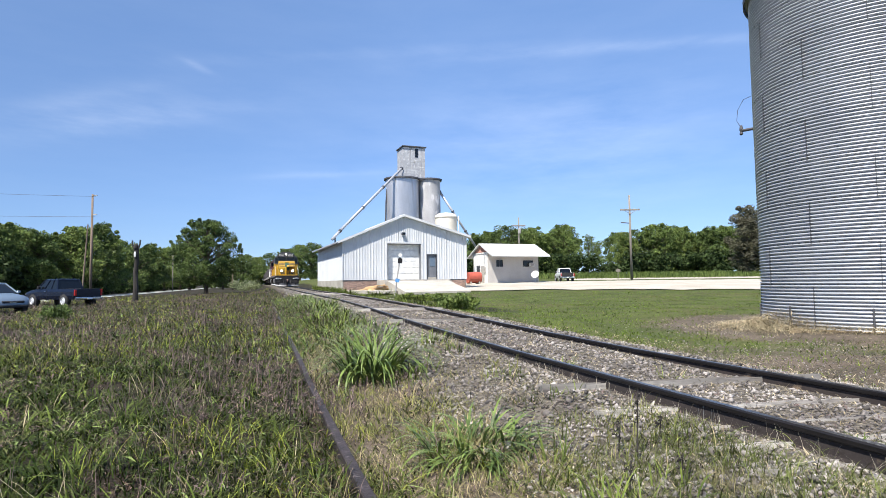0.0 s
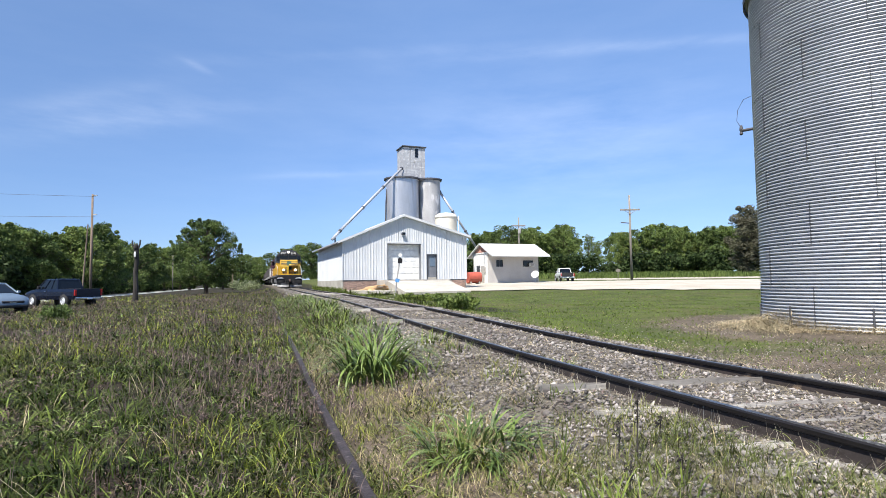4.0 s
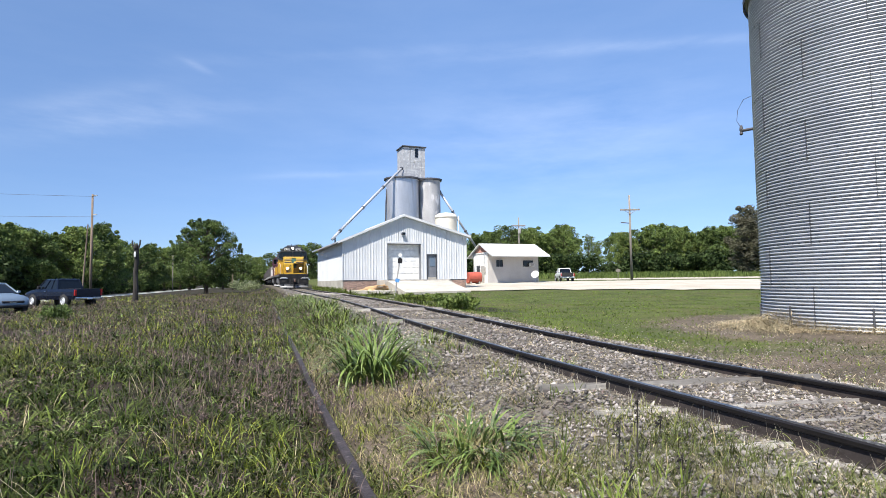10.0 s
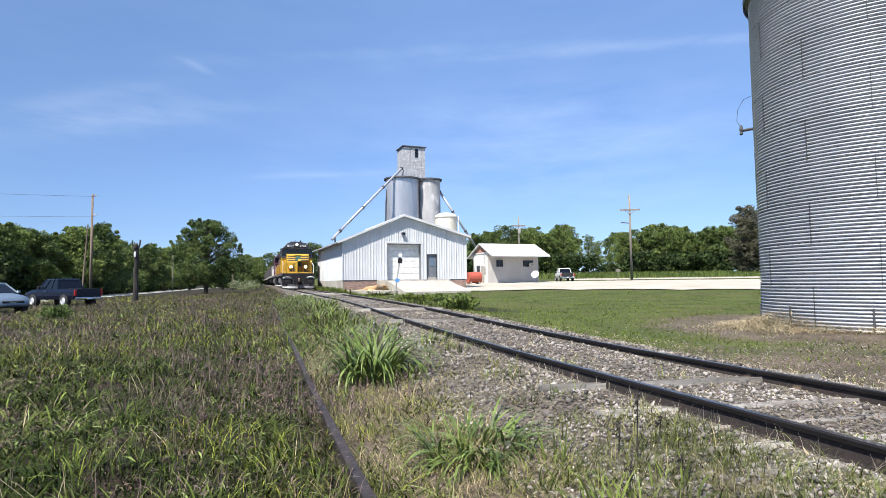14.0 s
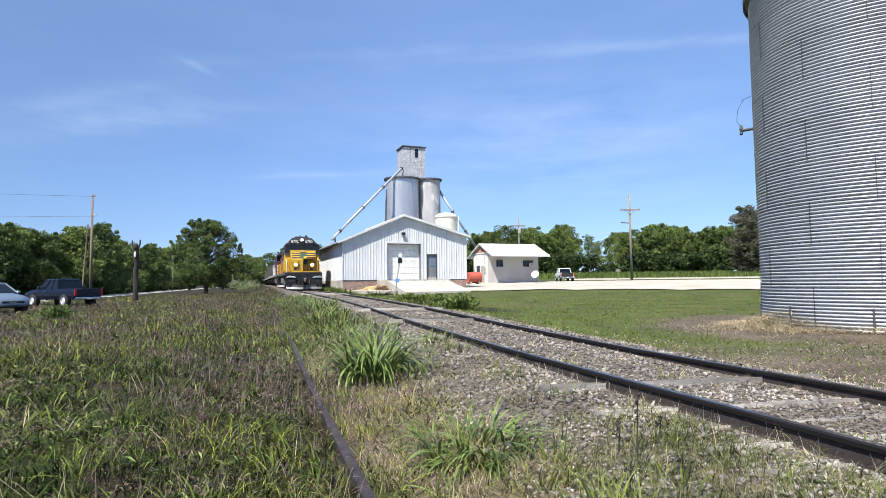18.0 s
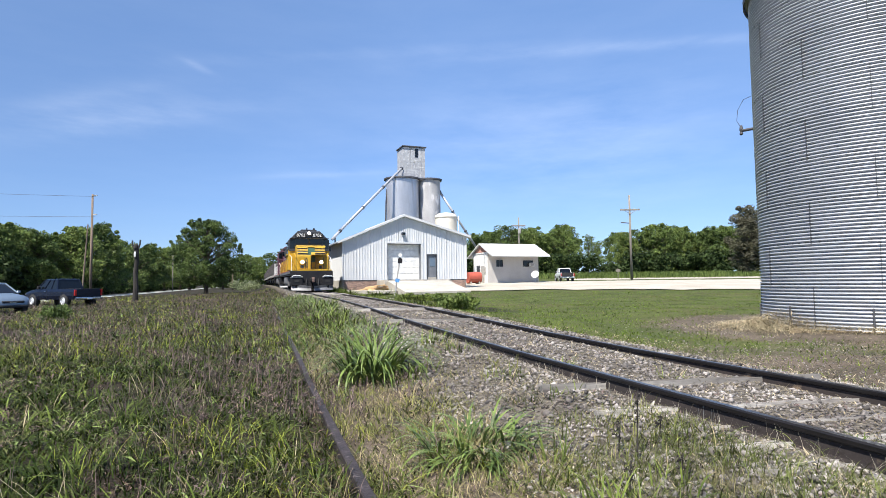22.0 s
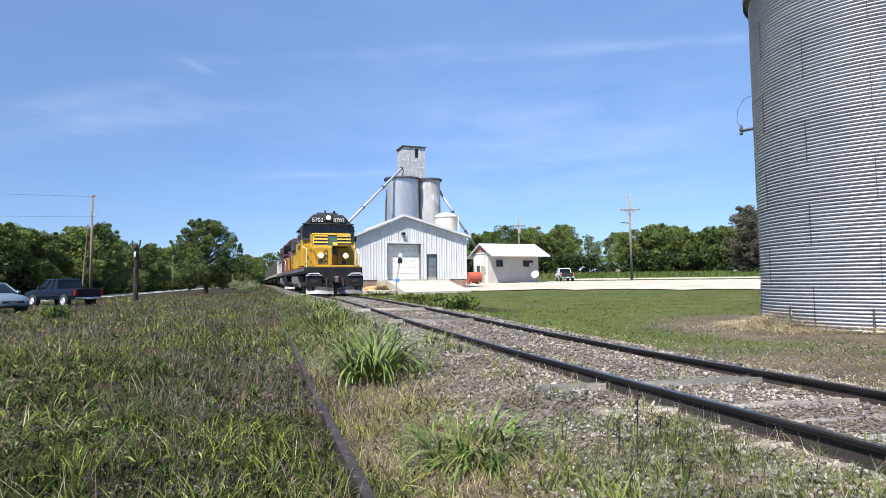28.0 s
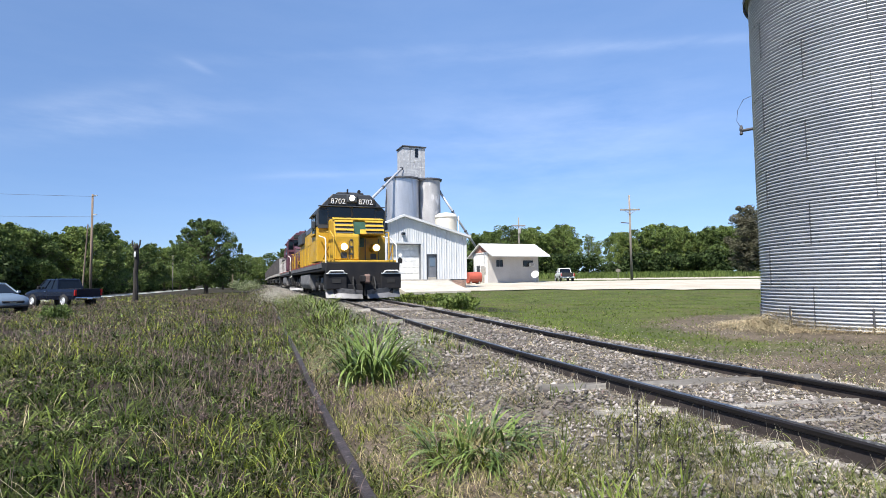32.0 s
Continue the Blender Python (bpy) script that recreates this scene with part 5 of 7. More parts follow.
    for x0, x1 in ((-1.1, -0.05), (0.05, 1.1)):
        part("windscreen", box(x0, x1, 6.952, 6.975, 3.72, 4.2, 0.008), M["glass"], top, "dark windscreen pane")
    for sx in (-1, 1):
        part("front_window", box(sx * 1.28 - 0.24, sx * 1.28 + 0.24, 6.952, 6.98, 3.2, 4.1, 0.01), gry, top, "cab end window frame")
        part("front_pane", box(sx * 1.28 - 0.19, sx * 1.28 + 0.19, 6.982, 6.99, 3.4, 4.04), M["glass"], top)
    part("sun_visor", box(-1.5, 1.5, 6.96, 7.16, 4.21, 4.245, 0.008), gry, top)
    for sx in (0.62, -0.62):
        nb = part("number_board", box(sx - 0.44, sx + 0.44, 6.94, 7.03, 4.3, 4.62, 0.02), M["black"], top, "black number board")
        if number:
            text_part(number, 0.33, nb, pose(sx, 7.036, 4.46, 90, 0, 180), M["white"])
    part("headlight_box", box(-0.24, 0.24, 6.93, 7.1, 4.42, 4.8, 0.04), gry, top)
    part("headlight", rod((0, 7.1, 4.62), (0, 7.12, 4.62), 0.125, 20), lit, top, "round headlight")
    for sx in (-1, 1):
        part("side_window", box(min(sx * 1.552, sx * 1.575), max(sx * 1.552, sx * 1.575), 5.1, 6.5, 3.0, 3.75), M["glass"], cab, "dark cab side window")
        part("window_frame", box(min(sx * 1.576, sx * 1.6), max(sx * 1.576, sx * 1.6), 5.75, 5.85, 2.97, 3.78), M["chrome"], cab)
        part("armrest", box(min(sx * 1.552, sx * 1.66), max(sx * 1.552, sx * 1.66), 5.1, 6.5, 2.92, 2.99), yel, cab)
        part("mirror", box(sx * 1.66 - 0.07, sx * 1.66 + 0.07, 6.6, 6.66, 3.2, 3.55, 0.02), gry, cab)
        part("awning", box(sx * 1.62 - 0.08, sx * 1.62 + 0.08, 5.0, 6.6, 3.85, 3.88), gry, cab)
    part("roof_unit", box(-0.62, 0.62, 5.2, 6.6, 4.822, 4.98, 0.05), gry, top, "air-conditioning unit")
    part("horn", rod((-0.4, 6.2, 5.0), (-0.4, 6.6, 5.02), 0.04, 8, 0.08), M["under"], top)
    part("antenna", rod((0.15, 6.7, 4.8), (0.15, 6.7, 5.1), 0.04, 8), M["under"], top)


def locomotive(name, p1, p2, number, label, p3=""):
    th = empty(name, pose(0, 0, 0), label, "locomotive", "train")
    yel, gry = M[p1], M[p2]
    part("underframe", box(-1.5, 1.5, -9.9, 9.4, 1.2, 1.56, 0.03), M["under"], th, "black underframe")
    for sx in (-1, 1):
        part("side_sill", box(min(sx * 1.502, sx * 1.53), max(sx * 1.502, sx * 1.53), -9.6, 8.4, 1.36, 1.6), M["plow"], th, "dusty side sill")
        part("stripe", box(min(sx * 1.532, sx * 1.538), max(sx * 1.532, sx * 1.538), -9.6, 8.4, 1.57, 1.6), M["redstripe"], th, "thin red stripe")
    part("deck", box(-1.52, 1.52, -9.9, 8.6, 1.562, 1.62), gry, th)
    loco_nose(th, p1, p2, number)
    hood = part("long_hood", prism([(-0.92, 1.62), (0.92, 1.62), (0.92, 3.75), (-0.92, 3.75)], -9.3, 4.598, bevel=0.02), M[p3 or p1], th, "long hood with doors")
    part("hood_top", prism([(-0.94, 3.752), (0.94, 3.752), (0.8, 4.2), (0.5, 4.32), (-0.5, 4.32), (-0.8, 4.2)], -9.3, 4.49, bevel=0.02), M[p1] if p3 else gry, th, "dark grey hood top")
    for sx in (-1, 1):
        for k in range(14):
            y = 4.0 - k * 0.95
            part("door", box(min(sx * 0.922, sx * 0.945), max(sx * 0.922, sx * 0.945), y - 0.42, y + 0.42, 1.75, 3.45, 0.008), M[p3 or p1], hood)
        part("radiator", box(min(sx * 0.9, sx * 1.12), max(sx * 0.9, sx * 1.12), -9.0, -5.6, 3.3, 4.05, 0.03), gry, hood, "dark radiator grille")
    part("blower", box(0.93, 1.35, 2.6, 4.5, 1.9, 3.3, 0.05), yel, hood, "blower housing")
    for k in range(4):
        part("roof_fan", lathe([(0.02, 4.42), (0.5, 4.42), (0.55, 4.3)], 20), M["under"], hood, m=pose(0, -8.2 + k * 1.2, 0.0))
    part("exhaust_stack", box(-0.25, 0.25, 0.2, 1.1, 4.3, 4.52, 0.03), M["under"], hood)
    # pilots, plow, steps
    for e in (1, -1):
        ym = 9.45 * e
        part("pilot", box(-1.5, 1.5, min(ym, ym + 0.25 * e), max(ym, ym + 0.25 * e), 0.62, 1.55, 0.03), M["under"], th, "black pilot plate")
        part("coupler", box(-0.16, 0.16, min(9.6 * e, 10.6 * e), max(9.6 * e, 10.6 * e), 0.72, 1.02, 0.05), M["under"], th, "worn knuckle coupler")
        part("coupler_head", box(-0.13, 0.13, min(10.3 * e, 10.62 * e), max(10.3 * e, 10.62 * e), 0.68, 1.06, 0.07), M["rust"], th, "rusty coupler head")
        for sx in (-1, 1):
            st = part("step_well", box(sx * 1.1 - 0.42, sx * 1.1 + 0.42, min(9.3 * e, 9.86 * e), max(9.3 * e, 9.86 * e), 0.45, 1.12, 0.03), M["under"], th, "black step well")
            part("step_edge", box(sx * 1.1 - 0.42, sx * 1.1 + 0.42, min(9.862 * e, 9.89 * e), max(9.862 * e, 9.89 * e), 1.07, 1.115), M["alloy"], st, "white step edge")
            part("step_hole", box(sx * 1.1 - 0.17, sx * 1.1 + 0.17, min(9.862 * e, 9.875 * e), max(9.862 * e, 9.875 * e), 0.7, 0.86), M["black"], st)
            part("hose", pipe([(sx * 0.42, 9.75 * e, 0.95), (sx * 0.45, 9.95 * e, 0.6), (sx * 0.4, 10.0 * e, 0.4)], 0.035, 6), M["black"], th)
    for sx in (-1, 1):
        # each blade sweeps back from the middle and leans outwards at its foot
        bm = bmesh.new()
        rows = []
        for k in range(7):
            u = k / 6
            x = sx * (0.10 + 1.40 * u)
            yb = 10.05 - 0.34 * u ** 1.4
            lo, hi = 0.06 + 0.04 * u, 0.40 + 0.16 * u
            rows.append([bm.verts.new(p) for p in ((x, yb + 0.10, lo), (x, yb - 0.06, (lo + hi) / 2), (x, yb - 0.02, hi), (x, yb - 0.10, hi), (x, yb - 0.16, lo))])
        for p, q in zip(rows[:-1], rows[1:]):
            for k in range(5):
                bm.faces.new((p[k], p[(k + 1) % 5], q[(k + 1) % 5], q[k]))
        bm.faces.new(rows[0])
        bm.faces.new(rows[-1][::-1])
        part("plow_bracket", box(min(sx * 0.02, sx * 1.2), max(sx * 0.02, sx * 1.2), 9.56, 9.8, 0.14, 0.66, 0.02), M["under"], th)
        part("snow_plow", bm, M["plow"], th, "scuffed grey snow plow blade")
        part("grab_bar", pipe([(sx * 0.78, 9.9, 1.1), (sx * 0.86, 9.93, 1.2), (sx * 1.36, 9.93, 1.2), (sx * 1.45, 9.9, 1.08)], 0.03, 6), M["white"], th, "white grab bar over the steps")
    # handrails
    rail = "yellow" if p1 == "yellow" else "white"
    for sx in (-1, 1):
        part("handrail", pipe([(sx * 1.46, 9.45, 1.1), (sx * 1.46, 9.35, 2.3), (sx * 1.4, 8.7, 2.62), (sx * 1.46, 7.0, 2.85)], 0.026, 6), M["cream"] if sx > 0 else M["white"], th, "pale grab rail")
        part("handrail", pipe([(sx * 1.14, 9.36, 1.64), (sx * 1.14, 9.36, 2.62), (sx * 1.22, 8.9, 2.9), (sx * 1.22, 7.1, 3.0)], 0.03, 6), M["yellow"], th, "yellow grab rail")
        part("handrail", pipe([(sx * 1.3, 9.38, 1.62), (sx * 1.3, 9.38, 2.3), (sx * 1.42, 8.2, 1.75)], 0.024, 6), M["yellow"], th)
        part("handrail", rod((sx * 1.48, -9.6, 2.65), (sx * 1.48, 4.5, 2.65), 0.022, 6), M[rail], th)
        for k in range(9):
            y = 4.3 - k * 1.72
            part("stanchion", rod((sx * 1.48, y, 1.6), (sx * 1.48, y, 2.65), 0.022, 6), M[rail], th)
    # fuel tank and bogies
    part("fuel_tank", prism([(-1.3, 0.35), (1.3, 0.35), (1.45, 0.6), (1.45, 1.15), (-1.45, 1.15), (-1.45, 0.6)], -2.6, 2.6, bevel=0.05), M["dusty"], th, "dusty grey fuel tank")
    sets = []
    for yc in (6.3, -6.3):
        for sx in (-1, 1):
            bo = part("bogie_frame", prism([(yc - 2.5, 0.55), (yc - 2.2, 0.95), (yc + 2.2, 0.95), (yc + 2.5, 0.55), (yc + 2.2, 0.42), (yc - 2.2, 0.42)], min(sx * 0.98, sx * 1.2), max(sx * 0.98, sx * 1.2), "x", 0.03), M["dusty"], th, "dusty grey cast bogie side")
            for k in (-1.9, 0, 1.9):
                part("axle_box", rod((sx * 1.2, yc + k, 0.52), (sx * 1.32, yc + k, 0.52), 0.2, 12), M["under"], bo)
                part("spring", box(min(sx * 1.02, sx * 1.28), max(sx * 1.02, sx * 1.28), yc + k + 0.75, yc + k + 1.05, 0.6, 1.05, 0.02), M["under"], bo)
        for k in (-1.9, 0, 1.9):
            sets.append(wheelset(th, yc + k, 0.51))
    for ob in th.children_recursive:
        if ob not in sets:
            ob.data.transform(Matrix.Diagonal((1, 1, 0.968, 1)))
            ob.matrix_basis.translation.z *= 0.968
    return th, sets


def hopper_car():
    th = empty("hopper_car", pose(0, 0, 0), "dark open ballast hopper wagon with pale dusty patches", "rail wagon", "train")
    part("body", prism([(-1.52, 1.6), (1.52, 1.6), (1.55, 3.3), (1.5, 3.36), (-1.5, 3.36), (-1.55, 3.3)], -7.2, 7.2, bevel=0.04), M["gondola"], th, "ribbed hopper body")
    for e in (-1, 1):
        part("slope_sheet", prism([(e * 7.2, 1.9), (e * 7.2, 3.3), (e * 7.9, 3.3), (e * 8.0, 3.1)], -1.5, 1.5, "x"), M["gondola"], th)
        part("end_platform", box(-1.45, 1.45, min(e * 7.2, e * 8.3), max(e * 7.2, e * 8.3), 1.1, 1.35), M["under"], th)
        part("coupler", box(-0.15, 0.15, min(e * 8.3, e * 8.75), max(e * 8.3, e * 8.75), 0.75, 1.02), M["under"], th)
        part("end_ladder", box(1.2, 1.5, min(e * 8.2, e * 8.25), max(e * 8.2, e * 8.25), 1.35, 3.2), M["hopper"], th)
    for sx in (-1, 1):
        for k in range(15):
            y = -7.0 + k
            part("rib", box(min(sx * 1.55, sx * 1.62), max(sx * 1.55, sx * 1.62), y - 0.05, y + 0.05, 1.6, 3.3), M["gondola"], th)
        part("side_sill", box(min(sx * 1.5, sx * 1.63), max(sx * 1.5, sx * 1.63), -8.2, 8.2, 1.38, 1.6), M["hopper"], th)
    for k in (-4.6, 0, 4.6):
        part("chute", prism([(k - 1.9, 1.598), (k + 1.9, 1.598), (k + 0.6, 0.5), (k - 0.6, 0.5)], -1.0, 1.0, "x"), M["hopper"], th)
    part("load", prism([(-1.4, 3.362), (1.4, 3.362), (0.5, 3.6), (-0.6, 3.58)], -6.9, 6.9), M["ballast"], th, "heaped grey stone load")
    sets = []
    for yc in (-6.6, 6.6):
        for sx in (-1, 1):
            part("bogie_frame", prism([(yc - 1.2, 0.45), (yc - 0.5, 0.9), (yc + 0.5, 0.9), (yc + 1.2, 0.45), (yc + 0.4, 0.28), (yc - 0.4, 0.28)], min(sx * 0.95, sx * 1.12), max(sx * 0.95, sx * 1.12), "x"), M["under"], th)
        for k in (-0.85, 0.85):
            sets.append(wheelset(th, yc + k, 0.44))
    return th, sets


TRAIN = []
TRAIN.append((*locomotive("locomotive", "yellow", "grey", "8702", "yellow and dark grey diesel locomotive with lit headlights"), 9.0, 6.3, 0.51))
TRAIN.append((*locomotive("locomotive", "maroon", "maroon", "", "dull maroon and orange-brown diesel locomotive coupled behind", "faded"), 9.0 + 21.3, 6.3, 0.51))
for k in range(6):
    TRAIN.append((*hopper_car(), 9.0 + 21.3 + 10.65 + 8.75 + 17.5 * k, 6.6, 0.44))


def along(y):
    return float(np.interp(y, YS, STEP) - np.interp(0, YS, STEP))


def light_s(t):
    """How far along the track the train's nose lights are at t seconds: it gathers speed slowly."""
    return along(76.5 - 1.35 * t - 0.0096 * t * t)


def motions():
    for th, sets, back, half, r in TRAIN:
        rows = []
        for k in range(33):
            s = light_s(k) + back
            p, q = on_track(s - half), on_track(s + half)
            d = p - q
            rows.append((float(k), Matrix.Translation((p + q) / 2) @ pose(0, 0, 0, math.degrees(math.atan2(d.z, math.hypot(d.x, d.y))), 0, heading_of(d.x, d.y))))
        walk(th, rows)
        for ws in sets:
            at = ws.matrix_basis.translation.copy()
            turns = [(0.25 * i, -(light_s(0.0) - light_s(0.25 * i)) / r) for i in range(129)]
            walk(ws, [(t, Matrix.Translation(at) @ Matrix.Rotation(a, 4, "X")) for t, a in turns])


# ---- trees ----
def crown_points(clumps, per, leaf, rr):
    """Leaf triangles scattered over clumps: each clump is (x, y, z, radius)."""
    cs = np.asarray(clumps)
    n = len(cs) * per
    idx = np.repeat(np.arange(len(cs)), per)
    v = rr.normal(size=(n, 3))
    v /= np.linalg.norm(v, axis=1)[:, None]
    rad = cs[idx, 3] * rr.uniform(0.45, 1.08, n) ** 0.6
    p = cs[idx, :3] + v * rad[:, None] * np.array([1, 1, 0.8])
    a = rr.normal(size=(n, 3)) + v * 0.2
    a /= np.linalg.norm(a, axis=1)[:, None]
    b = np.cross(a, v + rr.normal(scale=0.6, size=(n, 3)))
    b /= np.linalg.norm(b, axis=1)[:, None] + 1e-9
    s = (leaf * rr.uniform(0.6, 1.4, n))[:, None]
    co = np.stack([p - a * s, p + b * s * 0.6, p + a * s, p - b * s * 0.6], 1).reshape(-1, 3)
    i = np.arange(n)[:, None] * 4
    return co, np.concatenate([i + np.array([[0, 1, 2]]), i + np.array([[0, 2, 3]])])


def tree_proto(seed, leafm, wide=0.42, bare=0.18, clumps=100, per=190, leaf=0.125, label="leafy green broadleaf tree", lump=1.0):
    """A tree ten metres high: tapered trunk, limbs and a ragged crown."""
    rr = np.random.default_rng(seed)
    th = empty("tree", pose(0, 0, -500), label, "tree", "trees round the yard")
    cl = []
    for k in range(clumps):
        z = bare * 10 + (10 - bare * 10) * rr.uniform(0.02, 0.97)
        f = (z - bare * 10) / (10 - bare * 10)
        reach = wide * 10 * (math.sin(math.pi * min(1, 0.16 + 0.82 * f)) ** 0.7) * (0.72 + 0.4 * rr.uniform())
        a = rr.uniform(0, 2 * math.pi)
        r = reach * math.sqrt(rr.uniform(0.25, 1.0))
        if k % 5 == 0:
            cl.append((reach * 1.1 * math.cos(a), reach * 1.1 * math.sin(a), min(z * 1.05, 10.2), rr.uniform(0.25, 0.45) * lump))
        else:
            cl.append((r * math.cos(a), r * math.sin(a), z, rr.uniform(0.4, 1.15) * lump))
    for k in range(16):
        # leaves close in round the trunk
        z = bare * 10 + (9.2 - bare * 10) * (k + 0.5) / 16
        a = k * 2.4
        cl.append((0.55 * math.cos(a), 0.55 * math.sin(a), z, min(1.3, 0.5 + 0.4 * (9.6 - z)) * lump))
    bm = None
    pts = [(0, 0, -0.4), (0.1, 0.05, 2.0), (-0.1, 0.1, 4.5), (0.05, 0, 8.0)]
    rs = [0.34, 0.24, 0.17, 0.04]
    for p, q, r, r2 in zip(pts[:-1], pts[1:], rs[:-1], rs[1:]):
        bm = rod(p, q, r, 8, r2, bm)
    part("trunk", bm, M["bark"], th)
    bm = None
    for k in range(0, clumps, 3):
        x, y, z, r = cl[k]
        z0 = max(1.6, z - 2.2 - rr.uniform(0, 1.0))
        bm = rod((0, 0, z0), (x * 0.5, y * 0.5, (z + z0) / 2 + 0.2), 0.1, 5, 0.06, bm)
        bm = rod((x * 0.5, y * 0.5, (z + z0) / 2 + 0.2), (x, y, z), 0.06, 5, 0.02, bm)
    part("branching", bm, M["bark"], th)
    co, tr = crown_points(cl, per, leaf, rr)
    tri_mesh("crown", co, tr, leafm, parent=th, kind="")
    return th


PROTOS = [tree_proto(11, L["tree"], 0.46, 0.10), tree_proto(12, L["tree2"], 0.40, 0.08), tree_proto(13, L["tree3"], 0.44, 0.14),
          tree_proto(14, L["tree2"], 0.52, 0.05, 82), tree_proto(15, L["brown"], 0.26, 0.02, 60, label="tall tree smothered in dry vines"),
          tree_proto(16, L["tree2"], 0.47, 0.15, 250, 170, 0.095, "spreading green tree on the verge", 0.72),
          tree_proto(17, L["tree3"], 0.36, 0.30, 34, 140, 0.10, "thin lacy tree with sky showing through", 0.8)]


def plant(kind, x, y, top, wide=1.0):
    g = ground_at(x, y)
    s = (top - g) / 10.3
    m = pose(x, y, g, 0, 0, (x * 37 + y * 11) % 360) @ Matrix.Diagonal((s * wide, s * wide, s, 1))
    return copy_thing(PROTOS[kind], m)


# rows of kind, x, y, height of the top, spread
TREES = (
    (1, -57.7, 70.0, 9.5, 1.00),
    (0, -57.4, 74.0, 9.4, 1.00),
    (3, -59.9, 80.0, 9.6, 1.00),
    (1, -55.8, 78.0, 8.6, 1.00),
    (0, -57.0, 84.0, 8.8, 1.00),
    (2, -55.1, 84.0, 9.7, 1.00),
    (1, -56.3, 92.0, 11.0, 1.00),
    (0, -63.1, 108.0, 10.1, 1.00),
    (3, -67.8, 122.0, 10.3, 1.00),
    (1, -67.9, 130.0, 10.4, 1.00),
    (2, -74.1, 150.0, 10.9, 1.00),
    (0, -79.2, 170.0, 13.6, 1.00),
    (1, -70.2, 95.0, 10.6, 1.00),
    (3, -62.1, 98.0, 11.3, 1.00),
    (1, -80.8, 180.0, 15.2, 1.00),
    (0, -59.8, 170.0, 10.1, 1.00),
    (2, -62.5, 190.0, 10.0, 1.00),
    (3, -73.4, 240.0, 14.5, 1.00),
    (1, -69.8, 250.0, 16.3, 1.00),
    (0, -48.3, 190.0, 14.2, 1.10),
    (3, -40.6, 175.0, 13.8, 1.10),
    (1, -38.7, 185.0, 12.6, 1.00),
    (0, -35.0, 190.0, 12.5, 1.00),
    (3, -59.0, 160.0, 8.6, 1.00),
    (1, -58.4, 150.0, 8.9, 1.00),
    (2, -72.1, 135.0, 9.7, 1.00),
    (3, -63.8, 92.0, 8.9, 1.00),
    (1, -28.8, 200.0, 12.0, 1.00),
    (0, -18.8, 200.0, 12.9, 1.00),
    (2, -8.8, 200.0, 12.8, 1.00),
    (3, 1.1, 190.0, 14.0, 1.00),
    (1, -62.9, 72.0, 9.4, 1.00),
    (0, -69.3, 75.0, 10.6, 1.00),
    (5, -33.6, 80.0, 10.2, 1.00),
    (1, 9.2, 150.0, 13.5, 1.00),
    (0, 13.0, 155.0, 14.8, 1.00),
    (3, 16.2, 150.0, 16.0, 1.00),
    (1, 21.8, 160.0, 15.7, 1.00),
    (2, 25.0, 155.0, 15.6, 1.00),
    (0, 27.6, 150.0, 13.6, 1.00),
    (3, 32.5, 158.0, 15.8, 1.00),
    (0, 32.0, 150.0, 16.0, 0.85),
    (6, 38.6, 150.0, 13.5, 0.9),
    (6, 41.8, 152.0, 12.0, 0.9),
    (2, 48.0, 150.0, 13.5, 0.85),
    (0, 49.8, 160.0, 14.5, 1.00),
    (3, 52.3, 152.0, 14.7, 1.00),
    (0, 56.1, 148.0, 15.6, 1.10),
    (1, 62.9, 155.0, 15.5, 1.00),
    (2, 64.2, 150.0, 14.7, 1.00),
    (3, 68.4, 150.0, 13.7, 1.00),
    (1, 69.8, 146.0, 14.2, 1.00),
    (0, 73.6, 146.0, 14.7, 1.00),
    (2, 78.9, 150.0, 14.2, 1.00),
    (4, 60.3, 112.0, 15.3, 1.00),
    (4, 61.6, 112.0, 14.3, 1.00),
    (1, 79.5, 140.0, 13.8, 1.00),
    (0, 89.3, 145.0, 14.2, 1.00),
    (3, 96.6, 145.0, 14.8, 1.00),
    (2, 103.8, 145.0, 14.7, 1.00),
    (1, 111.1, 145.0, 14.6, 1.00),
    (0, 118.3, 145.0, 14.5, 1.00),
    (3, 16.8, 175.0, 14.9, 1.00),
    (1, 37.8, 175.0, 14.6, 1.00),
    (2, 62.3, 175.0, 14.3, 1.00),
    (0, 79.8, 175.0, 14.1, 1.00),
    (3, 25.1, 172.0, 14.2, 1.00),
    (1, 68.1, 172.0, 14.5, 1.00),
    (0, 6.5, 180.0, 14.1, 1.00),
)
for row in TREES:
    plant(*row)
for p in PROTOS:
    for o in list(p.children_recursive) + [p]:
        bpy.data.objects.remove(o)


def thicket(name, cs, per, leaf, material, label, category):
    co, tr = crown_points(cs, per, leaf, np.random.default_rng(len(cs)))
    return tri_mesh(name, co, tr, material, label, category)


def belt(n, place, seed):
    rr = np.random.default_rng(seed)
    out = []
    for k in range(n):
        x, y, h = place(k / (n - 1), rr)
        r = rr.uniform(0.7, 1.6)
        out.append((x, y, ground_at(x, y) + rr.uniform(0.2, h), r))
    return out


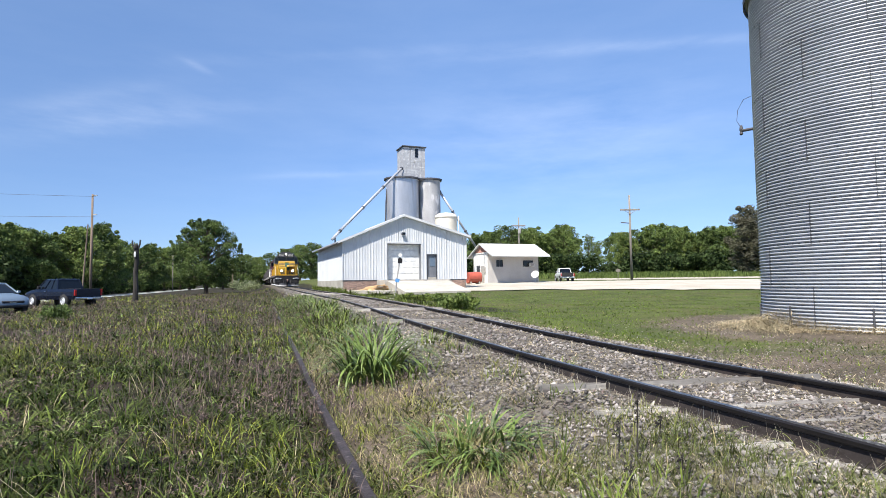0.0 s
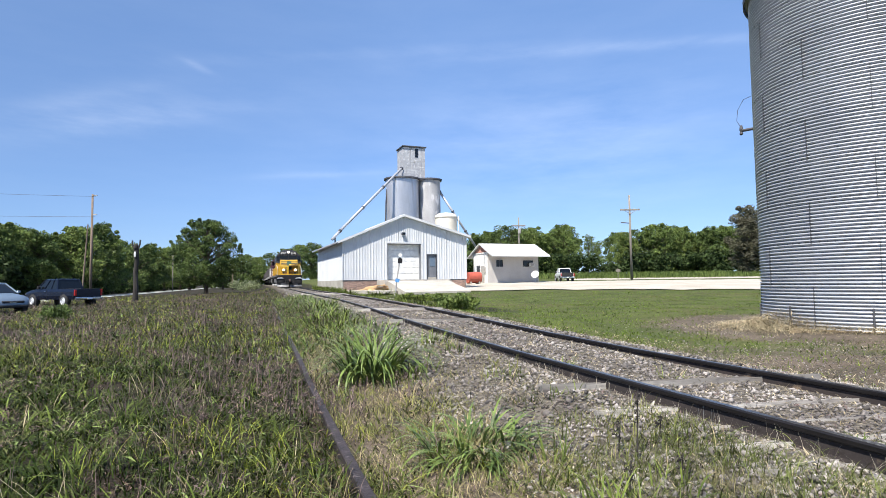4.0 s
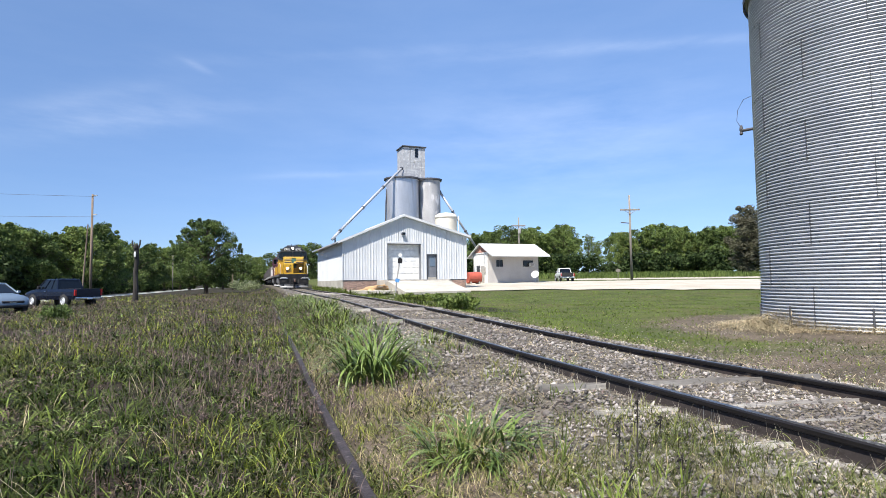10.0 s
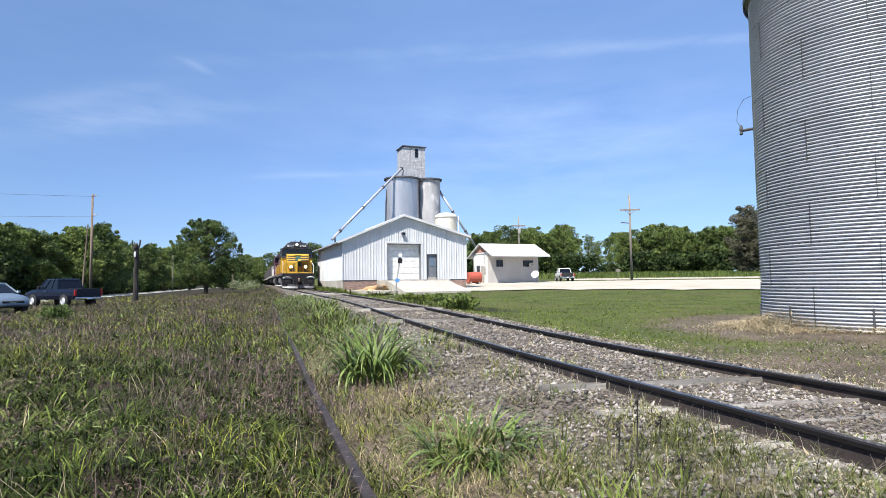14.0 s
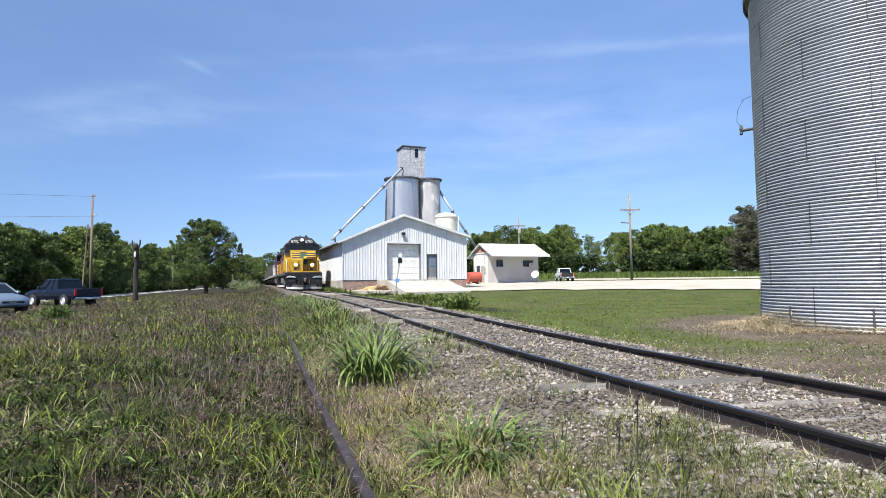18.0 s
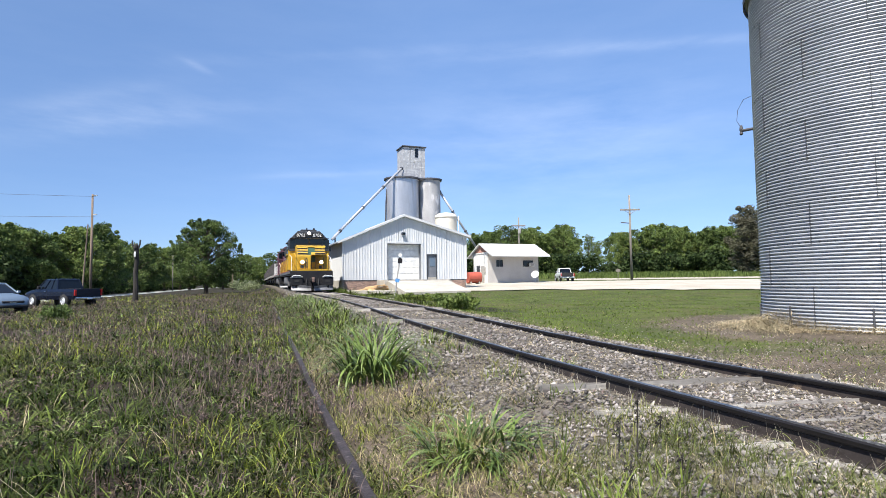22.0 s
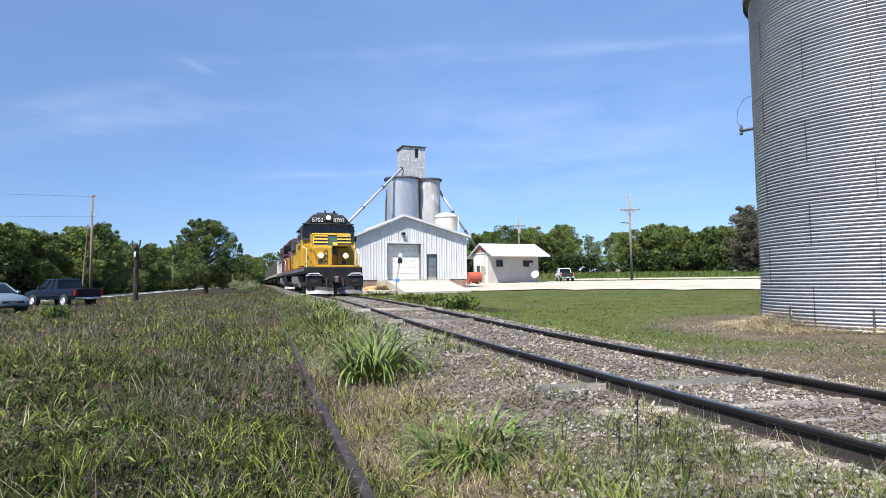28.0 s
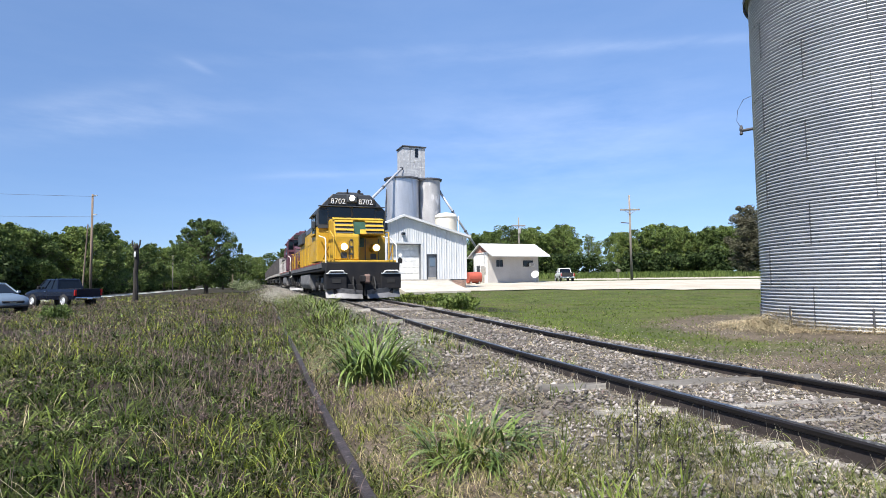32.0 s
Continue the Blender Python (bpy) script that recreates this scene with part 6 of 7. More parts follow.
# the first two belts carry the trees' shade in their dark leaf colour
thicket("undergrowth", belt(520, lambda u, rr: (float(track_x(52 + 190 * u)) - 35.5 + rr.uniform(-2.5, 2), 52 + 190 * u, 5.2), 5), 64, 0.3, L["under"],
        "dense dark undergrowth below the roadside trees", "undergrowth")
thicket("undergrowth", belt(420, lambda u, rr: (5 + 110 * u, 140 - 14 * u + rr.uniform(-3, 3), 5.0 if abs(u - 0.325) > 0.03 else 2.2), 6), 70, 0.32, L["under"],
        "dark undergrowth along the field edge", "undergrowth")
thicket("undergrowth", belt(170, lambda u, rr: (float(track_x(235)) + rr.uniform(-34, 40), 235 + rr.uniform(-10, 14), 7.0), 8), 80, 0.45, L["tree2"],
        "distant dark woods where the railway bends away", "woods")
bush = thicket("bush", [(-37.5 + 0.55 * math.cos(k * 2.4) * (k ** 0.5), 108 + 0.55 * math.sin(k * 2.4) * (k ** 0.5), -0.2 + 0.22 * (k % 7), 0.8) for k in range(26)], 90, 0.13, L["pale"],
               "pale green bush beside the line", "bush")
bush["kind"] = "thing"
bush2 = thicket("bush", [(-13.55 + 0.08 * math.cos(k * 2.4) * (k ** 0.5), 19.8 + 0.08 * math.sin(k * 2.4) * (k ** 0.5), -0.38 + 0.085 * (k % 6), 0.18) for k in range(22)], 190, 0.03, L["tree2"],
                "dull green weed bush by the parked cars", "bush")
bush2["kind"] = "thing"
bush3 = thicket("bush", [(0.45 + 0.17 * math.cos(k * 2.4) * (k ** 0.5), 21.6 + 0.12 * math.sin(k * 2.4) * (k ** 0.5), -0.2 + 0.085 * (k % 6), 0.2) for k in range(24)], 110, 0.05, L["tree3"],
                "leafy dark green weed bush beside the track", "bush")
bush3["kind"] = "thing"
bush4 = thicket("bush", [(-1.3 + 0.3 * math.cos(k * 2.4) * (k ** 0.5), 33 + 0.2 * math.sin(k * 2.4) * (k ** 0.5), -0.15 + 0.05 * (k % 5), 0.2) for k in range(14)], 90, 0.055, L["clump"],
                "low green weeds beside the track", "bush")
bush4["kind"] = "thing"


# ---- grass and weeds ----
def wedge(n, near, far, power=0.4, half=0.86, seed=1):
    """Places spread over the field of view, denser close by."""
    rr = np.random.default_rng(seed)
    y = (near ** power + rr.uniform(0, 1, n) * (far ** power - near ** power)) ** (1 / power)
    x = rr.uniform(-1, 1, n) * (half * y + 1.0)
    return x, y, rr


def patch(x, y, s=1.0, ph=0.0):
    return np.sin(x * 1.7 * s + 1.3 * np.sin(y * 1.1 * s + ph)) * np.sin(y * 1.9 * s + 1.1 * np.sin(x * 1.3 * s + ph))


def field(name, n, near, far, keep, hgt, wid, lean, material, label, seed, segs=2, power=0.4, droop=0.1, half=0.86, tuft=9):
    x, y, rr = wedge(n // tuft, near, far, power, half, seed)
    x, y = np.repeat(x, tuft), np.repeat(y, tuft)
    wide = (0.03 + 0.010 * y) * rr.uniform(0.5, 1.5, len(x))
    x, y = x + rr.normal(size=len(x)) * wide, y + rr.normal(size=len(x)) * wide
    d = aside(x, y)
    ok = keep(x, y, d, rr)
    x, y = x[ok], y[ok]
    m = len(x)
    grow = (y / 4.0).clip(0.7, None) ** 0.55
    base = np.stack([x, y, ground_z(x, y) - 0.01], 1)
    tall = 0.95 + 0.45 * patch(x, y, 1.8, seed) * (d[ok] < -2)
    co, tr = blade_mesh(base, rr.uniform(hgt[0], hgt[1], m) * tall, rr.uniform(wid[0], wid[1], m) * grow, rr.uniform(lean[0], lean[1], m), droop, segs)
    return tri_mesh(name, co, tr, material, label, "grass")


def strip(name, n, d0, d1, y0, y1, hgt, wid, lean, material, label, seed):
    """Grass along a narrow stretch beside the track."""
    rr = np.random.default_rng(seed)
    y, d = rr.uniform(y0, y1, n), rr.uniform(d0, d1, n)
    x = track_x(y) + d / 0.957
    base = np.stack([x, y, ground_z(x, y) - 0.01], 1)
    co, tr = blade_mesh(base, rr.uniform(*hgt, n), rr.uniform(*wid, n), rr.uniform(*lean, n), 0.2, 3)
    return tri_mesh(name, co, tr, material, label, "grass")


def in_meadow(x, y, d, rr):
    e = x - old_x(y) - GAUGE
    thin = (d < -2.95 + 0.25 * patch(x, y)) | (rr.uniform(size=len(x)) < 0.28) | (y > 12)
    return (d < -2.1 + 0.3 * patch(x, y)) & ((e > 0.045) | (e < -0.04)) & thin


def in_lawn(x, y, d, rr):
    red, green, blue = cover(x, y)
    far_lot = (y > 43) & (y < 76) & (x > -7)
    return (d > 2.1) & ~far_lot & (rr.uniform(size=len(x)) > blue * 1.05)


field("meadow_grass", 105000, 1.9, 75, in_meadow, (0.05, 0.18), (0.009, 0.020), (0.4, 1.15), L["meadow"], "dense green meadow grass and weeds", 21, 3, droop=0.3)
field("meadow_grass", 26000, 1.9, 40, lambda x, y, d, rr: in_meadow(x, y, d, rr) & (patch(x, y, 0.9) > -0.1), (0.10, 0.30), (0.009, 0.02), (0.5, 1.15), L["weed"], "bright broad green weed leaves", 22, 4, droop=0.3)
field("meadow_grass", 7000, 1.9, 14, lambda x, y, d, rr: in_meadow(x, y, d, rr) & (patch(x, y, 1.3, 4) > 0.3), (0.15, 0.36), (0.007, 0.016), (0.4, 1.15), L["clump"], "scattered bright broad grass blades", 39, 4, droop=0.36)
# dark blades added to deepen the shade tone at the near left
field("meadow_grass", 22000, 1.9, 9, lambda x, y, d, rr: in_meadow(x, y, d, rr) & (x < -0.35 * y - 0.3 + 0.4 * patch(x, y, 0.8)), (0.10, 0.26), (0.008, 0.017), (0.4, 1.1), L["lush"], "deep green grass with gap shade in its colour", 47, 3, droop=0.4)
field("meadow_grass", 26000, 3, 30, lambda x, y, d, rr: in_meadow(x, y, d, rr) & (patch(x, y, 0.55, 3) + 0.5 * patch(x, y, 1.6, 5) + rr.uniform(-0.25, 0.25, len(x)) > 0.35), (0.08, 0.24), (0.007, 0.014), (0.3, 1.1), L["gold"], "patches of yellow-green grass", 48, 3, droop=0.2)
field("bent_blades", 6500, 1.9, 26, lambda x, y, d, rr: in_meadow(x, y, d, rr) & (patch(x, y, 0.9, 1) + rr.uniform(-0.5, 0.5, len(x)) > 0.0), (0.16, 0.34), (0.010, 0.020), (0.5, 1.1), L["glint"], "broad glossy grass blades bent over", 55, 5, droop=0.55, tuft=4)
field("seed_stems", 34000, 5, 70, lambda x, y, d, rr: in_meadow(x, y, d, rr) & (patch(x, y, 0.33, 2) + 0.5 * patch(x, y, 0.9, 1) + rr.uniform(-0.3, 0.3, len(x)) > -0.05), (0.16, 0.36), (0.007, 0.012), (0.1, 0.6), L["seed"], "brown patches of seeding grass", 40, 2, 0.8)
field("meadow_grass", 40000, 9, 80, lambda x, y, d, rr: in_meadow(x, y, d, rr) & (patch(x, y, 0.33, 2) + 0.5 * patch(x, y, 0.9, 1) + rr.uniform(-0.3, 0.3, len(x)) < 0.0), (0.14, 0.32), (0.007, 0.013), (0.3, 1.0), L["gold"], "yellow-green grass over the far meadow", 37, 2, 0.7, half=0.84)
field("seed_stems", 9000, 1.9, 50, lambda x, y, d, rr: in_meadow(x, y, d, rr) & (patch(x, y, 0.45, 2) > 0.0), (0.14, 0.30), (0.004, 0.008), (0.05, 0.5), L["seed"], "brown seeding grass stems", 23, 2)
field("dry_grass", 5000, 1.9, 40, lambda x, y, d, rr: in_meadow(x, y, d, rr), (0.1, 0.32), (0.003, 0.007), (0.2, 1.0), L["dry"], "pale dry grass stems", 24, 3)
field("verge_grass", 60000, 1.9, 45, lambda x, y, d, rr: (d > -3.1) & (d < -1.0) & (patch(x, y, 1.1, 1) + 0.8 * smooth01(-d, 1.9, 2.4) + rr.uniform(-0.6, 0.6, len(x)) > 0.4), (0.06, 0.22), (0.004, 0.009), (0.3, 1.1), L["verge"], "pale thin grass growing through gravel", 25, 3)
field("dry_grass", 60000, 1.9, 34, lambda x, y, d, rr: (d > -3.0) & (d < 2.4) & (patch(x, y, 1.6, 4) + rr.uniform(-0.9, 0.9, len(x)) > 0.1 + 0.5 * (np.abs(d) < 1.7)), (0.02, 0.10), (0.003, 0.006), (0.7, 1.4), L["dry"], "bleached dead grass on the ballast", 26, 3)
field("rail_fringe", 120000, 1.9, 26, lambda x, y, d, rr: (np.abs(np.abs(d) - 0.90) < 0.09) & (rr.uniform(size=len(x)) < 0.35 + 0.65 * (d > 0)), (0.06, 0.19), (0.003, 0.005), (0.1, 0.9), L["fringe"], "dry grass fringe beside the rails", 31, 3, tuft=1)
field("track_weeds", 14000, 1.9, 40, lambda x, y, d, rr: (d > -2.6) & (d < 2.6) & (np.abs(np.abs(d) - 0.7535) > 0.1) & (patch(x, y, 2.2, 3) > 0.45), (0.04, 0.14), (0.004, 0.008), (0.4, 1.1), L["meadow"], "tufts of weeds between the rails", 32, 3)
field("yard_weeds", 9000, 17, 46, lambda x, y, d, rr: (d > 1.3) & (d < 6.5 + patch(x, y, 0.3)) & (patch(x, y, 0.5, 1) + rr.uniform(-0.8, 0.8, len(x)) > -0.1) & (y < 45 - 0.2 * d) & ((y < 31.8) | (y > 37)), (0.08, 0.3), (0.006, 0.012), (0.3, 1.0), L["clump"], "rough weeds on the yard edge", 34, 3, 1.0)
field("dry_grass", 60000, 1.9, 24, lambda x, y, d, rr: (d > -3.1) & (d < -1.0) & (patch(x, y, 0.7, 2.5) + 0.5 * smooth01(-d, 1.7, 2.4) + rr.uniform(-0.3, 0.3, len(x)) > 0.3), (0.04, 0.12), (0.003, 0.007), (0.8, 1.45), L["dry"], "pale matted straw on the bank", 36, 3)
field("verge_tufts", 52000, 1.9, 9, lambda x, y, d, rr: (d > -1.75) & (d < -0.93) & (y < 7) & (patch(x, y, 1.5, 0.6) + 0.6 * patch(x, y, 3.1, 2) + 0.35 - 0.2 * (y - 3.2) + rr.uniform(-0.3, 0.3, len(x)) > 0.3), (0.05, 0.15), (0.003, 0.007), (0.3, 1.1), L["tuft"], "soft pale green grass tufts beside the rail", 44, 3)
field("bank_grass", 60000, 1.9, 13, lambda x, y, d, rr: (d > -3.15) & (d < -1.9) & (np.abs(x - old_x(y) - GAUGE) > 0.05), (0.06, 0.2), (0.004, 0.009), (0.4, 1.2), L["verge"], "mixed green and yellow grass on the bank", 45, 3, droop=0.2)
field("dry_grass", 26000, 1.9, 10, lambda x, y, d, rr: (np.abs(d) < 2.0) & (np.abs(np.abs(d) - 0.7535) > 0.09) & (patch(x, y, 2.0, 1) + rr.uniform(-0.9, 0.9, len(x)) > 0.3), (0.03, 0.12), (0.003, 0.006), (0.9, 1.5), L["dry"], "dead grass strewn over the ballast", 46, 3)
strip("yard_weeds", 3200, 1.7, 2.45, 41.5, 60, (0.25, 0.75), (0.02, 0.045), (0.2, 0.9), L["clump"], "tall weeds along the warehouse wall", 35)
strip("yard_weeds", 1500, 1.3, 2.6, 25, 33, (0.1, 0.35), (0.012, 0.03), (0.3, 1.0), L["clump"], "weeds on the shoulder of the line", 49)
strip("verge_grass", 3600, -3.2, -1.4, 9, 34, (0.12, 0.4), (0.014, 0.030), (0.4, 1.1), L["broad"], "lush bright grass along the old siding", 50)
strip("verge_tufts", 2200, -2.0, -1.0, 2.2, 3.5, (0.05, 0.16), (0.003, 0.007), (0.3, 1.1), L["tuft"], "soft green grass tufts beside the rail", 54)
field("lawn_grass", 110000, 4, 46, in_lawn, (0.03, 0.11), (0.006, 0.014), (0.5, 1.2), L["lawn"], "short mown lawn grass", 27, 2)
field("lawn_weeds", 320, 5, 42, lambda x, y, d, rr: in_lawn(x, y, d, rr) & (patch(x, y, 0.8) > 0.2), (0.10, 0.28), (0.008, 0.02), (0.2, 0.9), L["lawn"], "taller weeds in the lawn", 28, 3)
field("dirt_grass", 26000, 4, 20, lambda x, y, d, rr: (cover(x, y)[2] > 0.3) & (d > 1.7) & (patch(x, y, 1.1, 2) + rr.uniform(-0.7, 0.7, len(x)) > 0.1), (0.03, 0.1), (0.004, 0.008), (0.4, 1.2), L["meadow"], "thin weeds on bare dirt", 38, 2)
field("dirt_straw", 13000, 4, 20, lambda x, y, d, rr: (cover(x, y)[2] > 0.35) & (d > 1.8), (0.03, 0.12), (0.004, 0.008), (0.9, 1.5), L["dry"], "flattened straw on bare dirt round the bin", 33, 2)
field("field_crop", 30000, 96, 128, lambda x, y, d, rr: (x > 2) & (x < 110), (0.5, 1.25), (0.014, 0.026), (0.1, 0.6), L["crop"], "green crop in the far field", 30, 2, 1.0, tuft=1)


def leaves(name, n, near, far, keep, rise, size, material, label, seed, power=0.4):
    """Short broad leaves, bent in the middle, lying at all angles low over the ground."""
    x, y, rr = wedge(n, near, far, power, 0.86, seed)
    ok = keep(x, y, aside(x, y), rr)
    x, y = x[ok], y[ok]
    m = len(x)
    z = ground_z(x, y) + rr.uniform(rise[0], rise[1], m)
    s = rr.uniform(size[0], size[1], m) * (y / 4).clip(0.8, None) ** 0.6
    a = rr.uniform(0, 2 * np.pi, m)
    pitch = rr.uniform(-0.7, 1.0, m)
    way = np.stack([np.cos(a) * np.cos(pitch), np.sin(a) * np.cos(pitch), np.sin(pitch)], 1)
    flat = np.stack([-np.sin(a), np.cos(a), rr.uniform(-0.7, 0.7, m)], 1)
    c = np.stack([x, y, z], 1)
    wide = rr.uniform(0.07, 0.17, m)[:, None]
    mid = c + np.array([0, 0, 1.0]) * (s * rr.uniform(0.1, 0.45, m))[:, None]
    co = np.stack([c - way * s[:, None], mid - flat * s[:, None] * wide, mid + flat * s[:, None] * wide, c + way * s[:, None]], 1).reshape(-1, 3)
    i = np.arange(m)[:, None] * 4
    return tri_mesh(name, co, np.concatenate([i + np.array([[0, 1, 2]]), i + np.array([[1, 3, 2]])]), material, label, "weeds")


leaves("weed_leaves", 70000, 1.9, 60, in_meadow, (0.03, 0.13), (0.014, 0.040), L["weedleaf"], "small green and brown leaves of meadow weeds", 71)
leaves("weed_leaves", 42000, 1.9, 45, lambda x, y, d, rr: in_meadow(x, y, d, rr) & (patch(x, y, 0.7, 2) + 0.5 * patch(x, y, 2.1, 1) > 0.15), (0.02, 0.18), (0.012, 0.04), L["rot"], "purplish brown dead leaves in the meadow", 72)
leaves("weed_leaves", 3800, 1.9, 30, lambda x, y, d, rr: in_meadow(x, y, d, rr) & (patch(x, y, 0.6, 4) > -0.2), (0.06, 0.16), (0.025, 0.055), L["glint"], "glossy bent leaves in the meadow, paled for sun glint", 73)
leaves("dry_litter", 30000, 1.9, 20, lambda x, y, d, rr: (np.abs(d) < 3.0) & (np.abs(np.abs(d) - 0.7535) > 0.08), (0.0, 0.03), (0.008, 0.028), L["dry"], "bits of straw and bark on the ballast", 74)
leaves("dry_litter", 14000, 1.9, 16, lambda x, y, d, rr: (np.abs(d) < 3.0) & (np.abs(np.abs(d) - 0.7535) > 0.08), (0.0, 0.03), (0.010, 0.030), L["rot"], "dark dead leaves on the ballast", 75)


def heads(name, n, far, keep, rise, rad, leaf, per, material, label, seed, category="grass"):
    """Small tufted heads standing on stems."""
    x, y, rr = wedge(n, 2.0, far, 0.4, 0.86, seed)
    ok = keep(x, y, aside(x, y), rr)
    x, y = x[ok], y[ok]
    s = (y / 5).clip(0.8, None) ** 0.4
    z = ground_z(x, y) + rr.uniform(rise[0], rise[1], len(x))
    co, tr = crown_points(np.stack([x, y, z, rad * s], 1), per, leaf, rr)
    return tri_mesh(name, co, tr, material, label, category)


heads("seed_heads", 42000, 60, lambda x, y, d, rr: in_meadow(x, y, d, rr) & (y > 4.5) & (patch(x, y, 0.42, 2) + 0.5 * patch(x, y, 1.2, 1) > 0.28 - 0.45 * smooth01(y, 8, 18)), (0.10, 0.28), 0.02, 0.007, 14, L["seed"], "purplish brown seed heads of meadow grass", 51)
heads("seed_heads", 5000, 16, lambda x, y, d, rr: in_meadow(x, y, d, rr) & (d < -3.2) & (patch(x, y, 1.0, 2) + 0.5 * patch(x, y, 2.4, 1) > 0.2), (0.04, 0.15), 0.028, 0.007, 16, L["seed"], "low purplish brown weeds", 53)
heads("wild_flowers", 2600, 45, lambda x, y, d, rr: in_meadow(x, y, d, rr) & (y > 9) & (patch(x, y, 0.4, 5) > 0.1), (0.16, 0.3), 0.012, 0.008, 6, L["flower"], "small yellow wild flowers", 52, "flowers")


def arching(base, az, length, rise, bend, width, segs=7):
    """Long blades that stand up from the base and bow over: points and triangles."""
    n = len(base)
    out = np.stack([np.cos(az), np.sin(az), np.zeros(n)], 1)
    side = np.stack([-np.sin(az), np.cos(az), np.zeros(n)], 1)
    p, rows = base.copy(), []
    for i in range(segs + 1):
        s = i / segs
        w = (width * min(1.0, 0.55 + 2.2 * s) * (1 - s) ** 0.55)[:, None] / 2
        if i < segs:
            rows += [p - side * w, p + side * w]
        else:
            rows.append(p)
        e = rise - bend * (s + 0.5 / segs) ** 1.3
        p = p + (out * np.cos(e)[:, None] + np.array([0, 0, 1.0]) * np.sin(e)[:, None]) * (length / segs)[:, None]
    co = np.stack(rows, 1)
    t = []
    for i in range(segs - 1):
        a = 2 * i
        t += [(a, a + 1, a + 3), (a, a + 3, a + 2)]
    t.append((2 * segs - 2, 2 * segs - 1, 2 * segs))
    return co, np.array(t)


def grass_clump(x, y, n, length, spread, width, rise=(0.9, 1.5), bend=(1.0, 2.2), leaf="clump", apart=False, seed=0):
    rr = np.random.default_rng(seed)
    a, r = rr.uniform(0, 2 * np.pi, n), spread * np.sqrt(rr.uniform(0, 1, n))
    px, py = x + r * np.cos(a), y + r * np.sin(a)
    base = np.stack([px, py, ground_z(px, py) - 0.02], 1)
    az = a + rr.normal(0, 0.7, n)
    co, t = arching(base, az, rr.uniform(0.45, 1.0, n) * length, rr.uniform(*rise, n), rr.uniform(*bend, n), rr.uniform(0.6, 1.15, n) * width)
    label = "arching clump of broad green grass by the old rail"
    if apart:
        th = empty("grass_clump", pose(x, y, ground_at(x, y)), label, "grass clump", "grass clumps")
        for c in co:
            tri_mesh("blade", c - np.array([x, y, ground_at(x, y)]), t, L[leaf], parent=th, kind="")
        return th
    tris = (np.arange(n)[:, None, None] * co.shape[1] + t[None]).reshape(-1, 3)
    ob = tri_mesh("grass_clump", co.reshape(-1, 3), tris, L[leaf], label, "grass clump", "thing")
    ob["group"] = "grass clumps"
    return ob


grass_clump(-0.88, 6.85, 230, 1.22, 0.33, 0.034, (1.0, 1.54), (1.5, 3.0), "broad", True, 60)
grass_clump(0.19, 3.84, 210, 0.50, 0.31, 0.026, (0.5, 1.4), (1.2, 2.6), "broad", True, 61)
# x, y, blades, length, spread, width
for k, row in enumerate((
    (0.55, 3.3, 60, 0.32, 0.25, 0.012), (-3.1, 14.2, 240, 0.7, 0.7, 0.028), (-4.4, 19.5, 160, 0.7, 0.8, 0.035), (0.5, 21.6, 220, 0.85, 0.6, 0.035),
    (-0.9, 22.5, 130, 0.6, 0.8, 0.035), (-0.45, 6.5, 60, 0.45, 0.35, 0.018), (-2.35, 12.4, 150, 0.6, 0.5, 0.025), (0.95, 2.75, 60, 0.28, 0.3, 0.012),
    (2.05, 3.0, 60, 0.22, 0.3, 0.009), (-4.9, 43.5, 160, 0.9, 1.0, 0.05), (-7.4, 43.5, 130, 0.8, 0.8, 0.05), (-2.4, 36.0, 150, 0.8, 1.2, 0.05),
    (1.5, 3.5, 40, 0.2, 0.2, 0.009), (1.26, 6.1, 22, 0.34, 0.08, 0.013), (2.15, 5.4, 26, 0.22, 0.14, 0.008), (0.62, 5.6, 40, 0.24, 0.25, 0.009),
    (0.95, 4.7, 44, 0.22, 0.25, 0.008), (2.2, 3.1, 60, 0.24, 0.1, 0.007), (0.2, 7.6, 40, 0.3, 0.3, 0.012), (-0.2, 8.4, 50, 0.4, 0.3, 0.018),
    (0.75, 2.62, 50, 0.4, 0.2, 0.014), (-1.55, 9.6, 60, 0.4, 0.4, 0.02))):
    grass_clump(*row, seed=62 + k)
for k, row in enumerate((
    (-2.1, 3.5, 32, 0.46, 0.22, 0.022), (-1.45, 4.9, 40, 0.36, 0.28, 0.015), (-3.1, 4.6, 34, 0.46, 0.4, 0.022), (-4.6, 7.4, 44, 0.5, 0.6, 0.026),
    (-2.7, 7.1, 40, 0.4, 0.4, 0.022), (-1.3, 3.05, 34, 0.40, 0.16, 0.016), (-2.9, 3.35, 22, 0.42, 0.2, 0.021), (-3.6, 5.4, 36, 0.5, 0.5, 0.024),
    (-1.9, 6.0, 40, 0.36, 0.3, 0.015), (-5.6, 9.5, 46, 0.5, 0.8, 0.030), (-3.8, 10.5, 80, 0.5, 0.7, 0.025), (-7.5, 12.5, 60, 0.6, 1.0, 0.034),
    (-1.05, 3.9, 26, 0.34, 0.15, 0.014), (-2.3, 2.75, 30, 0.36, 0.18, 0.016))):
    grass_clump(row[0], row[1], row[2], 0.72 * row[3], 1.4 * row[4], row[5], (0.6, 1.5), (0.9, 2.4), "clump", seed=120 + k)


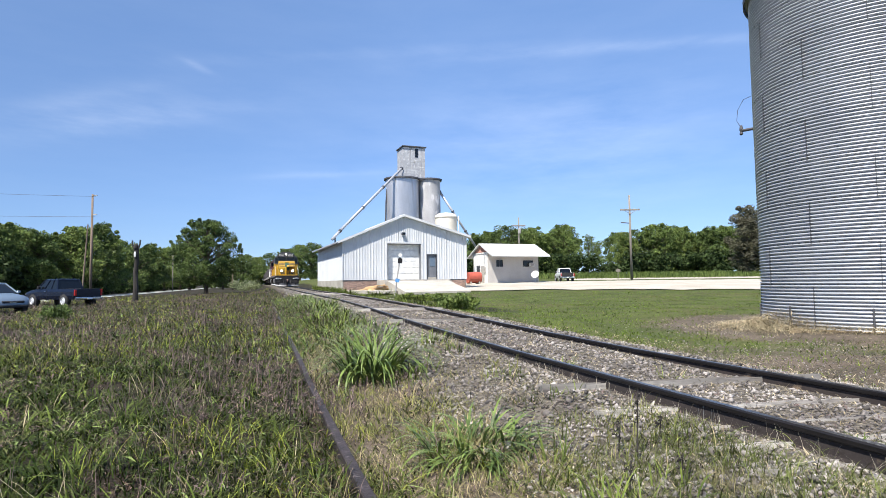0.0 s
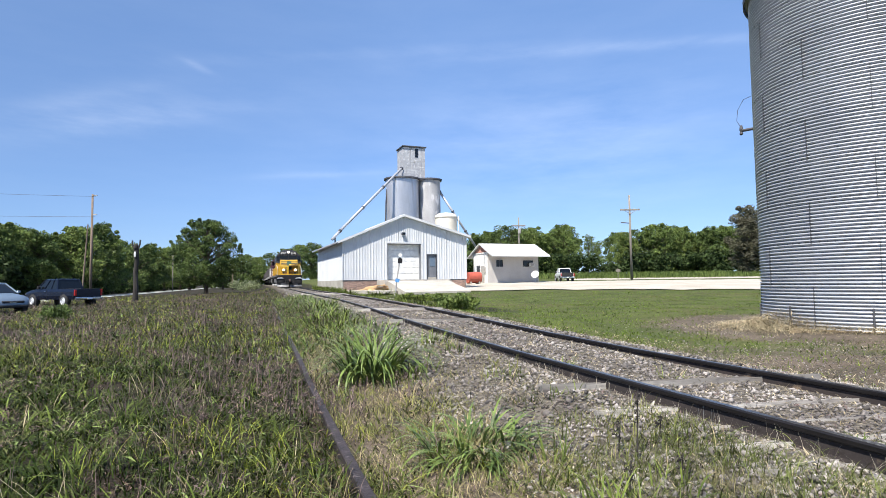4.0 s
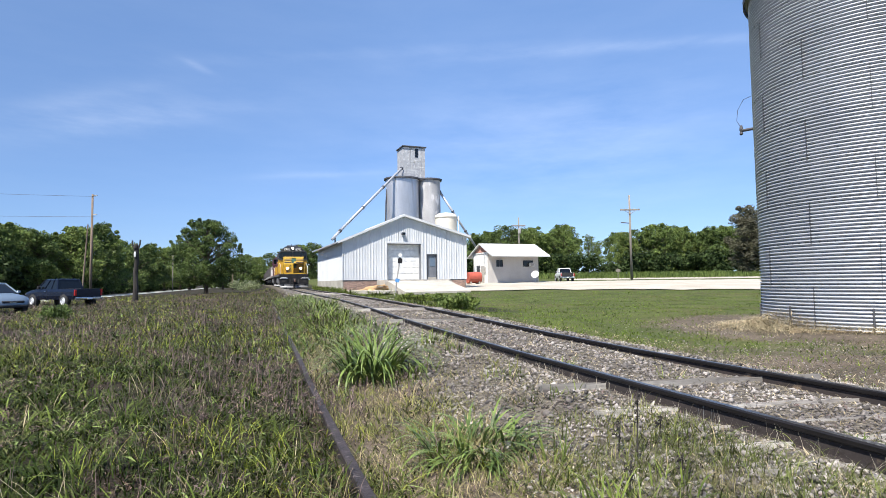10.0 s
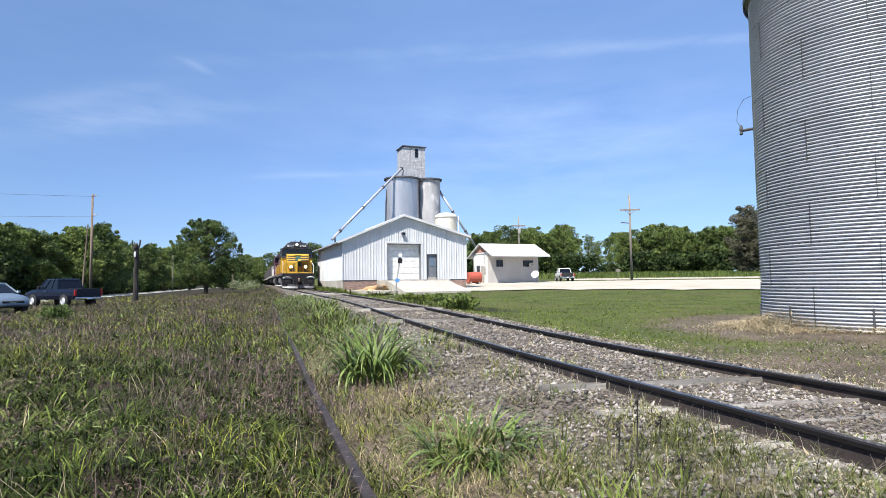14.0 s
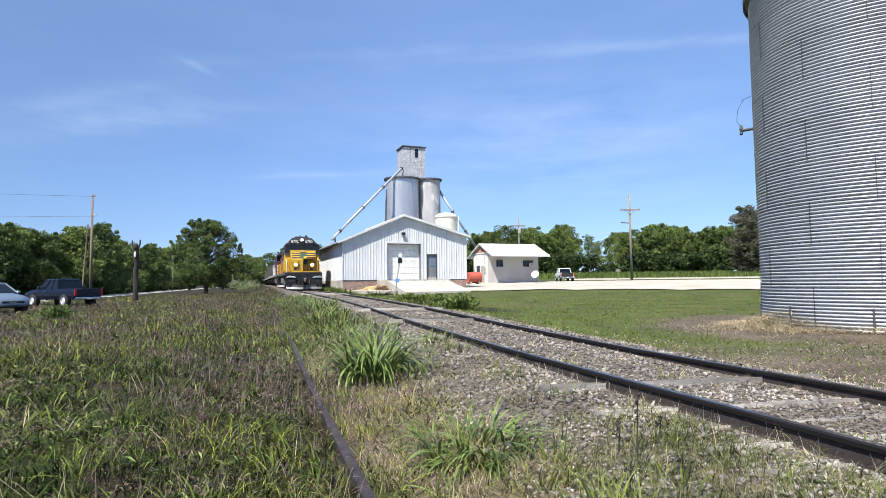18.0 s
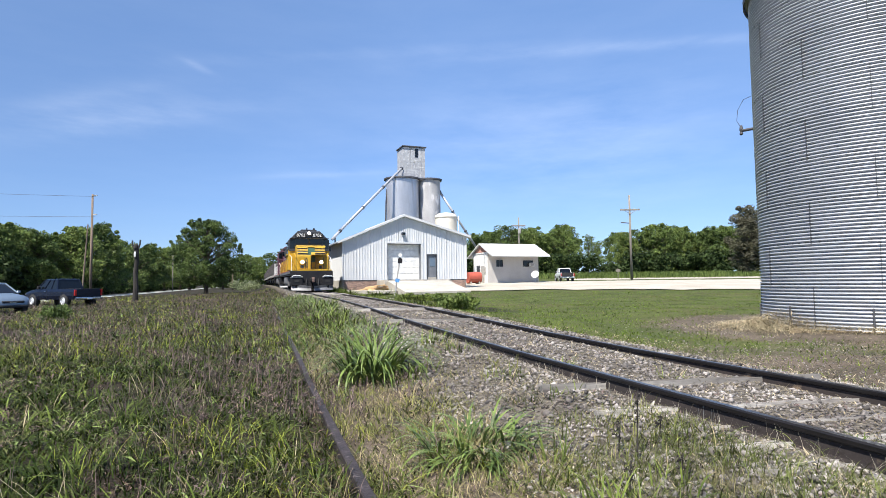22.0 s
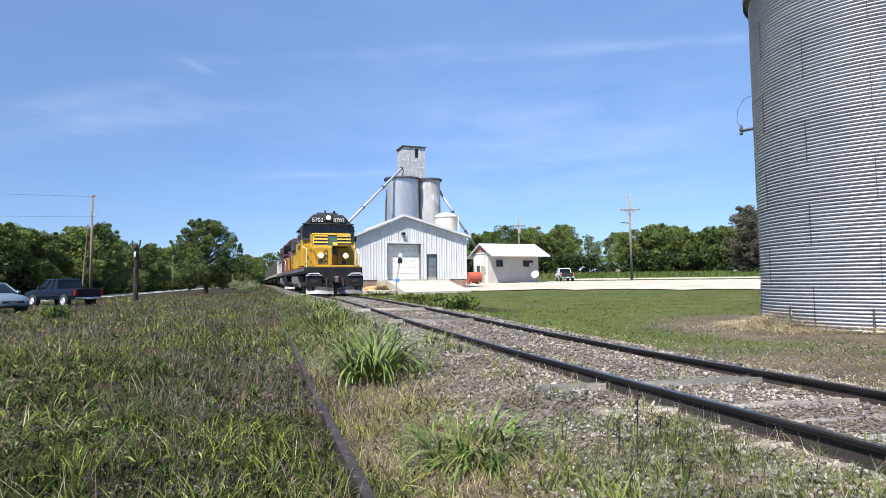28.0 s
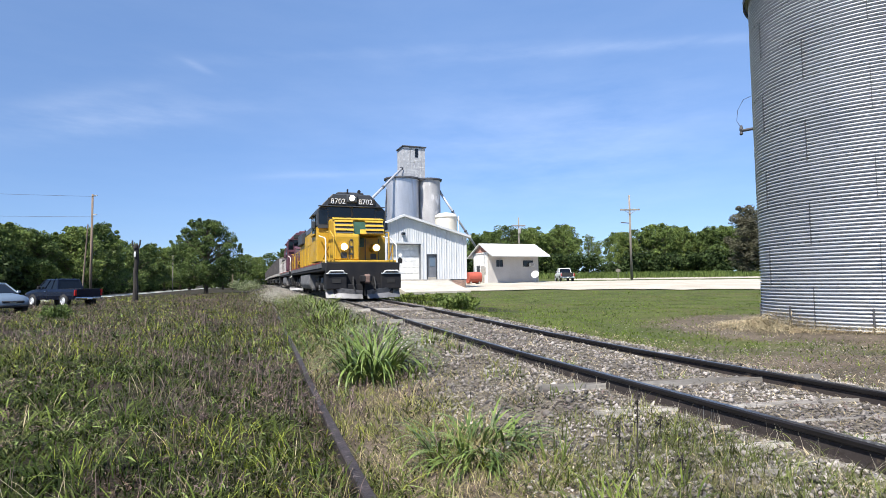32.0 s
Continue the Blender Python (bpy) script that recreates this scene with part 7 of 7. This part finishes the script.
def dock_weed(x, y, h, seed):
    rr = np.random.default_rng(seed)
    g = ground_at(x, y)
    th = empty("dock_weed", pose(x, y, g - 0.02), "dead dark brown weed stalk", "weed", "dead weed stalks")
    part("stalk", rod((0, 0, 0), (0.02, 0.01, h), 0.006, 5, 0.003), M["deadwood"], th)
    cs = [(0.02 * rr.uniform(-1, 1), 0.02 * rr.uniform(-1, 1), h * (0.55 + 0.04 * k), 0.009) for k in range(11)]
    co, tr = crown_points(cs, 12, 0.006, rr)
    tri_mesh("seed_head", co, tr, M["deadwood"], parent=th, kind="")


for k, (x, y, h) in enumerate(((1.08, 3.25, 0.42), (1.3, 3.5, 0.16), (1.02, 3.4, 0.2), (0.9, 2.85, 0.2), (1.18, 2.9, 0.16), (-1.25, 4.6, 0.42), (-2.9, 12.6, 0.5), (-2.6, 12.2, 0.4))):
    dock_weed(x, y, h, 90 + k)


# ---- ballast stones ----
def stones(n, near, far, keep, size, seed, material, label, name="ballast_stones"):
    x, y, rr = wedge(n, near, far, 0.45, 0.86, seed)
    d = aside(x, y)
    ok = keep(x, y, d, rr)
    x, y = x[ok], y[ok]
    m = len(x)
    oct_v = np.array([(1, 0, 0), (-1, 0, 0), (0, 1, 0), (0, -1, 0), (0, 0, 1), (0, 0, -1)], float)
    oct_t = np.array([(0, 2, 4), (2, 1, 4), (1, 3, 4), (3, 0, 4), (2, 0, 5), (1, 2, 5), (3, 1, 5), (0, 3, 5)])
    s = rr.uniform(size[0], size[1], m) * (y / 4).clip(0.8, None) ** 0.35
    v = oct_v[None] * rr.uniform(0.55, 1.25, (m, 6, 1)) + rr.normal(scale=0.25, size=(m, 6, 3))
    v[:, :, 2] *= 0.7
    v *= s[:, None, None]
    v += np.stack([x, y, ground_z(x, y) + s * 0.25], 1)[:, None]
    tr = (np.arange(m)[:, None, None] * 6 + oct_t[None]).reshape(-1, 3)
    return tri_mesh(name, v.reshape(-1, 3), tr, material, label, "gravel")


stones(110000, 1.9, 45, lambda x, y, d, rr: (np.abs(d) < 2.3) & (np.abs(np.abs(d) - 0.7535) > 0.05), (0.007, 0.022), 41, M["stone"], "loose grey and tan ballast stones")
stones(3500, 1.9, 12, lambda x, y, d, rr: (np.abs(d) < 2.2) & (np.abs(np.abs(d) - 0.7535) > 0.07), (0.018, 0.036), 43, M["stone"], "larger flat ballast chips")
stones(40000, 1.9, 16, lambda x, y, d, rr: (d > 1.9) & (d < 6) & (rr.uniform(size=len(x)) < cover(x, y)[2]), (0.005, 0.012), 42, M["stone"], "scattered small stones on the dirt")

# straw heap at the foot of the bin
rr = np.random.default_rng(77)
n = 6500
a = np.where(rr.uniform(size=n) < 0.6, radians(186) + rr.normal(0, 0.24, n), rr.uniform(radians(150), radians(300), n))
q = 2.3 + np.abs(rr.normal(0, 0.5, n)) * (0.5 + np.exp(-((a - radians(186)) / 0.4) ** 2))
px, py = BIN[0] + q * np.cos(a), BIN[1] + q * np.sin(a)
base = np.stack([px, py, ground_z(px, py) + rr.uniform(0, 0.3, n) * np.exp(-(q - 2.3) * 2.2) * (0.4 + np.exp(-((a - radians(186)) / 0.4) ** 2))], 1)
co, tr = blade_mesh(base, rr.uniform(0.06, 0.22, n), rr.uniform(0.006, 0.014, n), rr.uniform(1.0, 1.5, n), 0.1, 3)
tri_mesh("straw_litter", co, tr, L["dry"], "tangled dry straw heaped against the bin", "straw")
# flat black patch laid on the ground as shade under the bin's edge
gap = part("washout", lathe([(0.02, 0.035), (0.5, 0.03), (0.62, -0.05)], 14), M["black"], m=pose(BIN[0] + 2.3 * math.cos(radians(206)), BIN[1] + 2.3 * math.sin(radians(206)), ground_at(BIN[0] - 2.1, BIN[1] - 1.0), 0, 0, 116) @ Matrix.Diagonal((0.55, 0.16, 1.0, 1)))
tagged(gap, "black patch for the shade in the gap under the bin", "hollow")
for k in range(5):
    aa = radians(165 + 9.5 * k)
    px, py = BIN[0] + (2.5 + 0.14 * math.sin(k * 2.1)) * math.cos(aa), BIN[1] + (2.5 + 0.14 * math.sin(k * 2.1)) * math.sin(aa)
    clod = part("dirt_clod", lathe([(0.01, 0.12), (0.1, 0.1), (0.19, 0.04), (0.22, -0.06)], 9), M["debris"], m=pose(px, py, ground_at(px, py), 0, 0, k * 50) @ Matrix.Diagonal((1 + 0.5 * (k % 3), 1, 0.7 + 0.3 * (k % 2), 1)))
    tagged(clod, "low mound of dirt and rot by the bin", "dirt mound", "mounds by the bin")


# ---- dust stirred up beside the wheels ----
def dust_puff(size, n, seed):
    rr = np.random.default_rng(seed)
    c = rr.normal(size=(n, 3)) * np.array([0.4, 0.9, 0.22]) * size
    a, b = rr.normal(size=(n, 3)), rr.normal(size=(n, 3))
    s = rr.uniform(0.004, 0.008, (n, 1))
    co = np.stack([c, c + a * s, c + b * s], 1).reshape(-1, 3)
    return tri_mesh("dust_puff", co, np.arange(3 * n).reshape(-1, 3), M["dust"], "thin drifting puff of pale dust beside the train", "dust", "thing")


PUFFS = [(dust_puff(0.9 + 0.12 * k, 8000, 300 + k), y, off, start) for k, (y, off, start) in enumerate((
    (40.0, -1.9, 27.6), (36.5, -2.0, 28.4), (33.5, -1.9, 29.2), (31.0, -2.0, 29.8), (28.8, -1.9, 30.4)))]


def dust_motion():
    for ob, y, off, start in PUFFS:
        x = float(track_x(y)) + off
        low, out = pose(x, y, -3.2), pose(x - 0.2, y - 0.8, 0.0)
        rows = [(0.0, low), (start, low), (start + 1.3, out)]
        if start + 1.3 < 32:
            rows.append((32.0, pose(x - 0.6, y - 1.6, 0.25)))
        walk(ob, rows)


dust_motion()
motions()
